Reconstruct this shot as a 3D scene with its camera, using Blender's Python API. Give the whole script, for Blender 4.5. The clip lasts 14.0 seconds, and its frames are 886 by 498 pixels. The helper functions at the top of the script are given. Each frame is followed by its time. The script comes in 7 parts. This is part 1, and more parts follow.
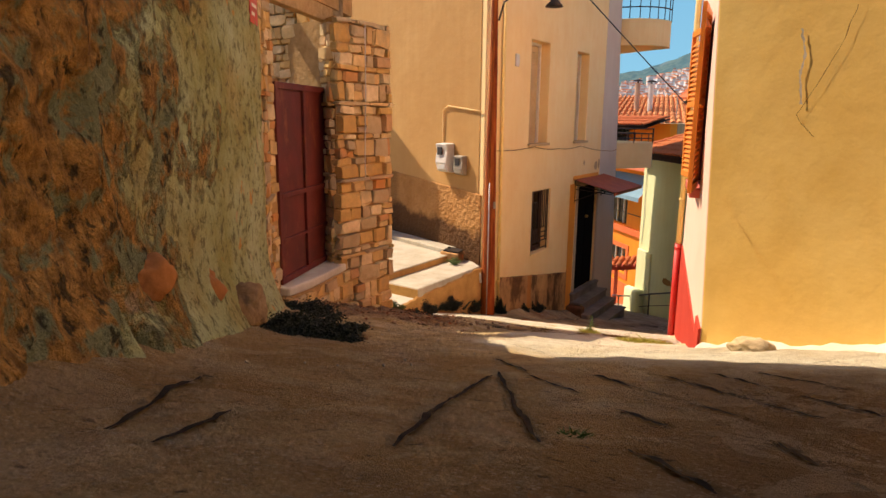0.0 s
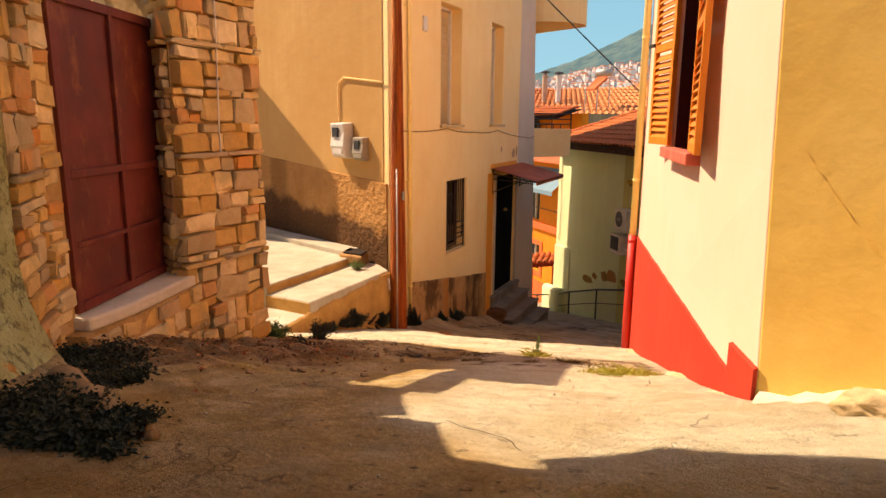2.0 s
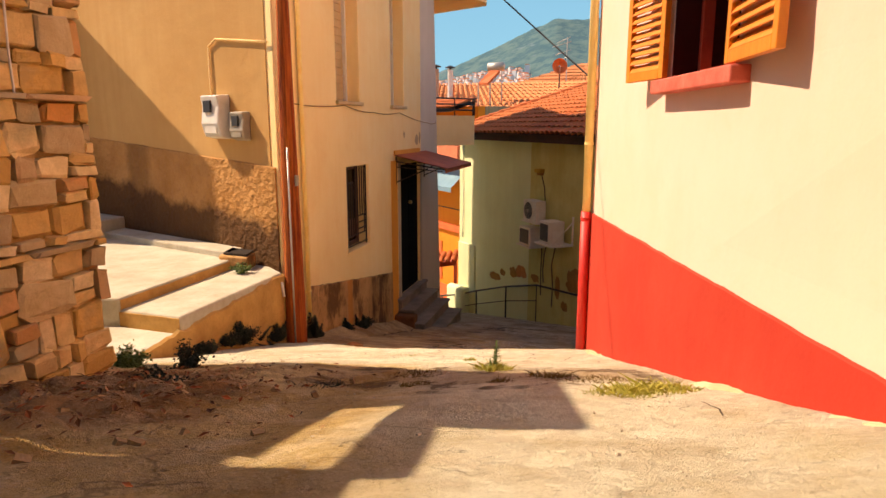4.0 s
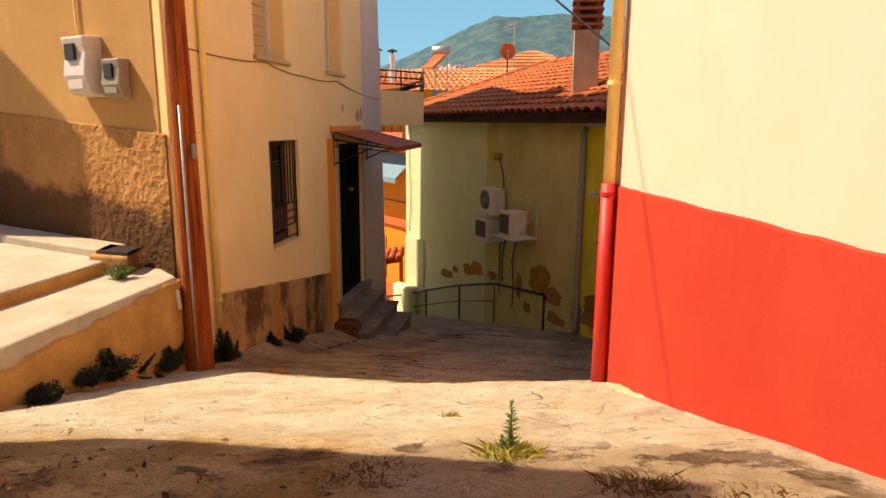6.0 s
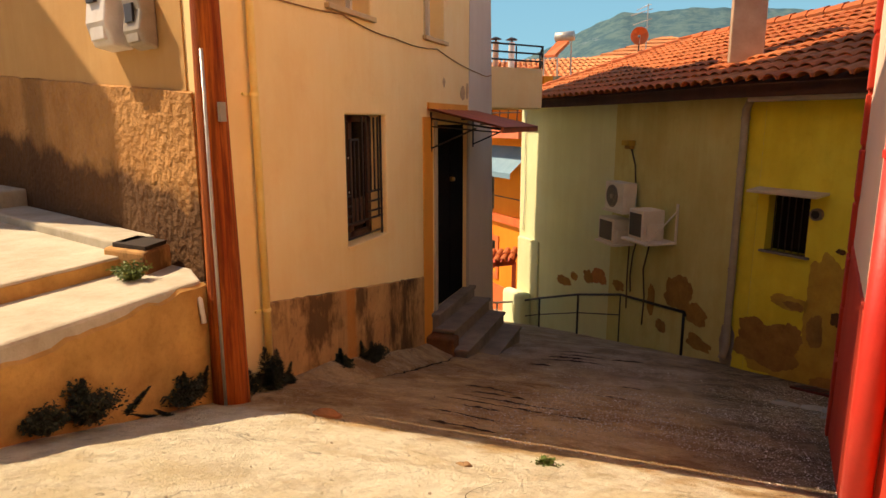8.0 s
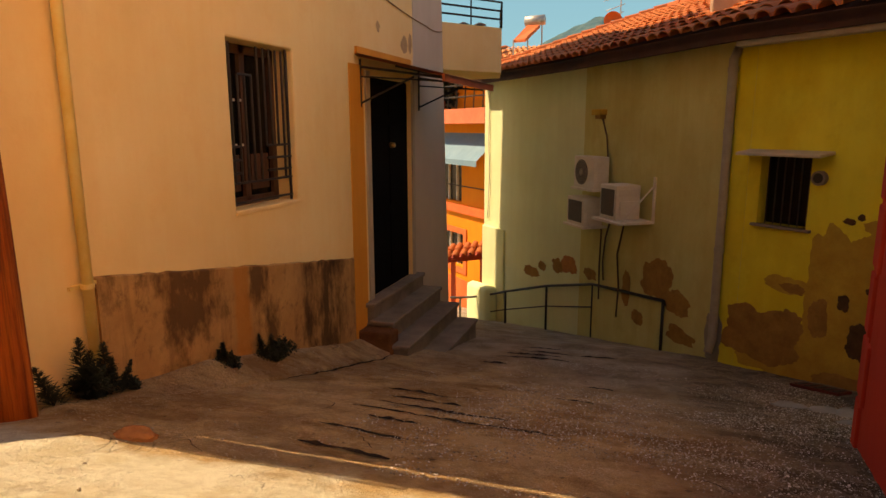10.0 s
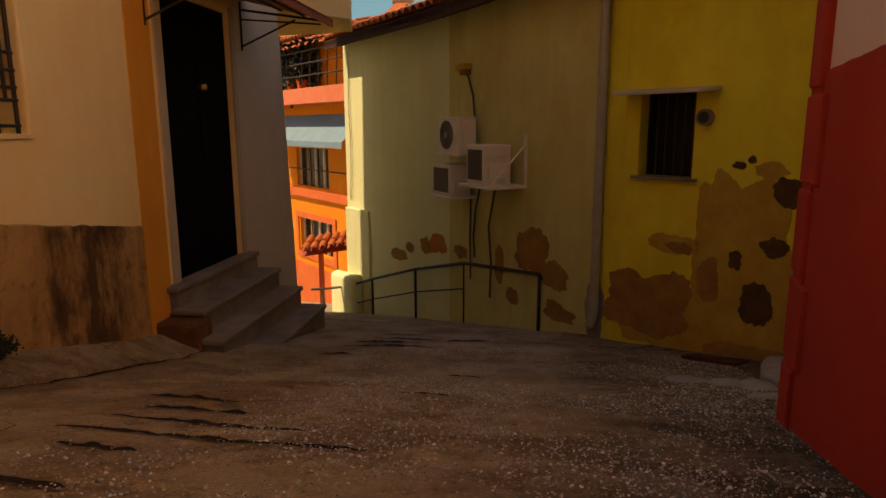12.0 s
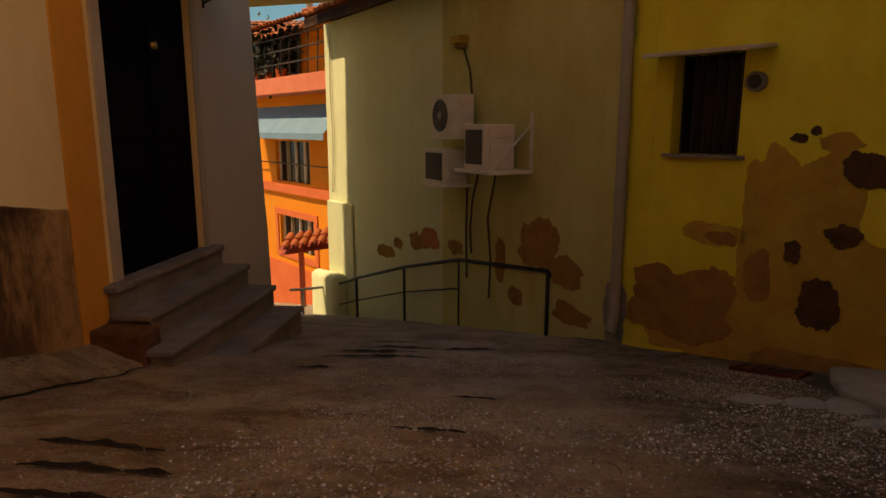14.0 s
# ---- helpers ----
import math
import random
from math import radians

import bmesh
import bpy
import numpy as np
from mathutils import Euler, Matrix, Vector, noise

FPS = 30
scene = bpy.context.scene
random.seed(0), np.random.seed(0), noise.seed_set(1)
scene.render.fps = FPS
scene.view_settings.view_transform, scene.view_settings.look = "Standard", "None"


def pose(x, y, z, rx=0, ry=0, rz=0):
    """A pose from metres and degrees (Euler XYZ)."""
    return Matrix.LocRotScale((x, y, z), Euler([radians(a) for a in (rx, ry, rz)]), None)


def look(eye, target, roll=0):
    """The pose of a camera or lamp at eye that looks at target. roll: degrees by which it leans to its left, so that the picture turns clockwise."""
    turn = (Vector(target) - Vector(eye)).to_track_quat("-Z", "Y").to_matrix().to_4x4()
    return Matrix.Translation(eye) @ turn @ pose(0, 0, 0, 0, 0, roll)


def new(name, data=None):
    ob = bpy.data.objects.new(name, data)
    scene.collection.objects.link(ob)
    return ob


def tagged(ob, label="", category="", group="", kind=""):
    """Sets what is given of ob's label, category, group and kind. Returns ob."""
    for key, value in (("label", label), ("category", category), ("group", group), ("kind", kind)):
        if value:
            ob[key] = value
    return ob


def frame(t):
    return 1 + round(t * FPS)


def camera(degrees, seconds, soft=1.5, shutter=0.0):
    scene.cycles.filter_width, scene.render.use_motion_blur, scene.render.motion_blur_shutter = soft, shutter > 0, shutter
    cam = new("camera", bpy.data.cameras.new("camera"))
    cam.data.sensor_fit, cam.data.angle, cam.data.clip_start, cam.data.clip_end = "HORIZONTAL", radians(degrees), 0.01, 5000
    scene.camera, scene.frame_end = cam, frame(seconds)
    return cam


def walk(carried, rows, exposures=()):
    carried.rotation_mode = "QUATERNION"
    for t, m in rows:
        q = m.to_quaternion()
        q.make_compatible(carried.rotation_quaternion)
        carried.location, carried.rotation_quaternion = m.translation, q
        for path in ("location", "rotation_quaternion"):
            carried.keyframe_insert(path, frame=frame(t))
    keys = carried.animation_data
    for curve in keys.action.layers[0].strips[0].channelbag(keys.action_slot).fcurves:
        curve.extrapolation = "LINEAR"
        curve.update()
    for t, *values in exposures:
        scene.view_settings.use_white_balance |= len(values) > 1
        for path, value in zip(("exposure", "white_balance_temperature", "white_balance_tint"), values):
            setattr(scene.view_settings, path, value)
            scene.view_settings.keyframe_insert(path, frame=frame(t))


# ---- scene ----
cam = camera(69.3, 14.0)
PATH = [
    (0, (0.487, -0.833, 1.983), (-0.582, 0.809, 1.582), 0.6),
    (0.5, (0.293, -0.424, 1.89), (-0.719, 1.254, 1.49), 0.5),
    (1, (0.041, 0.016, 1.788), (-0.934, 1.716, 1.389), 0.5),
    (1.5, (-0.198, 0.414, 1.728), (-1.131, 2.136, 1.327), 0.9),
    (2, (-0.444, 0.824, 1.586), (-1.264, 2.605, 1.19), 0.5),
    (2.5, (-0.658, 1.138, 1.495), (-1.36, 2.969, 1.103), 0.5),
    (3, (-0.857, 1.412, 1.421), (-1.45, 3.282, 1.032), 0.6),
    (3.2, (-0.926, 1.521, 1.374), (-1.491, 3.4, 0.987), 0.4),
    (5.3, (-1.579, 3.093, 0.867), (-1.998, 5.012, 0.49), 0.2),
    (5.5, (-1.627, 3.277, 0.848), (-2.019, 5.2, 0.465), 0.2),
    (6, (-1.745, 3.735, 0.776), (-2.07, 5.67, 0.386), 0.3),
    (6.5, (-1.847, 4.216, 0.622), (-2.2, 6.146, 0.234), 0.1),
    (7, (-1.962, 4.689, 0.529), (-2.47, 6.584, 0.14), 0.1),
    (7.2, (-2.008, 4.853, 0.529), (-2.581, 6.729, 0.136), 0.3),
    (9.3, (-2.02, 6.306, 0.112), (-2.728, 8.137, -0.272), -0.2),
    (9.5, (-2.005, 6.466, 0.047), (-2.707, 8.299, -0.333), -0.3),
    (10, (-2.014, 6.816, -0.122), (-2.628, 8.682, -0.499), -0.2),
    (10.5, (-1.976, 7.154, -0.274), (-2.437, 9.063, -0.65), -0.3),
    (11, (-1.919, 7.577, -0.448), (-2.255, 9.512, -0.823), -0.4),
    (11.5, (-1.927, 7.879, -0.562), (-2.213, 9.822, -0.941), -0.3),
    (12, (-1.929, 8.189, -0.73), (-2.196, 10.135, -1.106), -0.2),
    (12.5, (-1.959, 8.416, -0.85), (-2.207, 10.365, -1.224), -0.1),
    (13, (-1.998, 8.647, -0.883), (-2.234, 10.597, -1.258), -0.1),
    (13.5, (-2.075, 8.896, -0.896), (-2.3, 10.847, -1.273), -0.1),
    (14, (-2.183, 9.123, -0.995), (-2.399, 11.076, -1.368), -0.0),
]
LIGHT = [(0, .56, 7300, 22), (.6, .68, 9600, 24), (2.5, .74, 8500, 26), (5.5, .66, 8000, 22), (7, .64, 8100, 22), (9.5, .64, 9500, 20), (11, .32, 10600, 26), (12.5, .04, 10400, 22), (14, -.02, 9700, 20)]
walk(cam, [(t, look(eye, target, roll)) for t, eye, target, roll in PATH], LIGHT)

# ---- world, sun ----
SUN_DIR = Vector((-0.985, -0.03, 1.15)).normalized()      # towards the sun
world = bpy.data.worlds.new("world")
scene.world = world
world.use_nodes = True
wn = world.node_tree.nodes
sky = wn.new("ShaderNodeTexSky")
sky.sky_type, sky.sun_disc = "NISHITA", False
sky.sun_elevation = math.asin(SUN_DIR.z)
sky.sun_rotation = math.atan2(SUN_DIR.x, SUN_DIR.y)
sky.altitude, sky.dust_density, sky.ozone_density = 600, 0.1, 3.0
world.node_tree.links.new(sky.outputs[0], wn["Background"].inputs[0])
wn["Background"].inputs[1].default_value = 0.13
sun_data = bpy.data.lights.new("sun", "SUN")
sun_data.energy, sun_data.angle, sun_data.color = 4.6, radians(0.55), (1.0, 0.9, 0.72)
sun = new("sun", sun_data)
sun.matrix_world = look(SUN_DIR * 60, (0, 0, 0))

# ---- materials ----
MATS = {}


def mat(name, colour, rough=0.85, metal=0.0):
    m = bpy.data.materials.new(name)
    m.use_nodes = True
    b = m.node_tree.nodes["Principled BSDF"]
    b.inputs["Base Color"].default_value = (*colour, 1)
    b.inputs["Roughness"].default_value = rough
    b.inputs["Metallic"].default_value = metal
    if rough >= 0.8 and not metal:
        b.inputs["Specular IOR Level"].default_value = 0.2
    MATS[name] = m
    return m


def nodes_of(m):
    t = m.node_tree
    return t, t.nodes, t.links, t.nodes["Principled BSDF"]


def noise_node(m, scale, detail=6, rough=0.6, vec=None, dist=0.0):
    t, n, l, b = nodes_of(m)
    k = n.new("ShaderNodeTexNoise")
    k.inputs["Scale"].default_value = scale
    k.inputs["Detail"].default_value = detail
    k.inputs["Roughness"].default_value = rough
    k.inputs["Distortion"].default_value = dist
    l.new(vec or coords(m), k.inputs["Vector"])
    return k.outputs["Fac"]


def coords(m, scale=None):
    t, n, l, b = nodes_of(m)
    g = n.get("geo") or n.new("ShaderNodeNewGeometry")
    g.name = "geo"
    if scale is None:
        return g.outputs["Position"]
    v = n.new("ShaderNodeVectorMath")
    v.operation = "MULTIPLY"
    v.inputs[1].default_value = scale
    l.new(g.outputs["Position"], v.inputs[0])
    return v.outputs[0]


def ramp(m, fac, stops):
    t, n, l, b = nodes_of(m)
    r = n.new("ShaderNodeValToRGB")
    while len(r.color_ramp.elements) < len(stops):
        r.color_ramp.elements.new(0.5)
    for e, (p, c) in zip(r.color_ramp.elements, stops):
        e.position = p
        e.color = (*c, 1) if len(c) == 3 else c
    l.new(fac, r.inputs[0])
    return r.outputs[0]


def grey(v):
    return (v, v, v)


def mix(m, fac, a, b_):
    """Mix two colours (tuples or sockets) by a factor (number or socket)."""
    t, n, l, b = nodes_of(m)
    k = n.new("ShaderNodeMix")
    k.data_type = "RGBA"
    for sock, v in ((k.inputs[0], fac), (k.inputs[6], a), (k.inputs[7], b_)):
        if isinstance(v, (int, float)):
            sock.default_value = v
        elif isinstance(v, tuple):
            sock.default_value = (*v, 1)
        else:
            l.new(v, sock)
    return k.outputs[2]


def calc(m, op, a, b_=0.0, clamp=False):
    t, n, l, b = nodes_of(m)
    k = n.new("ShaderNodeMath")
    k.operation, k.use_clamp = op, clamp
    for sock, v in zip(k.inputs, (a, b_)):
        if isinstance(v, (int, float)):
            sock.default_value = v
        else:
            l.new(v, sock)
    return k.outputs[0]


def bump(m, height, strength=0.5, distance=0.01):
    t, n, l, b = nodes_of(m)
    k = n.new("ShaderNodeBump")
    k.inputs["Strength"].default_value = strength
    k.inputs["Distance"].default_value = distance
    l.new(height, k.inputs["Height"])
    if b.inputs["Normal"].is_linked:
        l.new(b.inputs["Normal"].links[0].from_socket, k.inputs["Normal"])
    l.new(k.outputs[0], b.inputs["Normal"])


def colour(m, socket):
    t, n, l, b = nodes_of(m)
    l.new(socket, b.inputs["Base Color"])


def axis(m, i):
    t, n, l, b = nodes_of(m)
    s = n.get("xyz")
    if s is None:
        s = n.new("ShaderNodeSeparateXYZ")
        s.name = "xyz"
        l.new(coords(m), s.inputs[0])
    return s.outputs[i]


def stucco(name, base, dark, light, relief=0.5, grain=60.0, streak=0.35, blotch=1.1):
    """Painted render: large blotches, faint vertical runs, fine grain."""
    m = mat(name, base, 0.9)
    big = ramp(m, noise_node(m, blotch, 5, 0.62), [(0.32, grey(0)), (0.7, grey(1))])
    c = mix(m, big, dark, light)
    c = mix(m, 0.45, base, c)
    runs = ramp(m, noise_node(m, 1.0, 5, 0.6, coords(m, (7.0, 7.0, 0.5))), [(0.42, grey(1)), (0.66, grey(0))])
    c = mix(m, calc(m, "MULTIPLY", calc(m, "SUBTRACT", 1.0, runs), streak), c, dark)
    fine = noise_node(m, 26.0, 8, 0.75)
    c = mix(m, calc(m, "MULTIPLY", ramp(m, fine, [(0.55, grey(0)), (0.75, grey(1))]), 0.25), c, dark)
    colour(m, c)
    bump(m, noise_node(m, grain, 6, 0.65), relief * 0.5, 0.008)
    bump(m, noise_node(m, 5.0, 4, 0.5), relief * 0.55, 0.04)
    return m


def weathered(m, tone, amount, scale=0.7):
    """Broad faint dirt over a finished wall, in soft shapes of half a metre."""
    t, n, l, b = nodes_of(m)
    old = b.inputs["Base Color"].links[0].from_socket
    k = ramp(m, noise_node(m, scale, 7, 0.66, coords(m, (1.3, 1.3, 0.9))), [(0.46, grey(0)), (0.62, grey(1))])
    old = mix(m, calc(m, "MULTIPLY", k, amount), old, tone)
    k = ramp(m, noise_node(m, scale * 4, 7, 0.7), [(0.55, grey(0)), (0.66, grey(1))])
    colour(m, mix(m, calc(m, "MULTIPLY", k, amount * 0.6), old, tone))


def speckle(name, base, a, b_, scale=4.0, rough=0.85, relief=0.4, grain=50.0, metal=0.0, vec=None):
    """A plain material with two scales of variation and a fine relief."""
    m = mat(name, base, rough, metal)
    v = coords(m, vec) if vec else None
    c = mix(m, ramp(m, noise_node(m, scale, 6, 0.65, v), [(0.3, grey(0)), (0.72, grey(1))]), a, b_)
    c = mix(m, 0.35, c, base)
    c = mix(m, calc(m, "MULTIPLY", ramp(m, noise_node(m, scale * 9, 5, 0.7, v), [(0.5, grey(0)), (0.8, grey(1))]), 0.4), c, a)
    colour(m, c)
    if relief:
        bump(m, noise_node(m, grain, 6, 0.65, v), relief, 0.006)
        bump(m, noise_node(m, scale * 2, 4, 0.5, v), relief * 0.6, 0.02)
    return m


peach = stucco("peach_render", (0.96, 0.73, 0.36), (0.90, 0.61, 0.24), (0.97, 0.77, 0.42), 0.4, streak=0.25)
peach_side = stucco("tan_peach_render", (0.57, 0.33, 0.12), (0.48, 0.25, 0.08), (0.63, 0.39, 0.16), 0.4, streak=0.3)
cream = stucco("cream_render", (0.80, 0.565, 0.45), (0.73, 0.50, 0.385), (0.82, 0.595, 0.48), 0.15, streak=0.06, blotch=0.6)
red_paint = stucco("red_wall_paint", (0.50, 0.048, 0.026), (0.43, 0.034, 0.018), (0.53, 0.064, 0.037), 0.3, streak=0.18)
ochre = stucco("ochre_render", (0.92, 0.60, 0.17), (0.84, 0.51, 0.12), (0.94, 0.66, 0.23), 0.3, grain=34.0, blotch=1.8, streak=0.15)
yellow_r = stucco("yellow_render", (0.82, 0.71, 0.07), (0.72, 0.56, 0.05), (0.85, 0.76, 0.11), 0.4, streak=0.3)
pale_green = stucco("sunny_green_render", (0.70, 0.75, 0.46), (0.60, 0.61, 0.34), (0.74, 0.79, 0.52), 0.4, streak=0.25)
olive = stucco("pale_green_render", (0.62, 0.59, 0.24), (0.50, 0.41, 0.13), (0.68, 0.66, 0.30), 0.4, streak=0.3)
plain_wall = stucco("plain_render", (0.62, 0.48, 0.30), (0.52, 0.38, 0.22), (0.68, 0.55, 0.36), 0.4)
orange_r = stucco("orange_render", (0.80, 0.26, 0.025), (0.72, 0.21, 0.02), (0.83, 0.31, 0.035), 0.2)
weathered(peach, (0.86, 0.56, 0.23), 0.35)
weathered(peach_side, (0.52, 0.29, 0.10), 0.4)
weathered(yellow_r, (0.56, 0.40, 0.035), 0.4)
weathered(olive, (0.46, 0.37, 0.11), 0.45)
weathered(red_paint, (0.42, 0.03, 0.018), 0.35, 1.2)
weathered(ochre, (0.74, 0.42, 0.09), 0.3, 1.0)
weathered(cream, (0.70, 0.47, 0.30), 0.25, 0.8)
plinth_m = speckle("stained_cement", (0.58, 0.32, 0.12), (0.34, 0.17, 0.06), (0.66, 0.40, 0.17), 1.3, 0.95, 0.8, vec=(1.6, 1.6, 1.6))


def stained(m):
    """Soot and damp blotches on cement, in a few large dark shapes with runs below them."""
    t, n, l, b = nodes_of(m)
    old = b.inputs["Base Color"].links[0].from_socket
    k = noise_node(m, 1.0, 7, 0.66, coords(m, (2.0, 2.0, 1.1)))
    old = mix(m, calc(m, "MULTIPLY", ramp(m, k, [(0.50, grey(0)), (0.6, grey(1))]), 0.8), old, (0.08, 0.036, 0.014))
    k = noise_node(m, 1.0, 8, 0.7, coords(m, (9.0, 9.0, 0.9)))
    old = mix(m, calc(m, "MULTIPLY", ramp(m, k, [(0.53, grey(0)), (0.62, grey(1))]), 0.28), old, (0.12, 0.06, 0.025))
    k = noise_node(m, 9.0, 6, 0.7)
    old = mix(m, calc(m, "MULTIPLY", ramp(m, k, [(0.55, grey(0)), (0.68, grey(1))]), 0.5), old, (0.13, 0.07, 0.03))
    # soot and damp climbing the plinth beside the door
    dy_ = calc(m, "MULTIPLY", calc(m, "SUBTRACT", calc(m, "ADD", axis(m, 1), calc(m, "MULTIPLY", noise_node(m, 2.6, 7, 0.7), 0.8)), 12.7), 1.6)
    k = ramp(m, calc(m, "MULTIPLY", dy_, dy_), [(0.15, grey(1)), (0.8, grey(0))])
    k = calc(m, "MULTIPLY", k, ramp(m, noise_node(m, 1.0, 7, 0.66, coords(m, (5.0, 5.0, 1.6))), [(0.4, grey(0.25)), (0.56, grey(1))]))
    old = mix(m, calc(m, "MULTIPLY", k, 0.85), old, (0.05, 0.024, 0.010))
    # a run of orange paint down the cement
    dy_ = calc(m, "MULTIPLY", calc(m, "SUBTRACT", calc(m, "ADD", axis(m, 1), calc(m, "MULTIPLY", noise_node(m, 5.0, 6, 0.7), 0.12)), 11.02), 9.0)
    k = ramp(m, calc(m, "MULTIPLY", dy_, dy_), [(0.3, grey(1)), (1.0, grey(0))])
    colour(m, mix(m, calc(m, "MULTIPLY", k, 0.75), old, (0.55, 0.22, 0.05)))


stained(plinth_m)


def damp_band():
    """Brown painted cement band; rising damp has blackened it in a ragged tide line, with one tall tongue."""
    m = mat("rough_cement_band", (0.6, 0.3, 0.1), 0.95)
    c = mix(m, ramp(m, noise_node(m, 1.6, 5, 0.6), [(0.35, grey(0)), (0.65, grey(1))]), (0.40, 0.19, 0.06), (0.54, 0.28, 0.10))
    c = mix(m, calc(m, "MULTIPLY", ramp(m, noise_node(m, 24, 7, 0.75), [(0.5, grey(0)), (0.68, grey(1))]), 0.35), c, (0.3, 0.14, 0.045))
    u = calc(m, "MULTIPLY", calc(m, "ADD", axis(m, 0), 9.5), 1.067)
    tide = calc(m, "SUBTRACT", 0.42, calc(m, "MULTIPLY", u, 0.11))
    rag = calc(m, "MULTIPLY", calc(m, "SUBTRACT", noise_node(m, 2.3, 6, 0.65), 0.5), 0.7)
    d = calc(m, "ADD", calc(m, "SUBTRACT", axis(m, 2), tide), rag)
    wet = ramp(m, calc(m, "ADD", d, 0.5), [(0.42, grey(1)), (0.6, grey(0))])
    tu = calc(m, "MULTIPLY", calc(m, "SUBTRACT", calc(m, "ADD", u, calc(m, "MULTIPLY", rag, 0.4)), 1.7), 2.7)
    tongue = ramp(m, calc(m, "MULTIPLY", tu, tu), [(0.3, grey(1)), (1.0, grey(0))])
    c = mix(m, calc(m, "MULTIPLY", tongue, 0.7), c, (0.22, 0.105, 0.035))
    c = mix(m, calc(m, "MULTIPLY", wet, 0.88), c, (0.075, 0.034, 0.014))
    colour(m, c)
    bump(m, noise_node(m, 45, 6, 0.7), 0.6, 0.01)
    bump(m, noise_node(m, 15, 3, 0.5), 1.0, 0.05)
    return m


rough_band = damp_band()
band_m = stucco("orange_band_paint", (0.84, 0.36, 0.06), (0.70, 0.27, 0.045), (0.87, 0.42, 0.08), 0.3)
band_dirt = speckle("sooty_render", (0.58, 0.38, 0.2), (0.42, 0.26, 0.12), (0.68, 0.46, 0.25), 12, 0.9, 0.4)
frame_grey = speckle("pale_grey_paint", (0.52, 0.42, 0.30), (0.4, 0.32, 0.22), (0.6, 0.5, 0.37), 3, 0.7, 0.2)
brass = mat("worn_brass", (0.55, 0.33, 0.1), 0.35, 1.0)
brown_wood = speckle("dark_brown_wood", (0.09, 0.035, 0.016), (0.05, 0.02, 0.01), (0.14, 0.06, 0.025), 6, 0.6, 0.3, vec=(6, 6, 0.6))
glass_dark = mat("dark_window_glass", (0.006, 0.005, 0.004), 0.2)
glass_dark.node_tree.nodes["Principled BSDF"].inputs["Specular IOR Level"].default_value = 0.25
grey_end_m = stucco("grey_end_render", (0.66, 0.56, 0.44), (0.56, 0.46, 0.34), (0.70, 0.61, 0.50), 0.35, streak=0.2)
beige_paint = speckle("beige_shutter_paint", (0.62, 0.43, 0.2), (0.5, 0.33, 0.14), (0.7, 0.5, 0.26), 5, 0.6, 0.15)
white_paint = speckle("white_paint", (0.75, 0.7, 0.6), (0.62, 0.56, 0.46), (0.8, 0.77, 0.7), 6, 0.55, 0.1)
cable_brown = mat("brown_cable", (0.10, 0.055, 0.025), 0.7)
cable_tan = mat("painted_cable", (0.32, 0.18, 0.075), 0.8)
black_rubber = mat("black_cable", (0.02, 0.02, 0.02), 0.6)
yellow_pipe = speckle("yellow_pipe_paint", (0.95, 0.72, 0.26), (0.88, 0.60, 0.17), (0.96, 0.79, 0.36), 7, 0.55, 0.15)
red_pipe = speckle("red_pipe_paint", (0.6, 0.03, 0.02), (0.5, 0.02, 0.014), (0.64, 0.04, 0.026), 7, 0.5, 0.15)
galvanised = speckle("dull_zinc", (0.45, 0.42, 0.36), (0.32, 0.29, 0.24), (0.55, 0.52, 0.46), 12, 0.45, 0.1, metal=0.5)
black_plastic = mat("black_plastic", (0.015, 0.013, 0.012), 0.5)
grey_plastic = speckle("grey_plastic", (0.34, 0.29, 0.22), (0.26, 0.22, 0.16), (0.4, 0.35, 0.27), 8, 0.55, 0.1)
white_box = speckle("white_plastic", (0.7, 0.66, 0.58), (0.55, 0.5, 0.42), (0.76, 0.74, 0.68), 6, 0.5, 0.08)
ac_white = speckle("aged_white_enamel", (0.78, 0.70, 0.58), (0.62, 0.52, 0.38), (0.82, 0.76, 0.66), 4, 0.5, 0.05)
fan_grey = mat("dark_grey_fan", (0.09, 0.075, 0.06), 0.6)
shaded_maroon = speckle("maroon_shade", (0.045, 0.004, 0.003), (0.025, 0.002, 0.002), (0.07, 0.006, 0.004), 3, 0.8, 0.2)
red_frame = speckle("red_frame_paint", (0.4, 0.05, 0.02), (0.3, 0.03, 0.015), (0.45, 0.07, 0.03), 8, 0.55, 0.1)
pink_sill = speckle("pink_sill_paint", (0.66, 0.12, 0.07), (0.5, 0.07, 0.04), (0.75, 0.2, 0.14), 10, 0.7, 0.3)
whitewash = speckle("whitewashed_cement", (0.72, 0.66, 0.53), (0.48, 0.39, 0.26), (0.78, 0.73, 0.62), 3, 0.95, 1.0)
screed = speckle("pale_screed", (0.62, 0.48, 0.28), (0.40, 0.27, 0.13), (0.72, 0.58, 0.36), 4, 0.95, 1.0)
chip_m = mat("pale_stone_chips", (0.7, 0.62, 0.5), 0.9)
chip_g = chip_m.node_tree.nodes.new("ShaderNodeNewGeometry")
colour(chip_m, ramp(chip_m, chip_g.outputs["Random Per Island"], [(0.0, (0.22, 0.17, 0.12)), (0.4, (0.42, 0.35, 0.26)), (0.75, (0.62, 0.56, 0.46)), (1.0, (0.86, 0.82, 0.74))]))
patch_tan = speckle("bare_tan_plaster", (0.52, 0.33, 0.055), (0.36, 0.19, 0.035), (0.62, 0.43, 0.075), 3, 0.95, 0.6)
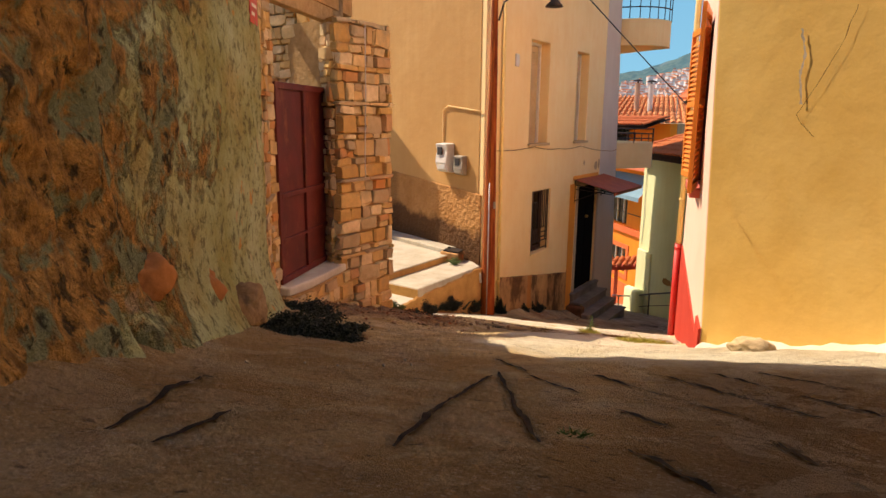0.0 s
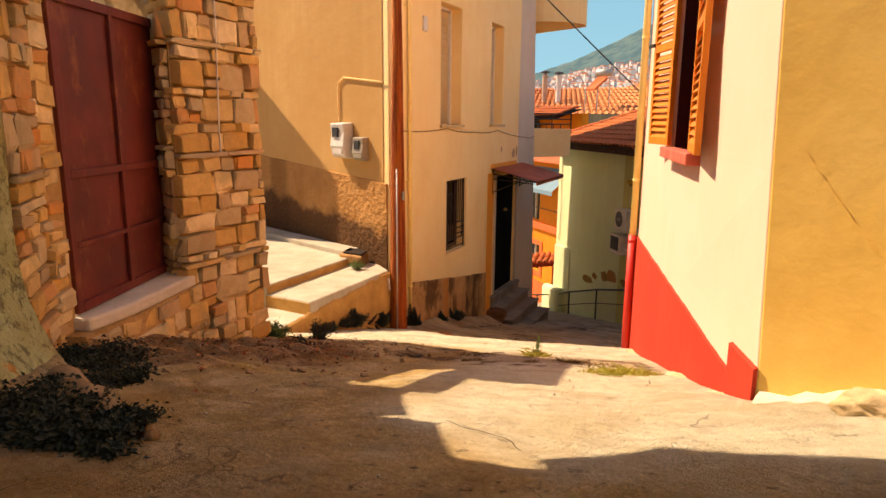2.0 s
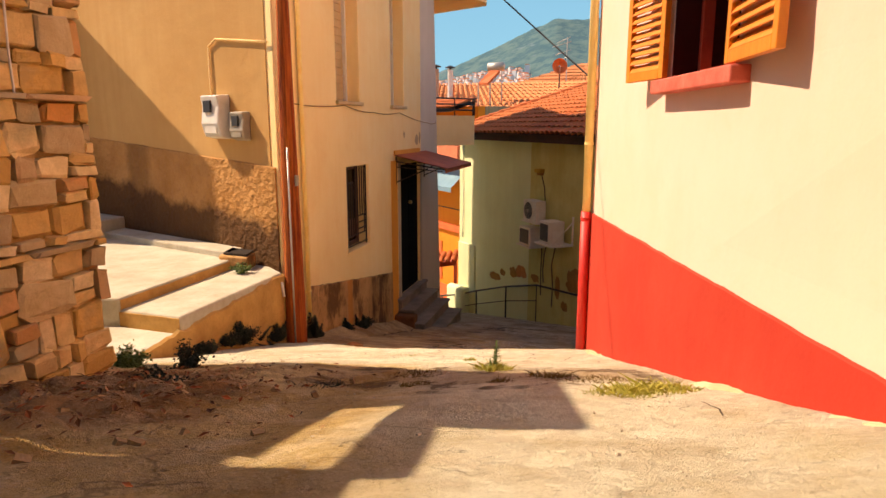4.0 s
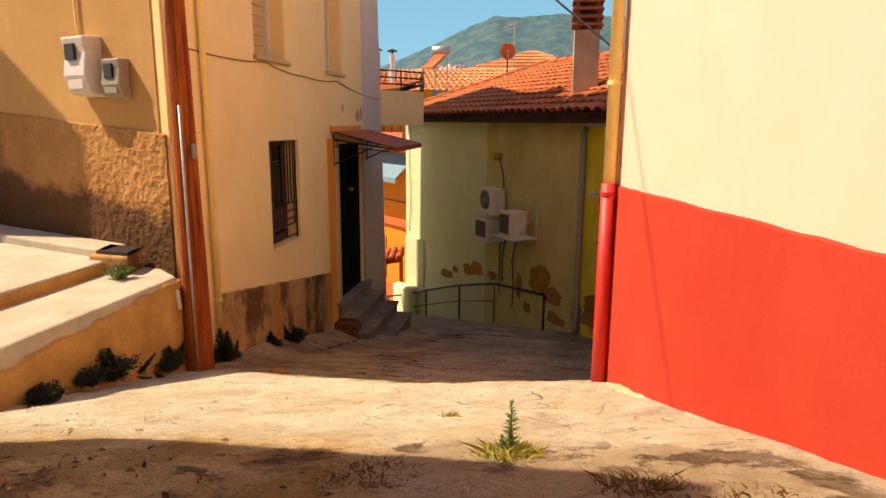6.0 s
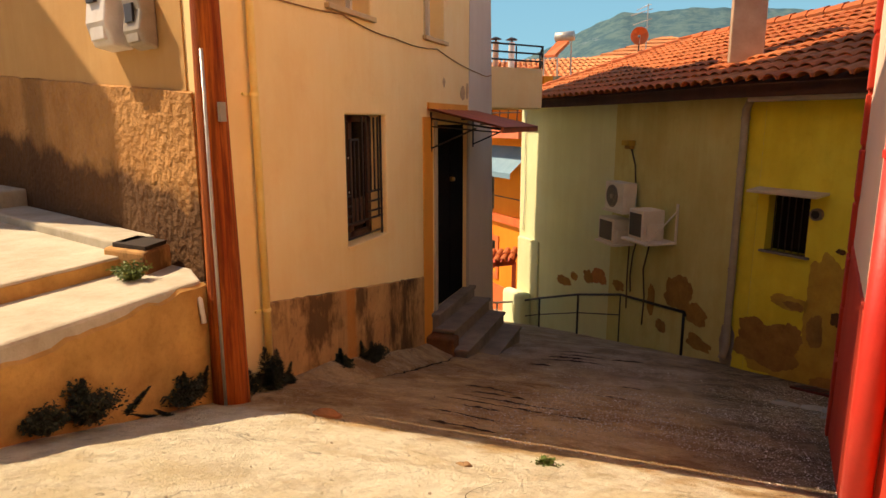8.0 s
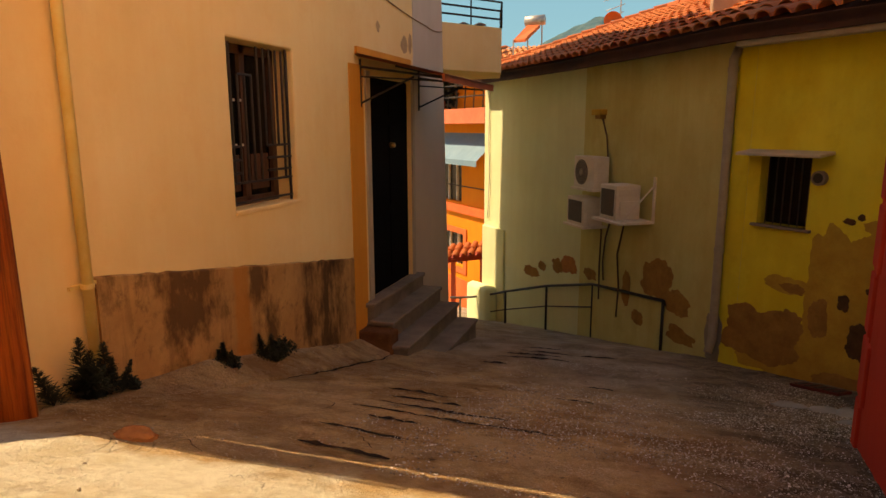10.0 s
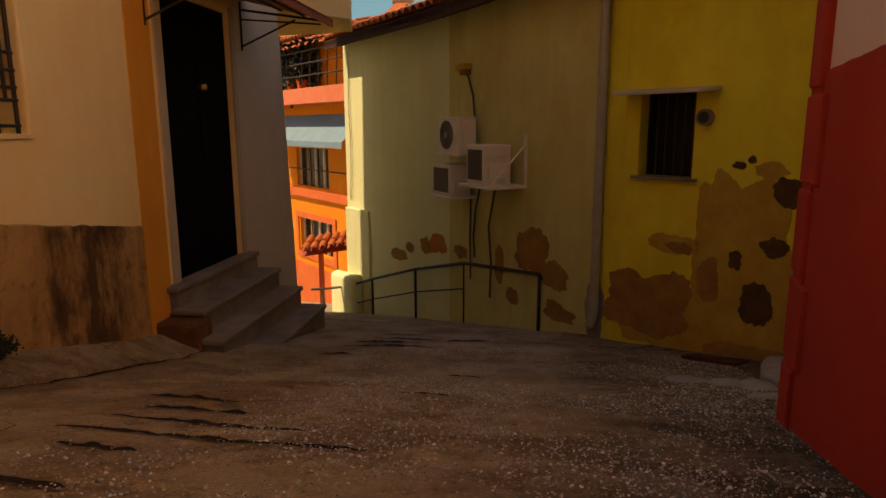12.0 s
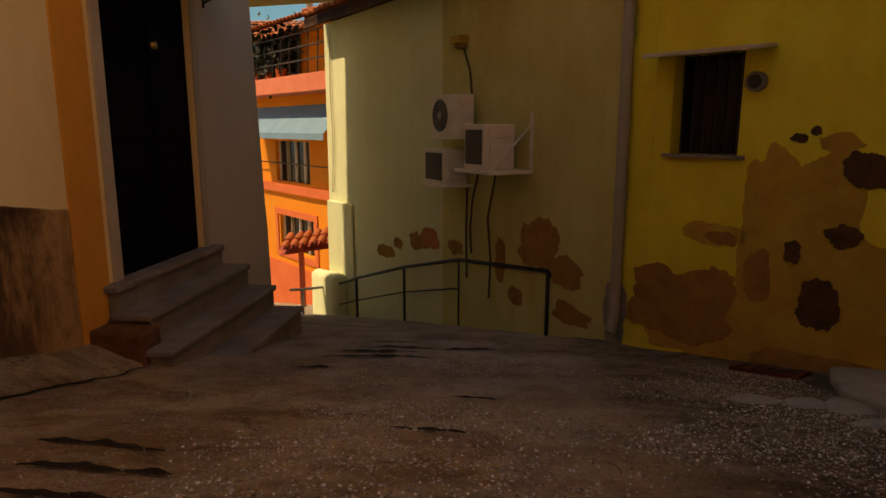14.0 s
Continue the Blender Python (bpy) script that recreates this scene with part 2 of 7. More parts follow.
patch_brown = speckle("bare_brown_plaster", (0.36, 0.19, 0.05), (0.20, 0.095, 0.028), (0.46, 0.26, 0.07), 5, 0.95, 0.7)
patch_dark = speckle("dark_bare_rubble", (0.10, 0.05, 0.022), (0.06, 0.03, 0.014), (0.16, 0.08, 0.035), 9, 0.95, 0.9)
paint_loss = speckle("pale_grey_undercoat", (0.55, 0.47, 0.34), (0.42, 0.34, 0.2), (0.64, 0.56, 0.44), 6, 0.95, 0.5)
patch_grey = speckle("grey_cement_repair", (0.3, 0.26, 0.2), (0.22, 0.18, 0.13), (0.38, 0.33, 0.26), 5, 0.95, 0.6)
damp_cement = speckle("damp_red_cement", (0.15, 0.06, 0.024), (0.06, 0.024, 0.010), (0.24, 0.11, 0.045), 6, 0.95, 0.8)
slab_grey = speckle("grey_slab_cement", (0.33, 0.31, 0.27), (0.22, 0.20, 0.165), (0.42, 0.395, 0.35), 3.5, 0.95, 0.7)
patch_orange = speckle("bare_orange_brick", (0.5, 0.2, 0.06), (0.3, 0.12, 0.05), (0.6, 0.26, 0.08), 6, 0.9, 0.6)
soffit_m = speckle("dark_eaves_timber", (0.06, 0.025, 0.014), (0.035, 0.014, 0.008), (0.09, 0.04, 0.02), 4, 0.8, 0.3)
chimney_m = speckle("pink_chimney_render", (0.5, 0.33, 0.22), (0.36, 0.22, 0.14), (0.58, 0.42, 0.3), 3, 0.9, 0.5)
sign_red = mat("red_enamel", (0.55, 0.02, 0.015), 0.35)
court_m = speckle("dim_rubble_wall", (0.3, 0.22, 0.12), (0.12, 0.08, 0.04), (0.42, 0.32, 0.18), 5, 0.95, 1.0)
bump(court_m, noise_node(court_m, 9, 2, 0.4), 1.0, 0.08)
terrace_m = speckle("sunny_terrace_cement", (0.50, 0.46, 0.35), (0.30, 0.25, 0.165), (0.58, 0.54, 0.43), 2.4, 0.95, 0.9)
retain_m = speckle("stained_retaining_render", (0.56, 0.31, 0.09), (0.22, 0.11, 0.035), (0.66, 0.40, 0.14), 2.4, 0.95, 0.9)
dark_door = speckle("black_door_paint", (0.004, 0.003, 0.003), (0.002, 0.002, 0.002), (0.006, 0.005, 0.004), 5, 0.9, 0.1)
dark_door.node_tree.nodes["Principled BSDF"].inputs["Specular IOR Level"].default_value = 0.1
concrete = speckle("pale_concrete", (0.58, 0.5, 0.36), (0.4, 0.32, 0.2), (0.66, 0.58, 0.44), 3, 0.9, 0.5)
iron = speckle("dark_iron", (0.025, 0.022, 0.018), (0.015, 0.013, 0.011), (0.05, 0.03, 0.02), 14, 0.55, 0.2, metal=0.3)
grey_step = speckle("grey_worn_cement", (0.24, 0.20, 0.155), (0.13, 0.105, 0.08), (0.33, 0.28, 0.22), 3, 0.9, 0.6)
awning_red = speckle("rust_red_sheet", (0.40, 0.075, 0.014), (0.24, 0.04, 0.010), (0.48, 0.11, 0.022), 4, 0.6, 0.25)
louvre = speckle("orange_shutter_paint", (0.72, 0.22, 0.02), (0.6, 0.16, 0.015), (0.78, 0.28, 0.035), 6, 0.45, 0.12, vec=(3, 3, 0.6))
mortar = speckle("sandy_mortar", (0.50, 0.30, 0.11), (0.30, 0.16, 0.05), (0.60, 0.38, 0.16), 8, 0.95, 1.0)
timber = speckle("lintel_timber", (0.5, 0.32, 0.13), (0.32, 0.19, 0.07), (0.58, 0.4, 0.18), 4, 0.85, 0.5, vec=(0.6, 5, 5))
wood_pole = speckle("weathered_red_wood", (0.36, 0.045, 0.009), (0.12, 0.014, 0.005), (0.74, 0.23, 0.04), 3.0, 0.85, 0.8, vec=(4.5, 4.5, 0.3))


pole_c = nodes_of(wood_pole)[3].inputs["Base Color"].links[0].from_socket
pole_k = ramp(wood_pole, noise_node(wood_pole, 1.0, 7, 0.7, coords(wood_pole, (26, 26, 0.9)), 0.3), [(0.46, grey(0)), (0.58, grey(1))])
colour(wood_pole, mix(wood_pole, calc(wood_pole, "MULTIPLY", pole_k, 0.55), pole_c, (0.05, 0.007, 0.003)))


def rusty(name):
    m = mat(name, (0.2, 0.03, 0.015), 0.6)
    n1 = ramp(m, noise_node(m, 2.2, 6, 0.6), [(0.35, grey(0)), (0.65, grey(1))])
    c = mix(m, n1, (0.085, 0.008, 0.004), (0.17, 0.019, 0.008))
    r = ramp(m, noise_node(m, 5.0, 8, 0.75, coords(m, (1, 1, .5))), [(0.55, grey(0)), (0.68, grey(1))])
    c = mix(m, calc(m, "MULTIPLY", r, 0.75), c, (0.26, 0.085, 0.02))
    colour(m, c)
    bump(m, noise_node(m, 60, 5, 0.7), 0.4, 0.003)
    bump(m, noise_node(m, 1.6, 2, 0.5), 0.5, 0.05)
    return m


rust_gate = rusty("rusty_red_sheet")


def by_piece(name, cols, rough=0.9, relief=0.8, moss=None, grain=30):
    """Pieces that differ from one another, each with its own grain."""
    m = mat(name, cols[0], rough)
    t, n, l, b = nodes_of(m)
    info = n.new("ShaderNodeObjectInfo")
    c = ramp(m, info.outputs["Random"], [(k / (len(cols) - 1), x) for k, x in enumerate(cols)])
    dark = ramp(m, noise_node(m, 7, 7, 0.7), [(0.38, grey(1)), (0.66, grey(0))])
    c = mix(m, calc(m, "MULTIPLY", dark, 0.45), c, tuple(v * .45 for v in cols[0]))
    if moss:
        c = mix(m, calc(m, "MULTIPLY", ramp(m, noise_node(m, 2.5, 5, 0.6), [(0.55, grey(0)), (0.7, grey(1))]), 0.6), c, moss)
    colour(m, c)
    bump(m, noise_node(m, grain, 7, 0.7), relief, 0.012)
    return m


stone = by_piece("ochre_stone", [(0.80, 0.50, 0.17), (0.62, 0.35, 0.10), (0.88, 0.64, 0.30), (0.46, 0.36, 0.22), (0.80, 0.47, 0.14), (0.92, 0.72, 0.40), (0.56, 0.42, 0.24), (0.72, 0.27, 0.06)], moss=(0.3, 0.26, 0.15))
tile_red = by_piece("terracotta_tile", [(0.60, 0.17, 0.055), (0.52, 0.13, 0.045), (0.66, 0.22, 0.08), (0.56, 0.16, 0.05), (0.48, 0.12, 0.045)], 0.8, 0.4, moss=(0.32, 0.12, 0.05))
tile_dark = speckle("sooty_terracotta", (0.3, 0.09, 0.04), (0.14, 0.05, 0.03), (0.4, 0.13, 0.055), 6, 0.85, 0.5)


def mossy_wall():
    m = mat("mossy_green_render", (0.3, 0.28, 0.15), 0.95)
    t, n, l, b = nodes_of(m)
    c = mix(m, ramp(m, noise_node(m, 1.5, 6, 0.62), [(0.36, grey(0)), (0.62, grey(1))]), (0.34, 0.32, 0.11), (0.46, 0.50, 0.27))
    ochre_ = ramp(m, noise_node(m, 1.1, 5, 0.6), [(0.5, grey(0)), (0.64, grey(1))])
    c = mix(m, calc(m, "MULTIPLY", ochre_, 0.55), c, (0.42, 0.29, 0.085))
    spots = ramp(m, noise_node(m, 13, 8, 0.75), [(0.52, grey(0)), (0.6, grey(1))])
    c = mix(m, calc(m, "MULTIPLY", spots, 0.7), c, (0.085, 0.065, 0.025))
    # the render has fallen from the rubble behind: most of it high up and away from the corner
    along = calc(m, "MULTIPLY", calc(m, "SUBTRACT", 1.15, axis(m, 1)), 0.17)
    high = calc(m, "MULTIPLY", calc(m, "SUBTRACT", axis(m, 2), 1.75), 0.07)
    bare = calc(m, "ADD", calc(m, "ADD", noise_node(m, 1.9, 7, 0.66, None, 0.25), along), high)
    bare = ramp(m, bare, [(0.53, grey(0)), (0.6, grey(1))])
    chip = ramp(m, noise_node(m, 4.6, 5, 0.62), [(0.66, grey(0)), (0.69, grey(1))])
    lump = noise_node(m, 12.0, 7, 0.66, None, 0.2)
    rub = mix(m, ramp(m, lump, [(0.36, grey(0)), (0.6, grey(1))]), (0.26, 0.12, 0.03), (0.82, 0.42, 0.11))
    rub = mix(m, ramp(m, noise_node(m, 5.4, 5, 0.6, None, 0.2), [(0.5, grey(0)), (0.57, grey(1))]), rub, (0.36, 0.37, 0.19))
    hole = ramp(m, noise_node(m, 15.0, 6, 0.65, coords(m, (1.0, 1.0, 0.75)), 0.3), [(0.56, grey(0)), (0.62, grey(1))])
    rub = mix(m, calc(m, "MULTIPLY", hole, 0.85), rub, (0.035, 0.022, 0.014))
    c = mix(m, calc(m, "MULTIPLY", chip, 0.8), c, (0.6, 0.27, 0.06))
    c = mix(m, calc(m, "MULTIPLY", bare, 0.92), c, rub)
    pale = ramp(m, noise_node(m, 2.9, 3, 0.5), [(0.7, grey(0)), (0.73, grey(1))])
    c = mix(m, calc(m, "MULTIPLY", pale, 0.8), c, (0.58, 0.40, 0.22))
    colour(m, c)
    bump(m, noise_node(m, 42, 7, 0.7), 0.9, 0.012)
    bump(m, noise_node(m, 8, 5, 0.62), 0.9, 0.05)
    bump(m, spots, 0.5, -0.012)
    bump(m, calc(m, "MULTIPLY", lump, bare), 1.0, 0.12)
    bump(m, calc(m, "MULTIPLY", hole, bare), 1.0, -0.08)
    return m


green_wall = mossy_wall()


def paving():
    m = mat("worn_concrete_ground", (0.4, 0.34, 0.24), 0.95)
    t, n, l, b = nodes_of(m)
    x, y = axis(m, 0), axis(m, 1)
    # three tones of old cement: grey, olive brown, sandy
    big = ramp(m, noise_node(m, 1.3, 8, 0.66), [(0.43, grey(0)), (0.57, grey(1))])
    c = mix(m, big, (0.50, 0.31, 0.10), (0.76, 0.55, 0.26))
    olive_ = ramp(m, noise_node(m, 0.7, 7, 0.62, coords(m, (1.0, 1.0, 3.0))), [(0.47, grey(0)), (0.57, grey(1))])
    c = mix(m, calc(m, "MULTIPLY", olive_, 0.5), c, (0.50, 0.35, 0.13))
    worn = ramp(m, noise_node(m, 4.2, 8, 0.7), [(0.46, grey(0)), (0.58, grey(1))])
    c = mix(m, calc(m, "MULTIPLY", worn, 0.42), c, (0.36, 0.24, 0.10))
    pale_ = ramp(m, noise_node(m, 2.6, 8, 0.68), [(0.56, grey(0)), (0.61, grey(1))])
    c = mix(m, calc(m, "MULTIPLY", pale_, 0.7), c, (0.74, 0.58, 0.32))
    # the upper end of the lane is darker: vignetting put into the cement colour
    upper_dim = ramp(m, calc(m, "MULTIPLY", calc(m, "ADD", y, calc(m, "MULTIPLY", noise_node(m, 1.2, 6, 0.65), 1.4)), 0.1), [(0.24, grey(1)), (0.33, grey(0))])
    c = mix(m, calc(m, "MULTIPLY", upper_dim, 0.5), c, (0.36, 0.20, 0.07))
    # dark earth washed down beside the ochre wall
    er = calc(m, "MULTIPLY", ramp(m, calc(m, "ADD", x, calc(m, "MULTIPLY", noise_node(m, 1.6, 5, 0.6), 0.8)), [(0.2, grey(0)), (0.75, grey(1))]), ramp(m, calc(m, "MULTIPLY", y, 0.1), [(0.27, grey(1)), (0.31, grey(0))]))
    c = mix(m, calc(m, "MULTIPLY", er, 0.8), c, (0.15, 0.078, 0.032))
    wob = calc(m, "MULTIPLY", calc(m, "SUBTRACT", noise_node(m, 2.2, 5, 0.6), 0.5), 1.1)
    yw = calc(m, "ADD", y, wob)
    # pale screed by pavement edge and cream house, stretched to paint the sunlit ground
    # its far limit follows the edge of the peach house's shadow
    a = ramp(m, calc(m, "MULTIPLY", yw, 0.1), [(0.585, grey(0)), (0.625, grey(1)), (0.862, grey(1)), (0.885, grey(0))])
    near = calc(m, "ADD", calc(m, "ADD", x, calc(m, "MULTIPLY", y, 0.256)), calc(m, "MULTIPLY", wob, 0.6))
    foot = calc(m, "MULTIPLY", ramp(m, calc(m, "ADD", near, 1.2), [(0.15, grey(0)), (0.5, grey(0.95))]), ramp(m, calc(m, "MULTIPLY", yw, 0.1), [(0.225, grey(0)), (0.27, grey(1)), (0.855, grey(1)), (0.875, grey(0))]))
    a = calc(m, "MAXIMUM", a, foot)
    scuff = ramp(m, noise_node(m, 6.5, 7, 0.72, None, 0.6), [(0.44, grey(0)), (0.68, grey(1))])
    cem = mix(m, scuff, (0.80, 0.76, 0.57), (0.62, 0.56, 0.38))
    cem = mix(m, calc(m, "MULTIPLY", ramp(m, noise_node(m, 1.9, 7, 0.68), [(0.5, grey(0)), (0.6, grey(1))]), 0.6), cem, (0.62, 0.53, 0.30))
    c = mix(m, calc(m, "MULTIPLY", a, 0.95), c, cem)
    # red earth at the foot of the stone pillar
    dx = calc(m, "MULTIPLY", calc(m, "ADD", x, 3.5), 1.1)
    dy = calc(m, "MULTIPLY", calc(m, "SUBTRACT", y, 4.0), 0.7)
    d2 = calc(m, "ADD", calc(m, "ADD", calc(m, "MULTIPLY", dx, dx), calc(m, "MULTIPLY", dy, dy)), wob)
    e = ramp(m, d2, [(0.5, grey(1)), (0.85, grey(0))])
    c = mix(m, calc(m, "MULTIPLY", e, 0.85), c, mix(m, ramp(m, noise_node(m, 5.0, 7, 0.7), [(0.42, grey(0)), (0.58, grey(1))]), (0.10, 0.04, 0.012), (0.34, 0.15, 0.05)))
    # soil and dead moss in the worn middle of the upper pavement
    gx_, gy_ = calc(m, "MULTIPLY", calc(m, "ADD", x, 1.9), 0.62), calc(m, "MULTIPLY", calc(m, "SUBTRACT", y, 5.4), 1.5)
    soil = calc(m, "ADD", calc(m, "ADD", calc(m, "MULTIPLY", gx_, gx_), calc(m, "MULTIPLY", gy_, gy_)), calc(m, "MULTIPLY", wob, 2.6))
    c = mix(m, calc(m, "MULTIPLY", ramp(m, soil, [(0.2, grey(1)), (0.7, grey(0))]), 0.55), c, (0.30, 0.17, 0.055))
    mossy = calc(m, "MULTIPLY", ramp(m, soil, [(0.5, grey(1)), (1.0, grey(0))]), ramp(m, noise_node(m, 3.1, 8, 0.7, None, 0.4), [(0.53, grey(0)), (0.58, grey(1))]))
    c = mix(m, calc(m, "MULTIPLY", mossy, 0.85), c, (0.085, 0.045, 0.016))
    # coarse aggregate laid bare in the lower lane
    v = n.new("ShaderNodeTexVoronoi")
    v.inputs["Scale"].default_value = 60
    l.new(coords(m), v.inputs["Vector"])
    v2 = n.new("ShaderNodeTexVoronoi")
    v2.inputs["Scale"].default_value = 130
    l.new(coords(m), v2.inputs["Vector"])
    low = ramp(m, calc(m, "MULTIPLY", yw, 0.1), [(0.868, grey(0)), (0.89, grey(1))])
    lc = mix(m, ramp(m, noise_node(m, 1.5, 8, 0.68), [(0.44, grey(0)), (0.56, grey(1))]), (0.34, 0.19, 0.075), (0.66, 0.46, 0.23))
    # greyer far lane: the sky's reflection put into the cement colour
    far_ = ramp(m, calc(m, "MULTIPLY", calc(m, "ADD", calc(m, "ADD", y, calc(m, "MULTIPLY", noise_node(m, 0.8, 6, 0.65), 3.0)), calc(m, "MULTIPLY", x, 0.6)), 0.05), [(0.57, grey(0)), (0.68, grey(1))])
    gc = mix(m, ramp(m, noise_node(m, 2.1, 8, 0.7), [(0.42, grey(0)), (0.58, grey(1))]), (0.22, 0.19, 0.16), (0.54, 0.51, 0.46))
    lc = mix(m, calc(m, "MULTIPLY", far_, 0.85), lc, gc)
    lc = mix(m, calc(m, "MULTIPLY", worn, 0.35), lc, (0.30, 0.18, 0.085))
    # lower lane darker towards the right, with an uneven edge
    right_dark = calc(m, "MULTIPLY", ramp(m, calc(m, "ADD", calc(m, "ADD", x, 1.15), calc(m, "MULTIPLY", noise_node(m, 0.9, 7, 0.66), 1.9)), [(0.25, grey(0)), (0.85, grey(1))]), low)
    lc = mix(m, calc(m, "MULTIPLY", right_dark, 0.88), lc, (0.055, 0.041, 0.029))
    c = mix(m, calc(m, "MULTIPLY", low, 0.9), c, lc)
    where = ramp(m, noise_node(m, 2.4, 5, 0.65), [(0.4, grey(0)), (0.58, grey(1))])
    some = ramp(m, v.outputs["Color"], [(0.35, grey(0)), (0.5, grey(1))])
    chips = calc(m, "MULTIPLY", calc(m, "MULTIPLY", ramp(m, v.outputs["Distance"], [(0.26, grey(1)), (0.34, grey(0))]), where), some)
    chips = calc(m, "MAXIMUM", chips, calc(m, "MULTIPLY", ramp(m, v2.outputs["Distance"], [(0.2, grey(1)), (0.3, grey(0))]), calc(m, "MULTIPLY", where, ramp(m, v2.outputs["Color"], [(0.5, grey(0)), (0.6, grey(1))]))))
    c = mix(m, calc(m, "MULTIPLY", chips, calc(m, "ADD", calc(m, "MULTIPLY", low, 0.5), 0.25)), c, (0.84, 0.75, 0.6))
    dirt = ramp(m, noise_node(m, 1.7, 6, 0.7, None, 0.8), [(0.56, grey(0)), (0.7, grey(1))])
    c = mix(m, calc(m, "MULTIPLY", dirt, calc(m, "SUBTRACT", 0.45, calc(m, "MULTIPLY", a, 0.38))), c, (0.16, 0.10, 0.045))
    fine = noise_node(m, 38, 8, 0.8)
    c = mix(m, calc(m, "MULTIPLY", ramp(m, fine, [(0.52, grey(0)), (0.66, grey(1))]), calc(m, "SUBTRACT", 0.6, calc(m, "MULTIPLY", a, 0.44))), c, (0.24, 0.15, 0.06))
    c = mix(m, calc(m, "MULTIPLY", ramp(m, fine, [(0.3, grey(1)), (0.42, grey(0))]), 0.5), c, (0.66, 0.56, 0.42))
    pits = ramp(m, noise_node(m, 17, 4, 0.6), [(0.64, grey(0)), (0.7, grey(1))])
    c = mix(m, calc(m, "MULTIPLY", pits, calc(m, "SUBTRACT", 0.7, calc(m, "MULTIPLY", a, 0.5))), c, (0.05, 0.033, 0.018))
    # the cement has come away in thin plates, with fine cracks along old joints
    flake = ramp(m, noise_node(m, 1.9, 9, 0.6, None, 0.35), [(0.5, grey(0)), (0.512, grey(1)), (0.57, grey(1)), (0.578, grey(0.45))])
    flake2 = ramp(m, noise_node(m, 4.4, 8, 0.62, None, 0.2), [(0.56, grey(0)), (0.57, grey(1))])
    c = mix(m, calc(m, "MULTIPLY", flake, 0.22), c, (0.62, 0.50, 0.33))
    c = mix(m, calc(m, "MULTIPLY", flake2, 0.18), c, (0.34, 0.23, 0.11))
    ck = None
    for sc, wd in ((0.6, 0.0022), (1.3, 0.0026)):
        q = calc(m, "ABSOLUTE", calc(m, "SUBTRACT", noise_node(m, sc, 6, 0.52, None, 0.5), 0.5))
        q = ramp(m, q, [(wd * 0.4, grey(1)), (wd, grey(0))])
        q = calc(m, "MULTIPLY", q, ramp(m, noise_node(m, sc * 1.6 + 0.3, 3, 0.5), [(0.55, grey(0)), (0.6, grey(1))]))
        ck = q if ck is None else calc(m, "MAXIMUM", ck, q)
    c = mix(m, calc(m, "MULTIPLY", ck, 0.5), c, (0.06, 0.038, 0.018))
    colour(m, c)
    bump(m, flake, 0.8, 0.014)
    bump(m, flake2, 0.7, -0.012)
    bump(m, ck, 0.7, -0.012)
    bump(m, noise_node(m, 26, 7, 0.7), 0.9, 0.028)
    bump(m, v.outputs["Distance"], 0.35, 0.012)
    bump(m, pits, 0.6, -0.02)
    bump(m, noise_node(m, 60, 8, 0.8), 0.8, 0.01)
    bump(m, noise_node(m, 11, 8, 0.72), 0.9, 0.05)
    return m


ground_m = paving()
hill_m = mat("hazy_wooded_hillside", (0.1, 0.14, 0.09), 1.0)
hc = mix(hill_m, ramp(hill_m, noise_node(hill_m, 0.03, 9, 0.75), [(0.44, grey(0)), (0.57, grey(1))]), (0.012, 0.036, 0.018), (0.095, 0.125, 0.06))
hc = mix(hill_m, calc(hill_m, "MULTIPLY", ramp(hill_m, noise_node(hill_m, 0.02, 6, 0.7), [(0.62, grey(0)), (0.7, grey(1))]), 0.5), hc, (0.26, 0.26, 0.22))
# blue distance haze mixed into the hillside colour
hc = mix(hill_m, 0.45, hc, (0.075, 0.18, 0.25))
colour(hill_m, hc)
leaf_dark = speckle("dark_leaf", (0.018, 0.024, 0.008), (0.010, 0.013, 0.005), (0.032, 0.04, 0.012), 9, 0.7, 0)
leaf_green = speckle("green_leaf", (0.10, 0.16, 0.025), (0.06, 0.1, 0.015), (0.17, 0.24, 0.04), 9, 0.65, 0)
grass_yellow = speckle("dry_grass", (0.40, 0.36, 0.045), (0.22, 0.24, 0.03), (0.52, 0.42, 0.07), 12, 0.75, 0)
grass_brown = speckle("brown_grass", (0.2, 0.12, 0.03), (0.12, 0.07, 0.02), (0.28, 0.18, 0.05), 12, 0.8, 0)
crack_m = speckle("black_moss", (0.022, 0.011, 0.005), (0.010, 0.005, 0.003), (0.05, 0.026, 0.01), 20, 0.95, 0.3)
litter_m = mat("dry_leaves", (0.2, 0.08, 0.03), 0.9)
litter_g = litter_m.node_tree.nodes.new("ShaderNodeNewGeometry")
colour(litter_m, ramp(litter_m, litter_g.outputs["Random Per Island"], [(0.0, (0.05, 0.022, 0.01)), (0.45, (0.16, 0.06, 0.02)), (0.75, (0.34, 0.09, 0.03)), (0.93, (0.46, 0.28, 0.12)), (1.0, (0.06, 0.09, 0.02))]))
rock_m = speckle("brown_rock", (0.36, 0.22, 0.10), (0.16, 0.09, 0.04), (0.50, 0.34, 0.19), 7, 0.9, 1.0)
sky_glow = bpy.data.materials.new("distant_sky")
sky_glow.use_nodes = True
sg_n = sky_glow.node_tree
sg_n.nodes.remove(sg_n.nodes["Principled BSDF"])
sg_e = sg_n.nodes.new("ShaderNodeEmission")
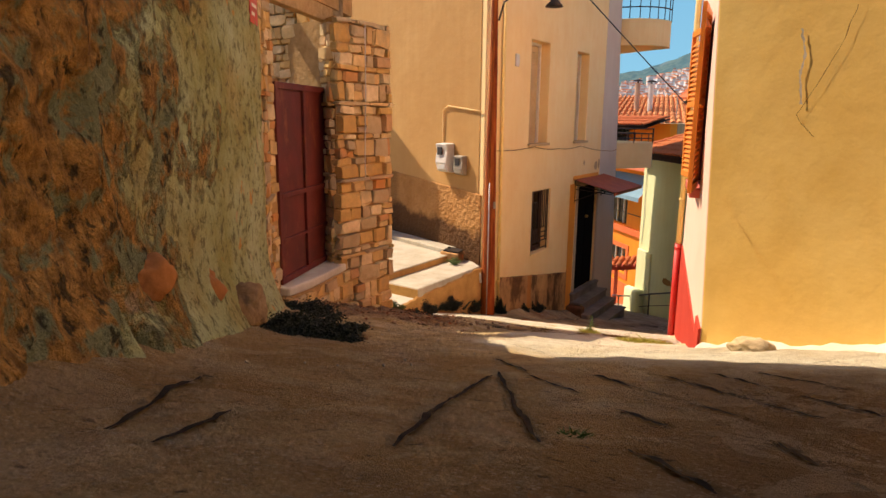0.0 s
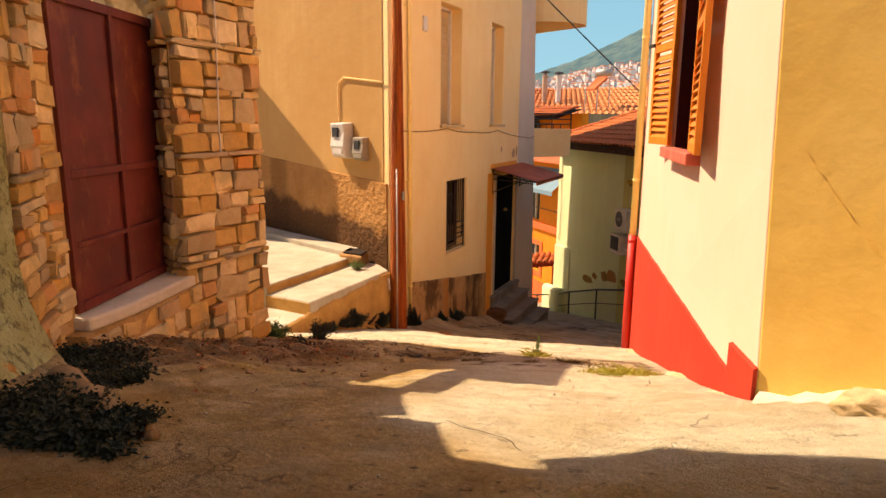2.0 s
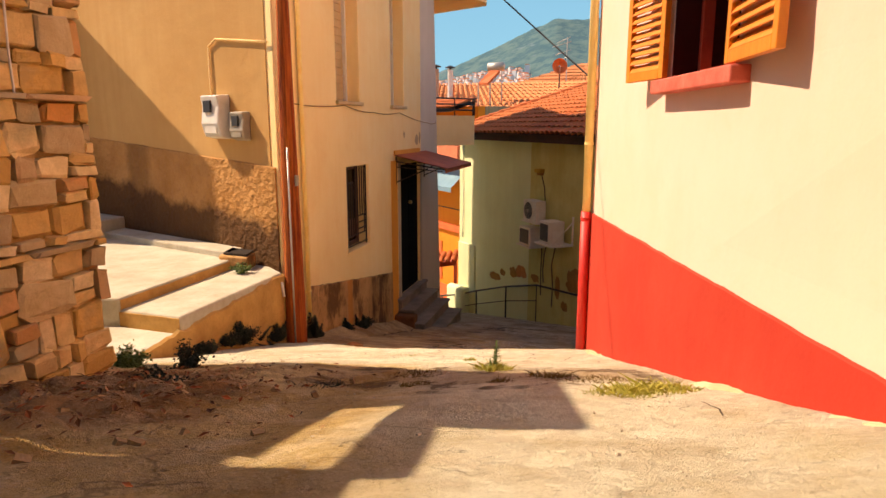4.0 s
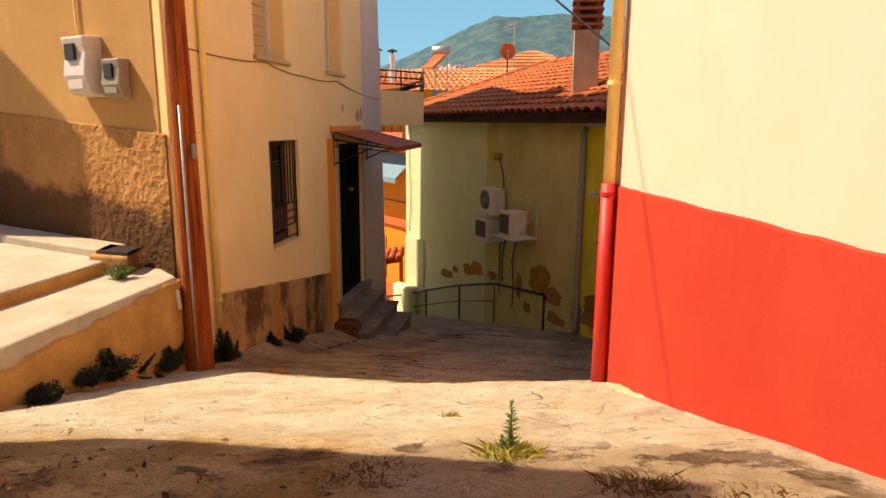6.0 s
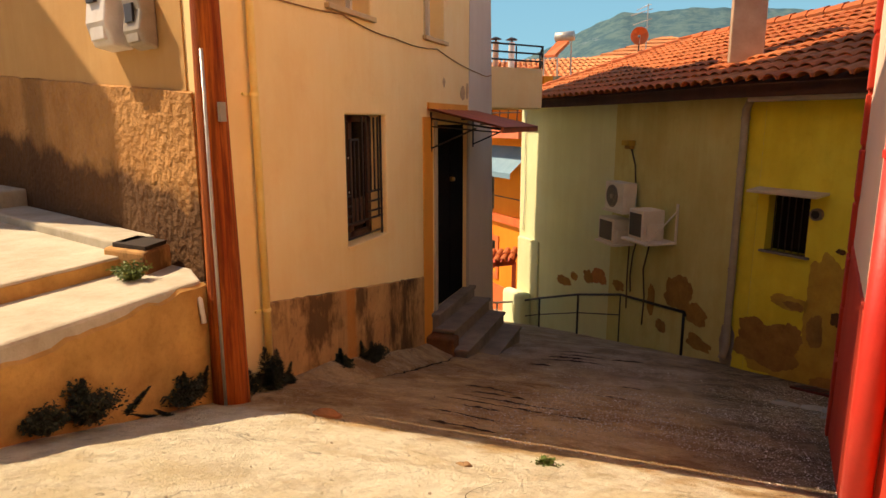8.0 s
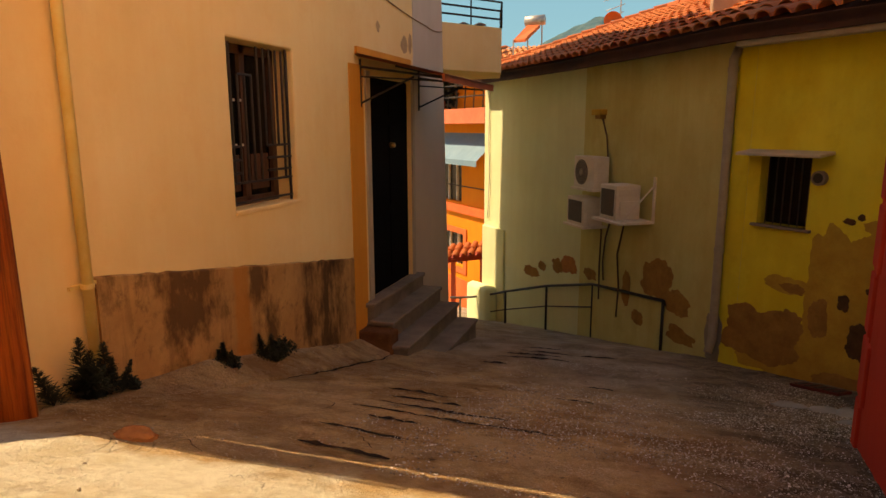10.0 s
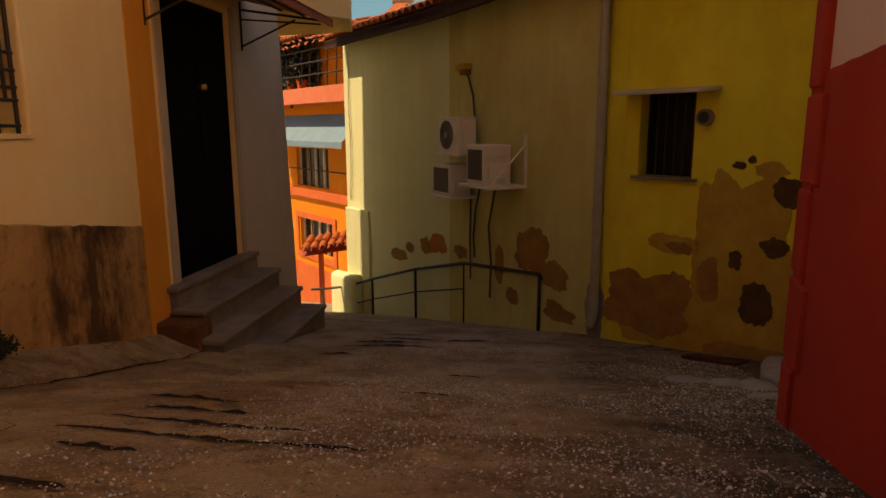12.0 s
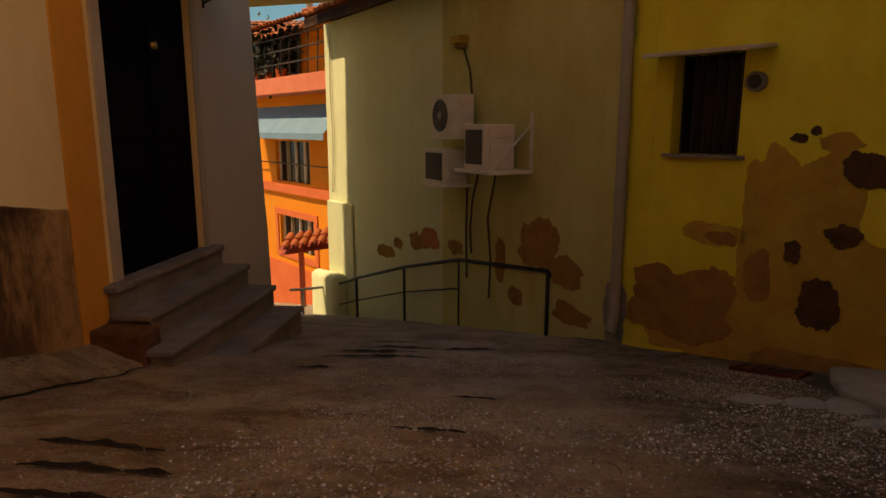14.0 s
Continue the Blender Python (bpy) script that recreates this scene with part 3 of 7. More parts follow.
sg_g, sg_s, sg_r = sg_n.nodes.new("ShaderNodeNewGeometry"), sg_n.nodes.new("ShaderNodeSeparateXYZ"), sg_n.nodes.new("ShaderNodeMapRange")
sg_r.inputs[1].default_value, sg_r.inputs[2].default_value = 0, 900
sg_c = sg_n.nodes.new("ShaderNodeValToRGB")
sg_c.color_ramp.elements[0].color, sg_c.color_ramp.elements[1].color = (0.17, 0.45, 0.62, 1), (0.09, 0.31, 0.53, 1)
for a_, b_ in ((sg_g.outputs["Position"], sg_s.inputs[0]), (sg_s.outputs[2], sg_r.inputs[0]), (sg_r.outputs[0], sg_c.inputs[0]), (sg_c.outputs[0], sg_e.inputs[0]), (sg_e.outputs[0], sg_n.nodes["Material Output"].inputs[0])):
    sg_n.links.new(a_, b_)
town_white = speckle("far_white_render", (0.66, 0.68, 0.68), (0.46, 0.47, 0.47), (0.74, 0.76, 0.76), 0.05, 0.9, 0)
blue_cloth = speckle("pale_blue_awning", (0.17, 0.30, 0.37), (0.13, 0.25, 0.32), (0.21, 0.34, 0.41), 2, 0.8, 0.1)
salmon = speckle("salmon_band_paint", (0.72, 0.2, 0.10), (0.62, 0.15, 0.08), (0.78, 0.25, 0.13), 2, 0.8, 0.1)
red_trim = speckle("orange_red_trim", (0.70, 0.14, 0.03), (0.6, 0.1, 0.02), (0.76, 0.18, 0.04), 2, 0.7, 0.1)
yellow_far = speckle("yellow_far_render", (0.7, 0.42, 0.1), (0.6, 0.34, 0.07), (0.76, 0.48, 0.14), 1, 0.9, 0.1)
tile_far = speckle("far_terracotta", (0.72, 0.27, 0.1), (0.55, 0.18, 0.07), (0.78, 0.34, 0.14), 3, 0.85, 0.2)
curtain_m = speckle("striped_blind", (0.4, 0.33, 0.2), (0.2, 0.15, 0.08), (0.5, 0.43, 0.3), 3, 0.8, 0, vec=(6, 1, .1))

# ---- mesh helpers ----
ORIGIN = {}


def thing(name, at, label, category, group="", kind=""):
    e = new(name)
    e.location = at
    e.empty_display_size = 0.2
    ORIGIN[e.name] = Vector(at)
    return tagged(e, label, category, group, kind)


def part(name, bm, material, parent=None, label="", smooth=False, bevel=0.0, kind="", category="", normals=True):
    """Link a bmesh, given in world places, as one mesh object under a thing or a part."""
    if normals:
        bmesh.ops.recalc_face_normals(bm, faces=bm.faces[:])
    at = ORIGIN[parent.name] if parent else Vector((0, 0, 0))
    if parent:
        bmesh.ops.translate(bm, verts=bm.verts[:], vec=-at)
    me = bpy.data.meshes.new(name)
    bm.to_mesh(me)
    bm.free()
    me.materials.append(material)
    if smooth:
        for p in me.polygons:
            p.use_smooth = True
    ob = new(name, me)
    ORIGIN[ob.name] = at
    if parent:
        ob.parent = parent
    if bevel:
        k = ob.modifiers.new("bevel", "BEVEL")
        k.width, k.segments, k.limit_method, k.angle_limit = bevel, 2, "ANGLE", radians(40)
    return tagged(ob, label, category, "", kind)


def box(bm, a, b):
    vs = [bm.verts.new((x, y, z)) for z in (a[2], b[2]) for x, y in ((a[0], a[1]), (b[0], a[1]), (b[0], b[1]), (a[0], b[1]))]
    for q in ((3, 2, 1, 0), (4, 5, 6, 7), (0, 1, 5, 4), (1, 2, 6, 5), (2, 3, 7, 6), (3, 0, 4, 7)):
        bm.faces.new([vs[i] for i in q])
    return vs


def frame_box(bm, m, sx, sy, sz):
    """A box of the sizes given, centred on the pose m."""
    vs = box(bm, (-sx / 2, -sy / 2, -sz / 2), (sx / 2, sy / 2, sz / 2))
    bmesh.ops.transform(bm, matrix=m, verts=vs)
    return vs


def prism(bm, poly, z0, z1):
    lo_ = [bm.verts.new((x, y, z0 if not callable(z0) else z0(x, y))) for x, y in poly]
    hi_ = [bm.verts.new((x, y, z1 if not callable(z1) else z1(x, y))) for x, y in poly]
    bm.faces.new(lo_[::-1])
    bm.faces.new(hi_)
    for i in range(len(poly)):
        j = (i + 1) % len(poly)
        bm.faces.new((lo_[i], lo_[j], hi_[j], hi_[i]))
    return lo_ + hi_


def tube(bm, pts, r, seg=10, caps=True):
    """A round bar through the points; r a radius or one for each point."""
    pts = [Vector(p) for p in pts]
    rs = r if isinstance(r, (list, tuple)) else [r] * len(pts)
    rings = []
    for i, p in enumerate(pts):
        d = (pts[min(i + 1, len(pts) - 1)] - pts[max(i - 1, 0)]).normalized()
        u = d.orthogonal().normalized() if i == 0 else (u - d * u.dot(d)).normalized()
        v = d.cross(u)
        rings.append([bm.verts.new(p + rs[i] * (math.cos(a) * u + math.sin(a) * v)) for a in [2 * math.pi * k / seg for k in range(seg)]])
    for a, b in zip(rings, rings[1:]):
        for k in range(seg):
            bm.faces.new((a[k], a[(k + 1) % seg], b[(k + 1) % seg], b[k]))
    if caps:
        bm.faces.new(rings[0][::-1])
        bm.faces.new(rings[-1])


class Run:
    """A straight wall line in plan, from p to q; out is the side that faces the alley."""

    def __init__(self, p, q, flip=False):
        self.p, self.q = Vector((*p, 0)), Vector((*q, 0))
        self.d = (self.q - self.p).normalized()
        self.n = Vector((self.d.y, -self.d.x, 0)) * (-1 if flip else 1)
        self.length = (self.q - self.p).length

    def at(self, u, out, z):
        return self.p + self.d * u + self.n * out + Vector((0, 0, z))

    def spot(self, u, out, z):
        """A frame with x along the wall, y out of it, z up."""
        m = Matrix((self.d, self.n, (0, 0, 1))).transposed().to_4x4()
        return Matrix.Translation(self.at(u, out, z)) @ m

    def box(self, bm, u0, u1, o0, o1, z0, z1):
        vs = box(bm, (u0, o0, z0), (u1, o1, z1))
        for v in vs:
            v.co = self.at(*v.co)
        return vs

    def wall(self, bm, u0, u1, z0, z1, thick, holes=()):
        """A wall slab behind the line, with openings (u0, u1, z0, z1) right through it."""
        us = sorted({u0, u1, *[h[0] for h in holes], *[h[1] for h in holes]})
        zs = sorted({z0, z1, *[h[2] for h in holes], *[h[3] for h in holes]})
        solid = lambda i, j: 0 <= i < len(us) - 1 and 0 <= j < len(zs) - 1 and not any(
            h[0] < (us[i] + us[i + 1]) / 2 < h[1] and h[2] < (zs[j] + zs[j + 1]) / 2 < h[3] for h in holes)
        cache = {}

        def v(u, o, z):
            key = (round(u, 4), o, round(z, 4))
            if key not in cache:
                cache[key] = bm.verts.new(self.at(u, o, z))
            return cache[key]
        for i in range(len(us) - 1):
            for j in range(len(zs) - 1):
                if not solid(i, j):
                    continue
                a, b, c, d = us[i], us[i + 1], zs[j], zs[j + 1]
                for o in (0, -thick):
                    bm.faces.new((v(a, o, c), v(b, o, c), v(b, o, d), v(a, o, d)))
                for di, dj, e in ((-1, 0, ((a, c), (a, d))), (1, 0, ((b, c), (b, d))), (0, -1, ((a, c), (b, c))), (0, 1, ((a, d), (b, d)))):
                    if not solid(i + di, j + dj):
                        (ua, za), (ub, zb) = e
                        bm.faces.new((v(ua, 0, za), v(ub, 0, zb), v(ub, -thick, zb), v(ua, -thick, za)))


def new_bm():
    return bmesh.new()


# ---- the lie of the ground ----
UP_Y, UP_Z = (-6, -1.5, .86, 1.97, 3.13, 4.79, 6.76, 7.8, 9), (2.75, 1.72, 1.0, .72, .43, -.02, -.58, -.86, -1.2)
LO_Y, LO_Z = (3, 7.3, 8.92, 10.3, 11.86, 12.67, 15.3, 16.5, 20, 30, 80), (-.7, -.98, -1.46, -1.88, -2.31, -2.53, -3.05, -3.4, -4.35, -7, -22)


def up_z(x, y):
    return float(np.interp(y, UP_Y, UP_Z)) + .09 * (x + 1.3) + .13 * max(0.0, x + .9) * max(0.0, 1 - abs(y - 3.5) / 2)


def low_z(x, y):
    return float(np.interp(y, LO_Y, LO_Z))


def edge_y(x):
    """The broken edge of the upper pavement."""
    return 7.74 + 0.07 * noise.noise((x * 1.7, 0.3, 0)) + 0.05 * noise.noise((x * 9, 1.3, 0)) - 1.3 * max(0.0, -4.35 - x) ** 1.0 * 1.5


def slab_drop(x, y):
    """The upper slab breaks off a few centimetres above the earth below the gate."""
    e = 3.5 + .05 * noise.noise((x * 2.3, 4.1, 0)) + .03 * noise.noise((x * 8, 2.2, 0)) - .18 * (x + 2.6)
    k = min(1.0, max(0.0, (y - e) / .05)) * min(1.0, max(0.0, (5.6 - y) / 1.2)) * min(1.0, max(0.0, (-1.9 - x) / .5))
    return .055 * k


def ground_z(x, y):
    e = edge_y(x)
    k = min(1.0, max(0.0, (y - e) / 0.07))
    return up_z(x, y) * (1 - k) + min(low_z(x, y), up_z(x, y)) * k if k > 0 else up_z(x, y)

# ---- ground ----
GROOVES = []
# scored lines across the lower lane: start, end
for ax, ay, bx, by in ((-3.53, 9.24, -3.03, 9.16), (-3.67, 9.68, -3.15, 9.6), (-3.56, 10.07, -3.23, 10.03), (-3.79, 10.34, -2.47, 10.22), (-3.72, 10.58, -2.8, 10.5), (-3.71, 10.81, -3.19, 10.79), (-3.86, 11.08, -3.36, 11.05), (-2.7, 11.6, -2.35, 11.53), (-2.53, 12.54, -2.25, 12.5), (-3.67, 13.23, -3.42, 13.29), (-3.62, 13.68, -2.82, 13.87), (-3.56, 13.95, -2.94, 14.08), (-3.45, 14.23, -2.87, 14.31), (-2.73, 14.31, -2.3, 14.42), (-3.62, 14.5, -3.02, 14.62)):
    GROOVES.append((ax, ay, bx, by, 0.034 if ay < 12.8 else 0.046, 0.035))
# drainage scoring on the upper slope, fanning out from a long crack
for ax, ay, bx, by in ((-1.03, 2.02, -0.7, 1.71), (-0.64, 1.6, -0.3, 1.32), (-0.78, 1.58, -0.53, 1.18), (-0.53, 1.18, -0.09, 0.49), (-0.76, 1.49, -0.54, 0.77), (-0.54, 0.77, -0.28, 0.16), (-0.46, 1.86, 0.01, 1.52), (-0.11, 1.13, 0.11, 1.01), (-0.27, 2.11, 0.24, 1.75), (-0.01, 2.27, 0.25, 2.04), (0.28, 1.69, 0.48, 1.61), (0.16, 2.39, 0.54, 2.16), (0.38, 1.93, 0.64, 1.77), (0.09, 0.61, 0.33, 0.34), (0.38, 1.04, 0.49, 0.82), (0.06, 1.47, 0.29, 1.35), (-0.7, -0.22, -1.21, 0.36), (-0.56, -0.21, -0.74, 0.11)):
    GROOVES.append((ax, ay, bx, by, 0.016, 0.022))


def groove_depth(x, y):
    d = 0.0
    for ax, ay, bx, by, w, dep in GROOVES:
        if y < min(ay, by) - .1 or y > max(ay, by) + .1 or x < min(ax, bx) - .1 or x > max(ax, bx) + .1:
            continue
        vx, vy = bx - ax, by - ay
        t = min(1, max(0, ((x - ax) * vx + (y - ay) * vy) / (vx * vx + vy * vy)))
        q = math.hypot(x - ax - t * vx, y - ay - t * vy) + .012 * noise.noise((x * 14, y * 14, 5))
        d = max(d, dep * max(0.0, 1 - (q / w) ** 2))
    return d


def build_ground():
    xs = np.concatenate([np.array([-900, -300, -100, -40, -20, -12, -9, -7.5, -6.5, -6]), np.arange(-5.6, 1.6, 0.028), np.array([2, 3, 4.5, 7, 12, 20, 40, 100, 300, 900])])
    ys = np.concatenate([np.array([-300, -100, -40, -15, -6, -3]), np.arange(-2.0, 0.2, 0.05), np.arange(0.2, 16.2, 0.025), np.arange(16.2, 21, 0.1), np.array([22, 25, 30, 40, 60, 100, 200, 400, 800])])
    verts = []
    for y in ys:
        for x in xs:
            xx = min(max(x, -6.5), 3.0)
            yy = min(max(y, -6.0), 80.0)
            z = ground_z(xx, yy)
            if -6 < x < 2 and -2 < y < 20:
                z -= slab_drop(x, y)
                z += 0.014 * noise.noise((x * 1.1, y * 1.1, 0)) + 0.008 * noise.noise((x * 4.5, y * 4.5, 2)) + 0.004 * noise.noise((x * 13, y * 13, 4))
                z -= groove_depth(x, y)
                m = math.exp(-(((x + 3.5) / .75) ** 2 + ((y - 4.0) / 1.3) ** 2))        # earth heaped at the stone pillar
                z += m * (.13 + .07 * noise.noise((x * 7, y * 7, 1)))
                m = max(0.0, 1 - abs(gwall.p.x + (x - gwall.p.x) - (-2.25 - (y - .975) * .764)) / .55) if -1 < y < 2.7 else 0
                z += .13 * m * m
            if y > 80:
                z -= 18 * min(1.0, (y - 80) / 200)
            verts.append((x, y, z))
    w = len(xs)
    faces = [(j * w + i, j * w + i + 1, (j + 1) * w + i + 1, (j + 1) * w + i) for j in range(len(ys) - 1) for i in range(w - 1)]
    me = bpy.data.meshes.new("ground")
    me.from_pydata(verts, [], faces)
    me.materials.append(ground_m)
    for p in me.polygons:
        p.use_smooth = True
    tagged(new("ground", me), "worn concrete alley paving sloping downhill", "ground", kind="structure")


gwall = Run((1.2, -3.54), (-3.53, 2.65), flip=False)
build_ground()

# ---- peach house with the awning door ----
facade = Run((-5.06, 8.97), (-5.06, 16.1))
side = Run((-9.5, 10.62), (-5.06, 8.97))
FY = facade.p.y
WIN = (10.99 - FY, 11.9 - FY, -0.77, 0.53)
DOOR = (13.46 - FY, 14.76 - FY, -2.11, 0.42)
UP1 = (10.72 - FY, 11.58 - FY, 1.5, 3.46)
UP2 = (13.05 - FY, 13.77 - FY, 1.5, 3.44)
peach_house = thing("peach_house", (-5.06, 12.5, -2.5), "peach rendered two-storey house with stained cement plinth", "house")

bm = new_bm()
facade.wall(bm, 0, facade.length, -5.5, 5.7, 0.32, [WIN, DOOR, UP1, UP2])
for v in bm.verts:                                   # the far corner is not plumb: it leans back as it rises
    if v.co.y < 9 and v.co.x < -5.3:
        v.co.y = 9.12
    if v.co.y > 16:
        v.co.y += .3 - .16 * (min(max(v.co.z, -3), 1.5) + 2.5)
part("wall", bm, peach, peach_house, bevel=0.018)
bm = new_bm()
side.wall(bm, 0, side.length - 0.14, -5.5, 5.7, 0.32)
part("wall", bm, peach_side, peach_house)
bm = new_bm()
prism(bm, [(-9.5, 10.65), (-5.4, 9.2), (-5.4, 15.3), (-9.5, 15.3)], 5.4, 5.7)
part("roof", bm, plain_wall, peach_house)
# unseen box added on the roof to keep sun off the yellow wall
bm = new_bm()
box(bm, (-9.4, 12.3, 5.7), (-5.75, 15.38, 8.6))
part("roof_room", bm, plain_wall, peach_house)
bm = new_bm()
box(bm, (-9.8, 10.7, -5.5), (-9.5, 15.4, 5.7))
part("wall", bm, plain_wall, peach_house)
bm = new_bm()
box(bm, (-9.5, 15.2, -5.5), (-5.4, 15.4, 5.7))
part("wall", bm, plain_wall, peach_house)


def strip(run, u0, u1, top0, top1, bottom, proud, wave=0.012, n=40, seed=0.0):
    """A band of render on a wall with an uneven upper edge that runs from top0 to top1."""
    bm = new_bm()
    rows = []
    for i in range(n + 1):
        k = i / n
        u = u0 + (u1 - u0) * k
        z = top0 + (top1 - top0) * k + wave * noise.noise((u * 3.1, seed, 0)) + wave * noise.noise((u * 11, seed, 3))
        rows.append([bm.verts.new(run.at(u, o, zz)) for o, zz in ((0.0, z), (proud, z - proud * .6), (proud, bottom), (0.0, bottom))])
    for a, b in zip(rows, rows[1:]):
        for q in range(3):
            bm.faces.new((a[q], a[q + 1], b[q + 1], b[q]))
    bm.faces.new(rows[0])
    bm.faces.new(rows[-1][::-1])
    return bm


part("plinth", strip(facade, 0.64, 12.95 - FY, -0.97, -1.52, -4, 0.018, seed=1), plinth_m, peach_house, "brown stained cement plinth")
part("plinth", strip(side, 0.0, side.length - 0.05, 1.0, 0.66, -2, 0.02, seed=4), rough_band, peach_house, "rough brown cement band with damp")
# unseen wall added to shade the side wall, its top falling towards the peach wall
bm = new_bm()
vs = [bm.verts.new(side.at(u, o, z)) for u in (-.4, -1.2) for o, z in ((-.3, -2), (1.6, -2), (1.6, 5.5), (-.3, 2.8))]
for q in ((0, 1, 2, 3), (7, 6, 5, 4), (0, 4, 5, 1), (1, 5, 6, 2), (2, 6, 7, 3), (3, 7, 4, 0)):
    bm.faces.new([vs[k] for k in q])
part("gable_house", bm, plain_wall, None, "unseen sloping wall added to shade the peach side wall", kind="structure", category="house")
bm = new_bm()
facade.box(bm, 12.97 - FY, 13.3 - FY, 0.0, 0.014, -3.2, 0.52)
part("pilaster", bm, band_m, peach_house, "orange painted band beside the door", bevel=0.006)
for a, b in ((DOOR[0] - .1, DOOR[0]), (DOOR[1], DOOR[1] + .08)):
    bm = new_bm()
    facade.box(bm, a, b, 0.0, 0.022, DOOR[2], DOOR[3] + 0.05)
    part("door_jamb", bm, frame_grey, peach_house, "pale door surround")

# the end of the front beyond the door gets a greyer overlay
bm = new_bm()
facade.box(bm, DOOR[1] + .085, facade.length - .02, 0.0, 0.005, -4.5, 5.6)
for v in bm.verts:
    if v.co.y > 16:
        v.co.y += .3 - .16 * (min(max(v.co.z, -3), 1.5) + 2.5)
part("limewash", bm, grey_end_m, peach_house, "greyish end of the front beyond the door")

# door leaf pair
door_leaf = new_bm()
facade.box(door_leaf, DOOR[0], DOOR[1], -0.12, -0.06, DOOR[2], DOOR[3])
door_ob = part("door", door_leaf, dark_door, peach_house, "black metal double door")
mid = (DOOR[0] + DOOR[1]) / 2
for du in (DOOR[0] + .08, mid + .04):
    for z0, z1 in ((-1.98, -1.2), (-1.08, -0.1), (0.0, 0.34)):
        bm = new_bm()
        facade.box(bm, du, du + .49, -0.06, -0.048, z0, z1)
        part("panel", bm, dark_door, door_ob, bevel=0.008)
bm = new_bm()
tube(bm, [facade.at(mid + .06, -0.05, -0.35), facade.at(mid + .06, 0.01, -0.35)], [0.035, 0.03], 12)
part("knob", bm, brass, door_ob, "brass knob", smooth=True)


def window_grille():
    u0, u1, z0, z1 = WIN
    wf = new_bm()
    for a in ((u0, u0 + .07, z0, z1), (u1 - .07, u1, z0, z1), (u0, u1, z0, z0 + .07), (u0, u1, z1 - .07, z1), ((u0 + u1) / 2 - .035, (u0 + u1) / 2 + .035, z0, z1)):
        facade.box(wf, a[0], a[1], -0.25, -0.2, a[2], a[3])
    w = part("window_frame", wf, brown_wood, peach_house, "dark brown timber window frame")
    bm = new_bm()
    facade.box(bm, u0, u1, -0.24, -0.235, z0, z1)
    part("pane", bm, glass_dark, w)
    for a, b in ((u0 + .07, (u0 + u1) / 2 - .035), ((u0 + u1) / 2 + .035, u1 - .07)):
        bm = new_bm()
        facade.box(bm, a + .05, b - .04, -0.232, -0.222, z0 + .12, z0 + .42)
        part("inner_panel", bm, brown_wood, w)
    for k in range(3):
        for zz in (z0 + .5, z0 + .86):
            bm = new_bm()
            tube(bm, [facade.at(u0 + .22 + k * .09, -.2, zz), facade.at(u0 + .22 + k * .09, -.19, zz)], .012, 8)
            part("stud", bm, white_paint, w)
    g = new_bm()

    def rod(ua, za, ub, zb, r=0.011):
        tube(g, [facade.at(ua, -0.06, za), facade.at(ub, -0.06, zb)], r, 6)
    W, Hh = u1 - u0, z1 - z0
    for k in range(1, 10):
        ku = u0 + W * k / 10
        top = z1 - (.25 if 2 <= k <= 4 else .02)
        rod(ku, z0 + Hh * (.16 if k not in (6, 7, 8) else .38), ku, top)
    for f in (.04, .16):
        rod(u0, z0 + Hh * f, u1, z0 + Hh * f)
    for f in (.22, .3, .38):
        rod(u0 + W * .6, z0 + Hh * f, u1, z0 + Hh * f)
        rod(u0, z0 + Hh * f, u0 + W * .2, z0 + Hh * f)
    rod(u0 + W * .2, z1 - .25, u0 + W * .4, z1 - .25)
    rod(u0 + .02, z0, u0 + .02, z1, .013)
    rod(u1 - .02, z0, u1 - .02, z1, .013)
    part("grille", g, iron, peach_house, "dark iron window grille")
    bm = new_bm()
    facade.box(bm, u0 - .01, u1 + .02, -0.2, 0.014, z0 - .03, z0 + .004)
    part("window_sill", bm, peach, peach_house, bevel=0.006)


window_grille()
for u0, u1, z0, z1 in (UP1, UP2):
    bm = new_bm()
    facade.box(bm, u0, u1, -0.3, -0.26, z0, z1)
    w = part("window_shutter", bm, beige_paint, peach_house, "closed beige painted window shutter")
    bm = new_bm()
    facade.box(bm, u0, u0 + .05, -0.26, -0.2, z0, z1)
    facade.box(bm, u1 - .05, u1, -0.26, -0.2, z0, z1)
    facade.box(bm, u0 + .05, u1 - .05, -0.26, -0.2, z1 - .05, z1)
    part("window_frame", bm, white_paint, w, "white window frame", bevel=.004)
    for k in range(16):
        bm = new_bm()
        facade.box(bm, u0 + .06, u1 - .06, -0.262, -0.245, z0 + .06 + k * .115, z0 + .06 + k * .115 + .09)
        part("slat", bm, beige_paint, w)
    bm = new_bm()
    facade.box(bm, u0 - .05, u1 + .05, -0.2, 0.05, z0 - .05, z0)
    part("window_sill", bm, beige_paint, peach_house, bevel=.008)
bm = new_bm()
facade.box(bm, 10.02 - FY, 10.16 - FY, 0, 0.03, 2.92, 3.14)
part("vent_plate", bm, white_box, peach_house, "grey plastic vent plate", bevel=.01)


def cable(name, pts, r, material, label, category="cable", n=16, sag=0.0):
    bm = new_bm()
    path = []
    for a, b in zip(pts, pts[1:]):
        a, b = Vector(a), Vector(b)
        path += [a.lerp(b, i / n) - Vector((0, 0, sag * 4 * (i / n) * (1 - i / n))) for i in range(n)]
    path.append(Vector(pts[-1]))
    tube(bm, path, r, 6)
    return part(name, bm, material, None, label, category=category, smooth=True)


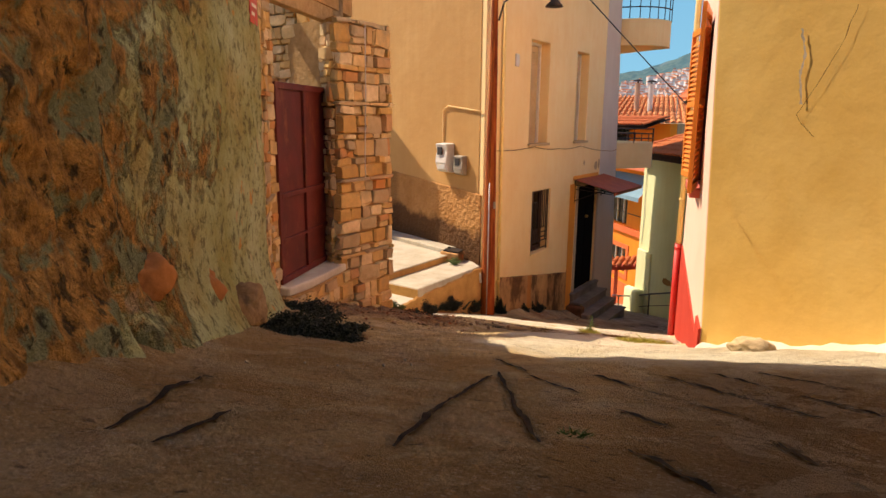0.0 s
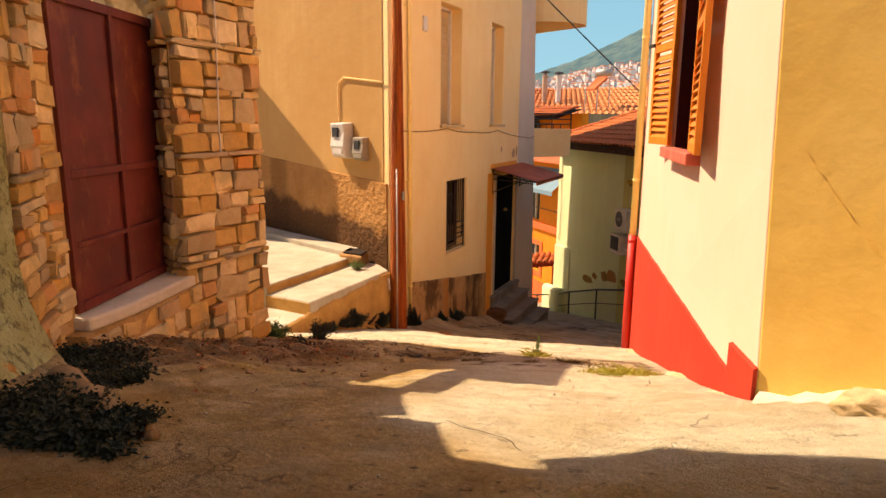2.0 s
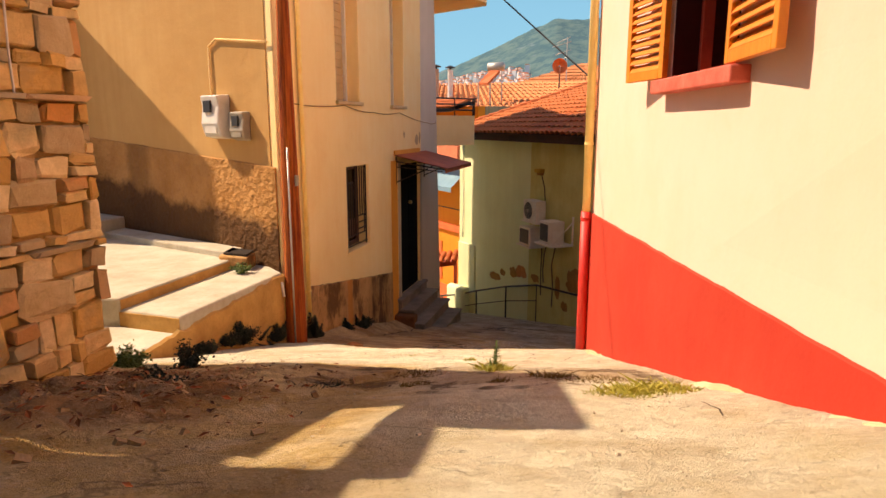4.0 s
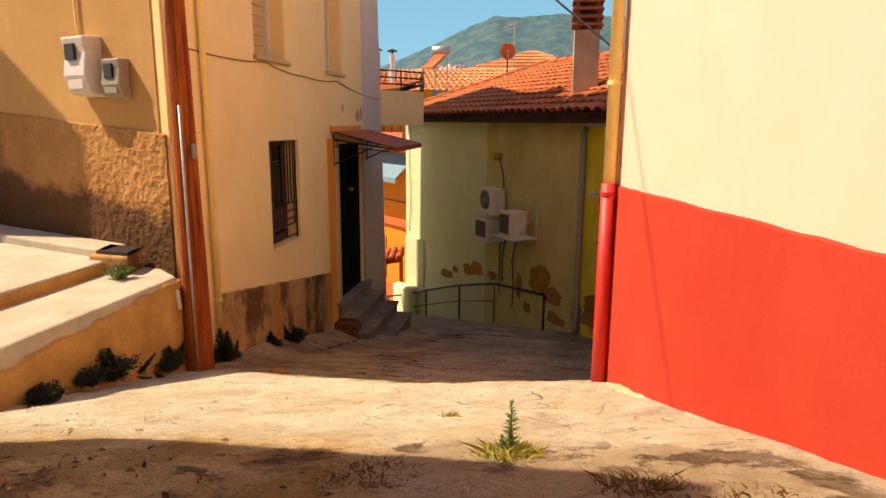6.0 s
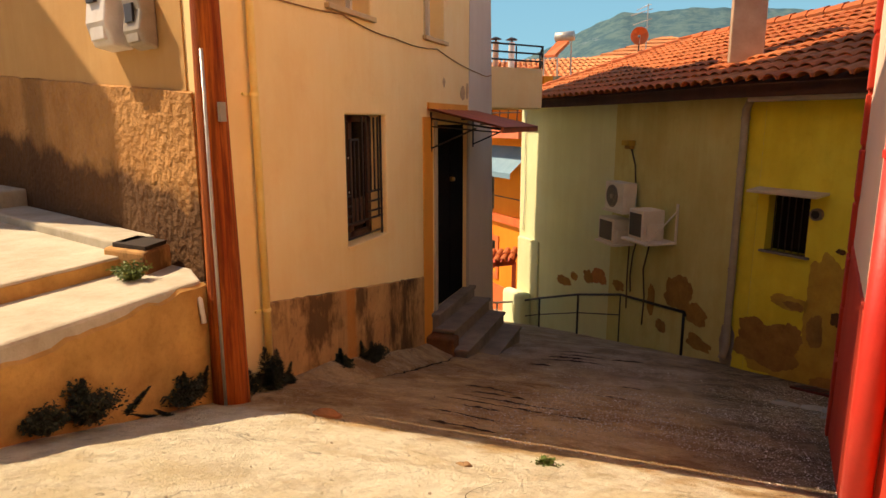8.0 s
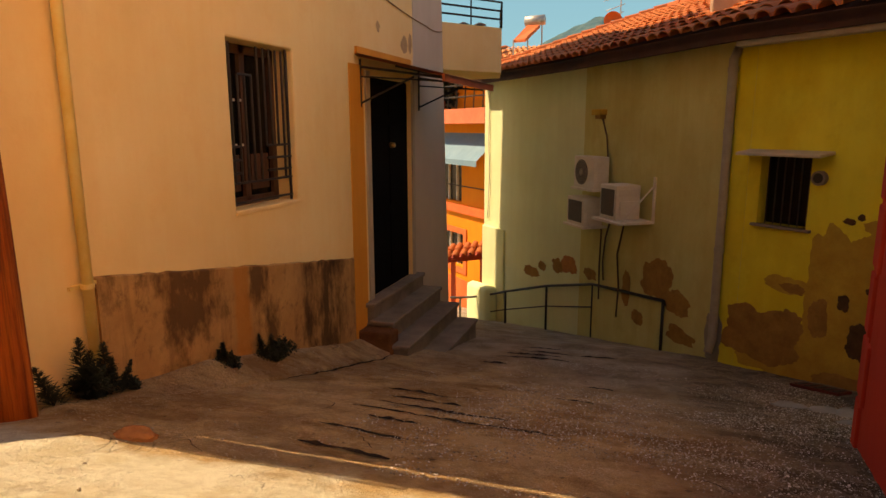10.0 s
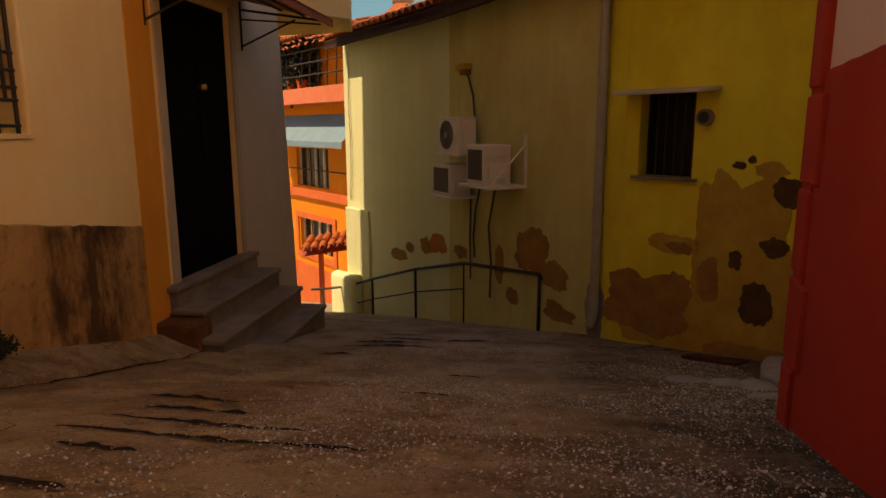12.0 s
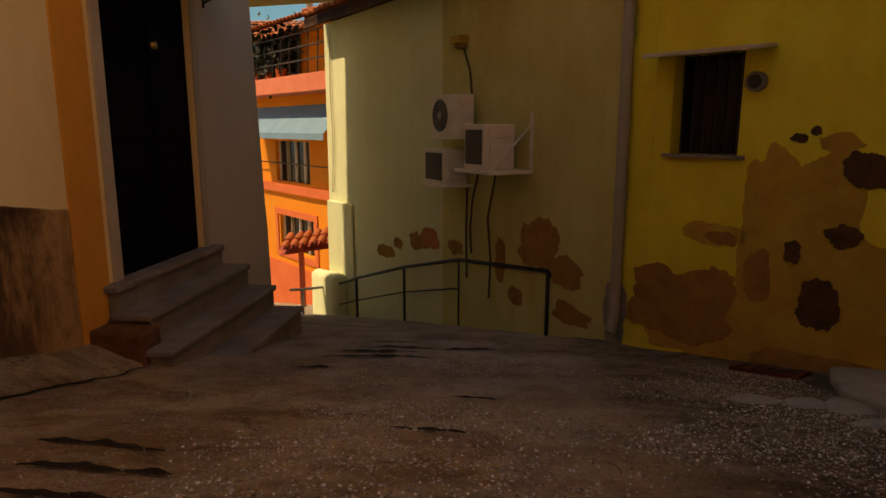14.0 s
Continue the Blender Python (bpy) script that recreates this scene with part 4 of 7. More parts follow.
cable("facade_cable", [facade.at(0.3, .012, 1.42), facade.at(2.0, .012, 1.44), facade.at(3.2, .012, 1.36), facade.at(4.5, .012, 1.38), facade.at(6.4, .012, 1.2), facade.at(7.05, .012, 1.22)], .007, cable_tan, "thin brown cable clipped along the peach facade", sag=.03)
cable("overhead_cable", [(-5.06, 11.98, 4.95), (-1.0, 10.0, 1.26)], .011, black_rubber, "black overhead cable hanging between two houses", sag=.03)
cable("wall_conduit", [side.at(3.55, .02, 1.5), side.at(3.55, .02, 2.12), side.at(3.7, .02, 2.2), side.at(4.66, .02, 2.1)], .012, peach, "painted conduit running over the peach side wall", n=4)

cable("service_cable", [(-.99, 9.72, 3.95), (-6.17, 6.63, 5.36), (-7.5, 5.25, 5.34)], .007, black_rubber, "black service cable strung high over the lane")

# yellow downpipe on the facade
dp = thing("downpipe", facade.at(0.55, .07, -1.6), "yellow painted downpipe on the peach facade", "drainpipe")
bm = new_bm()
tube(bm, [facade.at(0.55, .05, -1.62), facade.at(0.55, .05, 6.3)], .03, 12)
part("pipe", bm, yellow_pipe, dp, smooth=True)
for z in (0.66, 3.2, -1.0):
    bm = new_bm()
    tube(bm, [facade.at(0.55, .05, z - .012), facade.at(0.55, .05, z + .012)], .037, 12)
    facade.box(bm, .46, .64, 0, .02, z - .01, z + .01)
    part("clamp", bm, yellow_pipe, dp)

# wooden pole with conduit and street lamp
PX, PY = -4.86, 8.86
pole = thing("utility_pole", (PX, PY, -1.5), "rusty red wooden utility pole with metal conduit strip", "pole")
bm = new_bm()
tube(bm, [(PX + .004 * noise.noise((0, 0, z)), PY + .012 * noise.noise((0, 3, z)), z) for z in np.arange(-1.7, 7.1, .4)], [.128 - .0055 * (k) for k in range(22)], 20)
part("shaft", bm, wood_pole, pole, smooth=True)
bm = new_bm()
tube(bm, [(PX + .045, PY - .122, -1.45), (PX + .045, PY - .118, -.4), (PX + .043, PY - .114, .9)], .011, 10)
part("conduit", bm, galvanised, pole, "grey metal conduit strip", smooth=True)
bm = new_bm()
box(bm, (PX + .1, PY - .07, .46), (PX + .122, PY - .015, .58))
part("tag", bm, grey_plastic, pole, "grey tag plate")
bm = new_bm()
tube(bm, [(PX + .08, PY, 3.55), (PX + .12, PY + .1, 3.85), (PX + .3, PY + .25, 4.0), (PX + .62, PY + .45, 4.0), (PX + .8, PY + .55, 3.93)], .016, 8)
part("lamp_arm", bm, iron, pole, "curved iron lamp arm", smooth=True)
bm = new_bm()
tube(bm, [(PX + .8, PY + .55, 3.98), (PX + .8, PY + .55, 3.9), (PX + .8, PY + .55, 3.78)], [.03, .05, .15], 16)
part("shade", bm, iron, pole, "dark conical lamp shade", smooth=True)

# meter boxes on the side wall
def meter_box(u, z, w, h, d, material, label, window):
    t = thing("meter_box", side.at(u, 0, z), label, "meter box", group="meter boxes")
    bm = new_bm()
    prof = [(0, 0), (d * .75, .03), (d, h * .35), (d * .85, h * .72), (d * .98, h * .97), (0.0, h)]
    vs0 = [bm.verts.new(side.at(u, o, z + zz)) for o, zz in prof]
    vs1 = [bm.verts.new(side.at(u + w, o, z + zz)) for o, zz in prof]
    bm.faces.new(vs0)
    bm.faces.new(vs1[::-1])
    for i in range(len(prof)):
        j = (i + 1) % len(prof)
        bm.faces.new((vs0[i], vs1[i], vs1[j], vs0[j]))
    part("housing", bm, material, t, bevel=.018)
    bm = new_bm()
    a, b, z0, z1 = window
    side.box(bm, u + w * a, u + w * b, d * .9, d + .006, z + h * z0, z + h * z1)
    part("window", bm, black_plastic, t, "dark reading window", bevel=.005)
    bm = new_bm()
    side.box(bm, u + w * .15, u + w * .85, d * .6, d * .95, z + h * .12, z + h * .4)
    part("cover", bm, material, t, bevel=.01)


meter_box(3.55, .98, .34, .55, .2, white_box, "white plastic electricity meter box on peach wall", (.2, .62, .6, .86))
meter_box(4.0, .96, .27, .36, .13, grey_plastic, "grey plastic meter box beside the white one", (.25, .7, .5, .85))

# awning over the door
aw = thing("door_awning", (-5.06, 14.1, .6), "rust-red metal awning on iron brackets over the door", "awning")
A0, A1 = 13.12 - FY, 15.15 - FY


def aw_z(o):
    return .62 - o * .24


bm = new_bm()
n = 44
lo_r, hi_r = [], []
for i in range(n + 1):
    u = A0 + (A1 - A0) * i / n
    wv = .008 * math.cos(i * math.pi * .5)
    lo_r.append([bm.verts.new(facade.at(u, o, aw_z(o) - .008 + wv)) for o in (.0, .5, 1.0)])
    hi_r.append([bm.verts.new(facade.at(u, o, aw_z(o) + .008 + wv)) for o in (.0, .5, 1.0)])
for rr in (lo_r, hi_r):
    for a, b in zip(rr, rr[1:]):
        for k in range(2):
            bm.faces.new((a[k], a[k + 1], b[k + 1], b[k]))
for a, b, c, d in zip(lo_r, lo_r[1:], hi_r, hi_r[1:]):
    bm.faces.new((a[2], b[2], d[2], c[2]))
part("sheet", bm, awning_red, aw, smooth=False)
bm = new_bm()
facade.box(bm, A0, A1, .97, 1.0, aw_z(1.0) - .06, aw_z(1.0) + .012)
part("front_edge", bm, awning_red, aw)
bm = new_bm()
facade.box(bm, A0 + .02, A1 - .45, 0, .03, .62, .7)
part("flashing", bm, band_m, aw, "orange mortar flashing")
for u in (A0 + .12, A1 - .12):
    bm = new_bm()
    tube(bm, [facade.at(u, .01, .5), facade.at(u, .95, aw_z(.95) - .03)], .013, 8)
    tube(bm, [facade.at(u, .01, .12), facade.at(u, .62, .38)], .011, 8)
    tube(bm, [facade.at(u, .012, .08), facade.at(u, .012, .58)], .013, 8)
    tube(bm, [facade.at(u, .01, .4), facade.at(u, .9, .33)], .009, 8)
    part("bracket", bm, iron, aw)
bm = new_bm()
for o in (.45, .7, .93):
    tube(bm, [facade.at(A0 + .05, o, aw_z(o) - .025), facade.at(A1 - .05, o, aw_z(o) - .025)], .011, 8)
part("rail", bm, iron, aw)

for u, z, ru, rz, sd in ((14.55 - FY, .86, .1, .1, 71), (14.75 - FY, .9, .06, .13, 72), (13.75 - FY, .98, .05, .06, 73)):
    bm = new_bm()
    vs = []
    for k in range(60):
        a = 2 * math.pi * k / 60
        f = 1 + .35 * noise.noise((math.cos(a) * 1.6, math.sin(a) * 1.6, sd)) + .15 * noise.noise((math.cos(a) * 6, math.sin(a) * 6, sd))
        vs.append(bm.verts.new(facade.at(u + ru * f * math.cos(a), .004, z + rz * f * math.sin(a))))
    bm.faces.new(vs)
    part("soot_mark", bm, band_dirt, peach_house, "brown soot mark on the render")

# door steps
st = thing("door_steps", (-4.6, 14.0, -2.8), "grey worn concrete steps up to the dark door", "steps")
for o0, o1, ya, yb, zt in ((.0, .12, 13.22, 14.92, -2.1), (-.0, .36, 13.2, 14.94, -2.29), (0, .6, 13.05, 14.96, -2.5), (0, .86, 13.3, 14.98, -2.71)):
    bm = new_bm()
    facade.box(bm, ya - FY + .04, yb - FY, o0, o1 - .03, -3.6, zt - .05)
    part("riser", bm, grey_step, st)
    bm = new_bm()
    facade.box(bm, ya - FY, yb - FY + .01, max(-.05, o1 - .3), o1, zt - .05, zt)
    part("tread", bm, grey_step, st, bevel=.012)
bm = new_bm()
facade.box(bm, 13.02 - FY, 13.26 - FY, 0, .4, -3.4, -2.36)
part("side_block", bm, damp_cement, st, "stained cement block", bevel=.03)

# ---- house behind, with balconies ----
bh = thing("balcony_house", (-7, 18, -4), "peach house behind with solid parapet balconies", "house")
bm = new_bm()
prism(bm, [(-5.45, 15.45), (-6.95, 20.3), (-12, 20.3), (-12, 15.45)], -7, 5.9)
part("wall", bm, peach, bh)


def balcony(z0, z1, rail_to, pts, nb):
    bm = new_bm()
    prism(bm, pts, z0, z1)
    b = part("balcony", bm, peach, bh, "solid peach parapet")
    edge = pts[1:nb]
    for f in (.33, .66, 1.0):
        bm = new_bm()
        tube(bm, [(x, y, z1 + (rail_to - z1) * f) for x, y in edge], .016, 6)
        part("rail", bm, iron, b, "black iron rail")
    for (ax, ay), (bx, by) in zip(edge, edge[1:]):
        m = max(1, int(math.hypot(bx - ax, by - ay) / .6))
        for i in range(m + 1):
            bm = new_bm()
            px, py = ax + (bx - ax) * i / m, ay + (by - ay) * i / m
            tube(bm, [(px, py, z1), (px, py, rail_to)], .013, 6)
            part("post", bm, iron, b)
    return b


balcony(.7, 1.37, 1.75, [(-6.3, 16.06), (-5.12, 16.06), (-4.4, 17.03), (-4.7, 18.2), (-6.8, 18.6)], 4)
arc = [(-5.3 + 1.15 * math.sin(a), 17.0 - 1.0 * math.cos(a)) for a in np.linspace(.1, 1.9, 9)]
balcony(3.85, 4.5, 5.35, [(-6.2, 16.06)] + arc + [(-6.5, 18.5)], 10)

# ---- cream and red house ----
redwall = Run((-1.36, 7.70), (-0.31, 3.60))
redback = Run((-1.36, 7.70), (-0.65, 11.38), flip=True)
ochwall = Run((-0.31, 3.60), (4.6, 2.25))
rh = thing("cream_red_house", (-.8, 6, -.5), "cream house with red painted dado and orange shutters", "house")
SW = (1.82, 2.65, 1.40, 2.84)
def batter(bm):
    """The corner between the cream and ochre walls leans over the lane as it rises."""
    for v in bm.verts:
        if (v.co.xy - Vector((-.31, 3.6))).length < .4:
            v.co.x -= .036 * max(0.0, v.co.z - .62)


bm = new_bm()
redwall.wall(bm, 0, redwall.length, -3, 6.5, 0.3, [SW, (SW[1], SW[1], .62, .62)])
batter(bm)
part("wall", bm, cream, rh, bevel=.008)
bm = new_bm()
redback.wall(bm, 0.012, redback.length, -4, 6.5, 0.3)
part("wall", bm, cream, rh)
bm = new_bm()
ochwall.wall(bm, .003, ochwall.length, -1, 6.5, 0.3, [(.003, .003, .62, .62)])
batter(bm)
part("wall", bm, ochre, rh, "rough ochre rendered end wall", bevel=.008)
bm = new_bm()
prism(bm, [(-1.1, 7.69), (-0.35, 11.3), (4.5, 10.5), (4.5, 3.3), (0.0, 3.95)], 6.2, 6.5)
part("roof", bm, plain_wall, rh)
bm = new_bm()
Run((-0.65, 11.38), (4.6, 10.6), flip=True).wall(bm, 0.0, 5.2, -4, 6.5, .3)
part("wall", bm, cream, rh)
part("dado", strip(redwall, 0.05, 3.85, .41, .44, -3, .014, .006, seed=8), red_paint, rh, "red painted dado")
part("dado", strip(redwall, 3.85, redwall.length + .012, .585, .61, -1, .016, .004, n=8, seed=9), red_paint, rh)
part("dado", strip(redback, 0.02, redback.length - .18, -.40, -.50, -4, .014, .008, seed=12), red_paint, rh)
for k in range(16):                                                 # red quoins at the far corner
    z0 = -3.1 + k * .42
    wq = .3 if k % 2 else .2
    bm = new_bm()
    redback.box(bm, redback.length - wq, redback.length + .02, -.12, .035, z0 + .012, z0 + .40)
    part("quoin", bm, red_paint, rh, bevel=.012)
bm = new_bm()
redback.box(bm, redback.length - .19, redback.length + .012, -.1, .022, -4, 4)
part("quoin_bed", bm, red_paint, rh)
# the open room's darkness is put into near-black maroon panels
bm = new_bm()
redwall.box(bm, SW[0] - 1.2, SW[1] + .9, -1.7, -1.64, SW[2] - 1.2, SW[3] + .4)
w = part("window", bm, shaded_maroon, rh, "room behind the open window, its darkness in near-black maroon")
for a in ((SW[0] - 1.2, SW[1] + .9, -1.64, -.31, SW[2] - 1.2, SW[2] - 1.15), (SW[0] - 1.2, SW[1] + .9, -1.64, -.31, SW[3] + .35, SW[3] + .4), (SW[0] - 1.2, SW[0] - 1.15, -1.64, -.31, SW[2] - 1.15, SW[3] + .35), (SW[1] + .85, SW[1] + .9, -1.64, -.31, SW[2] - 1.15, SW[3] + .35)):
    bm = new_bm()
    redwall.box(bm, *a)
    part("room_side", bm, shaded_maroon, w)
bm = new_bm()
for a in ((SW[0], SW[0] + .05, SW[2], SW[3]), (SW[1] - .05, SW[1], SW[2], SW[3]), (SW[0] + .05, SW[1] - .05, SW[2], SW[2] + .05), (SW[0] + .05, SW[1] - .05, SW[3] - .05, SW[3])):
    redwall.box(bm, a[0], a[1], -.2, -.14, a[2], a[3])
part("window_frame", bm, red_frame, w, "red painted window frame")
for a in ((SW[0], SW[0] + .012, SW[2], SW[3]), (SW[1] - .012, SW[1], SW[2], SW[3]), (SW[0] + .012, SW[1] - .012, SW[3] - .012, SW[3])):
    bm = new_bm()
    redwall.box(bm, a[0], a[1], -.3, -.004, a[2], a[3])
    part("jamb_lining", bm, shaded_maroon, w, "dark maroon painted jamb")
bm = new_bm()
redwall.box(bm, SW[0] - .08, SW[1] + .15, -.14, .09, SW[2] - .075, SW[2])
part("window_sill", bm, pink_sill, rh, "pinkish red window sill", bevel=.008)


def shutter_leaf(hinge_u, direction, angle, wd):
    """A louvred leaf hinged at the jamb and folded back against the wall."""
    z0, z1 = SW[2] + .01, SW[3] + .03
    m = redwall.spot(hinge_u, .02, 0) @ Matrix.Rotation(radians(angle) * direction, 4, "Z") @ Matrix.Diagonal((direction, 1, 1, 1))

    def bx(bm, x0, x1, y0, y1, a, b):
        vs = box(bm, (x0, y0, a), (x1, y1, b))
        bmesh.ops.transform(bm, matrix=m, verts=vs)
    t = thing("shutter", redwall.at(hinge_u, .03, z0), "orange painted louvred wooden shutter leaf folded open", "shutter", group="shutters")
    bm = new_bm()
    bx(bm, 0, .05, 0, .035, z0, z1)
    bx(bm, wd - .05, wd, 0, .035, z0, z1)
    for zc in (z0, (z0 + z1) / 2 - .03, z1 - .06):
        bx(bm, .05, wd - .05, 0, .035, zc, zc + .06)
    part("frame", bm, louvre, t, bevel=.004)
    k = z0 + .075
    while k < z1 - .09:
        if abs(k - (z0 + z1) / 2) > .045:
            bm = new_bm()
            vs = box(bm, (.05, -.027, -.0035), (wd - .05, .027, .0035))
            bmesh.ops.transform(bm, matrix=m @ Matrix.Translation((0, .018, k)) @ Matrix.Rotation(radians(-55), 4, "X"), verts=vs)
            part("slat", bm, louvre, t)
        k += .048
    if direction < 0:
        bm = new_bm()
        bx(bm, wd - .03, wd + .1, .035, .05, z0 + .75, z0 + .775)
        part("hook", bm, iron, t, "black iron hold-back")


shutter_leaf(SW[0], -1, 10, .46)
shutter_leaf(SW[1], 1, 7, .6)

cp = thing("corner_downpipe", (-1.52, 7.74, -.95), "corner drainpipe painted yellow above and red below", "drainpipe")
for z0, z1, m in ((-1.05, .42, red_pipe), (.42, 6.4, yellow_pipe)):
    bm = new_bm()
    tube(bm, [(-1.405, 7.66, z0), (-1.405, 7.66, z1)], .045 if m is red_pipe else .036, 14)
    part("pipe", bm, m, cp, smooth=True)
for z, m in ((.36, red_pipe), (1.0, yellow_pipe), (2.4, yellow_pipe)):
    bm = new_bm()
    tube(bm, [(-1.405, 7.66, z - .012), (-1.405, 7.66, z + .012)], .05 if m is red_pipe else .041, 14)
    part("clamp", bm, m, cp)

# whitewashed rough footing along the ochre wall
bm = new_bm()
rows = []
for i in range(70):
    u = .02 + i * .055
    p = ochwall.at(u, 0, 0)
    h = ground_z(p.x, p.y) + .035 + .05 * noise.noise((u * 4, 2, 0)) + .03 * noise.noise((u * 13, 1, 0))
    d = .16 + .1 * noise.noise((u * 3, 7, 0)) + .05 * noise.noise((u * 11, 3, 0))
    rows.append([bm.verts.new(ochwall.at(u, o, zz)) for o, zz in ((-.02, h), (d * .5, h - .01), (d, h - .06), (d + .1, h - .3))])
for a, b in zip(rows, rows[1:]):
    for q in range(3):
        bm.faces.new((a[q], a[q + 1], b[q + 1], b[q]))
part("footing", bm, whitewash, None, "lumpy whitewashed cement footing below the ochre wall", smooth=True, kind="structure", category="footing")

# rough cement lapped up against the foot of the red wall
bm = new_bm()
rows = []
for i in range(84):
    u = .02 + i * .05
    p = redwall.at(u, .05, 0)
    h = ground_z(p.x, p.y) + .004 + .035 * noise.noise((u * 1.6, 5, 0)) + .012 * noise.noise((u * 9, 6, 0))
    d = .1 + .07 * noise.noise((u * 3, 17, 0)) + .04 * noise.noise((u * 11, 13, 0))
    rows.append([bm.verts.new(redwall.at(u, o, zz)) for o, zz in ((-.02, h), (.02 + d * .3, h - .01), (.03 + d, h - .06), (d + .16, h - .3))])
for a, b in zip(rows, rows[1:]):
    for q in range(3):
        bm.faces.new((a[q], a[q + 1], b[q + 1], b[q]))
part("footing", bm, screed, None, "uneven pale cement lapped against the red wall", smooth=True, kind="structure", category="footing")
# weathering of the ochre wall: a strip of lost paint and a crack
for pts, wd, m in (([(.49, 2.5), (.52, 2.36), (.5, 2.24), (.52, 2.08)], .009, paint_loss), ([(.76, 2.6), (.7, 2.4), (.6, 2.2), (.5, 2.02), (.52, 1.98), (.6, 1.9)], .003, patch_brown), ([(.1, 1.5), (.3, 1.22), (.52, .95)], .004, ochre)):
    bm = new_bm()
    prev = None
    n_ = 40
    for i in range(n_ + 1):
        k = i / n_ * (len(pts) - 1)
        a, b = pts[min(int(k), len(pts) - 2)], pts[min(int(k), len(pts) - 2) + 1]
        f = k - min(int(k), len(pts) - 2)
        u, z = a[0] + (b[0] - a[0]) * f + .008 * noise.noise((i * .4, 1, 0)), a[1] + (b[1] - a[1]) * f
        ww = wd * (.3 + .9 * abs(noise.noise((i * .31, 2, 0)) + .4))
        lean = Vector((-.036 * max(0.0, z - .62) * (1 - u / ochwall.length), 0, 0))
        cur = [bm.verts.new(ochwall.at(u - ww, .006, z) + lean), bm.verts.new(ochwall.at(u + ww, .006, z) + lean)]
        if prev:
            bm.faces.new((prev[0], prev[1], cur[1], cur[0]))
        prev = cur
    part("worn_mark", bm, m, rh)

# ---- yellow house ----
Y0 = Run((2.6, 11.6), (-1.0, 14.85), flip=True)
Y1 = Run((-1.0, 14.85), (-3.17, 18.0), flip=True)
Y2 = Run((-3.17, 18.0), (-5.72, 21.15), flip=True)
yh = thing("yellow_house", (-2, 16, -3), "yellow rendered house with peeling plaster and tiled roof", "house")
YW = (4.13, 4.70, -1.21, -.42)
TOP = .86
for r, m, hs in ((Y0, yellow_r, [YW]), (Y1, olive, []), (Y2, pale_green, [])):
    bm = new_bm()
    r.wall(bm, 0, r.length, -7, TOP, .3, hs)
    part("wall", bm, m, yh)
bm = new_bm()
Run((-5.72, 21.15), (-3.4, 23.4), flip=True).wall(bm, 0, 3.2, -7, TOP, .3)
part("wall", bm, olive, yh)
bm = new_bm()
Y0.box(bm, YW[0], YW[1], -.22, -.17, YW[2], YW[3])
w = part("window", bm, glass_dark, yh, "dark small window")
for k in range(6):
    bm = new_bm()
    uu = YW[0] + .05 + k * .094
    tube(bm, [Y0.at(uu, -.08, YW[2]), Y0.at(uu, -.08, YW[3])], .008, 6)
    part("bar", bm, iron, w)
bm = new_bm()
Y0.box(bm, YW[0] - .06, YW[1] + .05, -.1, .05, YW[2] - .03, YW[2])
part("window_sill", bm, grey_step, yh, bevel=.005)
cn = thing("window_canopy", Y0.at(4.4, 0, -.4), "thin pale cement canopy over the small window", "canopy")
bm = new_bm()
vs = Y0.box(bm, 3.9, 4.85, 0, .26, -.42, -.385)
for v in vs:
    if (v.co - Y0.at(0, 0, 0)).dot(Y0.n) > .2:
        v.co.z -= .03
part("slab", bm, concrete, cn, bevel=.008)
bm = new_bm()
tube(bm, [Y0.at(4.02, -.05, -.66), Y0.at(4.02, .06, -.66)], .075, 18)
vent = part("wall_vent", bm, grey_step, None, "round grey flue outlet in yellow wall", category="vent", smooth=False)
bm = new_bm()
tube(bm, [Y0.at(4.02, .055, -.66), Y0.at(4.02, .064, -.66)], .052, 16)
part("hole", bm, black_plastic, vent)

gp = thing("downpipe", (-1.07, 14.8, -2.9), "grey plastic drainpipe on the yellow house corner", "drainpipe")
bm = new_bm()
gx, gy = Y1.at(.3, .065, 0).x, Y1.at(.3, .065, 0).y
tube(bm, [(gx - .05, gy - .12, -2.86), (gx, gy - .02, -2.72), (gx, gy, -2.5), (gx, gy, .62), (gx + .05, gy + .02, .74)], .052, 12)
part("pipe", bm, grey_plastic, gp, smooth=True)
for z in (-1.6, -.2, .5):
    bm = new_bm()
    tube(bm, [(gx, gy, z - .03), (gx, gy, z + .03)], .06, 12)
    part("clamp", bm, grey_plastic, gp)
bm = new_bm()
Y1.box(bm, .004, .29, 0, .004, -3.4, TOP - .02)
part("paint_return", bm, yellow_r, yh, "yellow paint turned round the corner")
bm = new_bm()
Y0.box(bm, 1.2, Y0.length + .05, .2, .34, .70, .80)
part("gutter", bm, grey_plastic, gp, "pale gutter", bevel=.02)


def blot(run, u, z, ru, rz, material, seed, out=.004, square=2.0):
    """A bare patch where the paint has come away, with a ragged outline."""
    bm = new_bm()
    vs = []
    n_ = 110
    for k in range(n_):
        a = 2 * math.pi * k / n_
        ca, sa = math.cos(a), math.sin(a)
        f = 1 / (abs(ca) ** square + abs(sa) ** square) ** (1 / square)
        for fr, am in ((1.3, .3), (3.1, .16), (7.0, .08), (17.0, .045)):
            f *= 1 + am * noise.noise((ca * fr, sa * fr, seed * 1.31 + fr))
        vs.append(bm.verts.new(run.at(u + ru * f * ca, out, z + rz * f * sa)))
    bm.faces.new(vs)
    part("bare_patch", bm, material, yh)


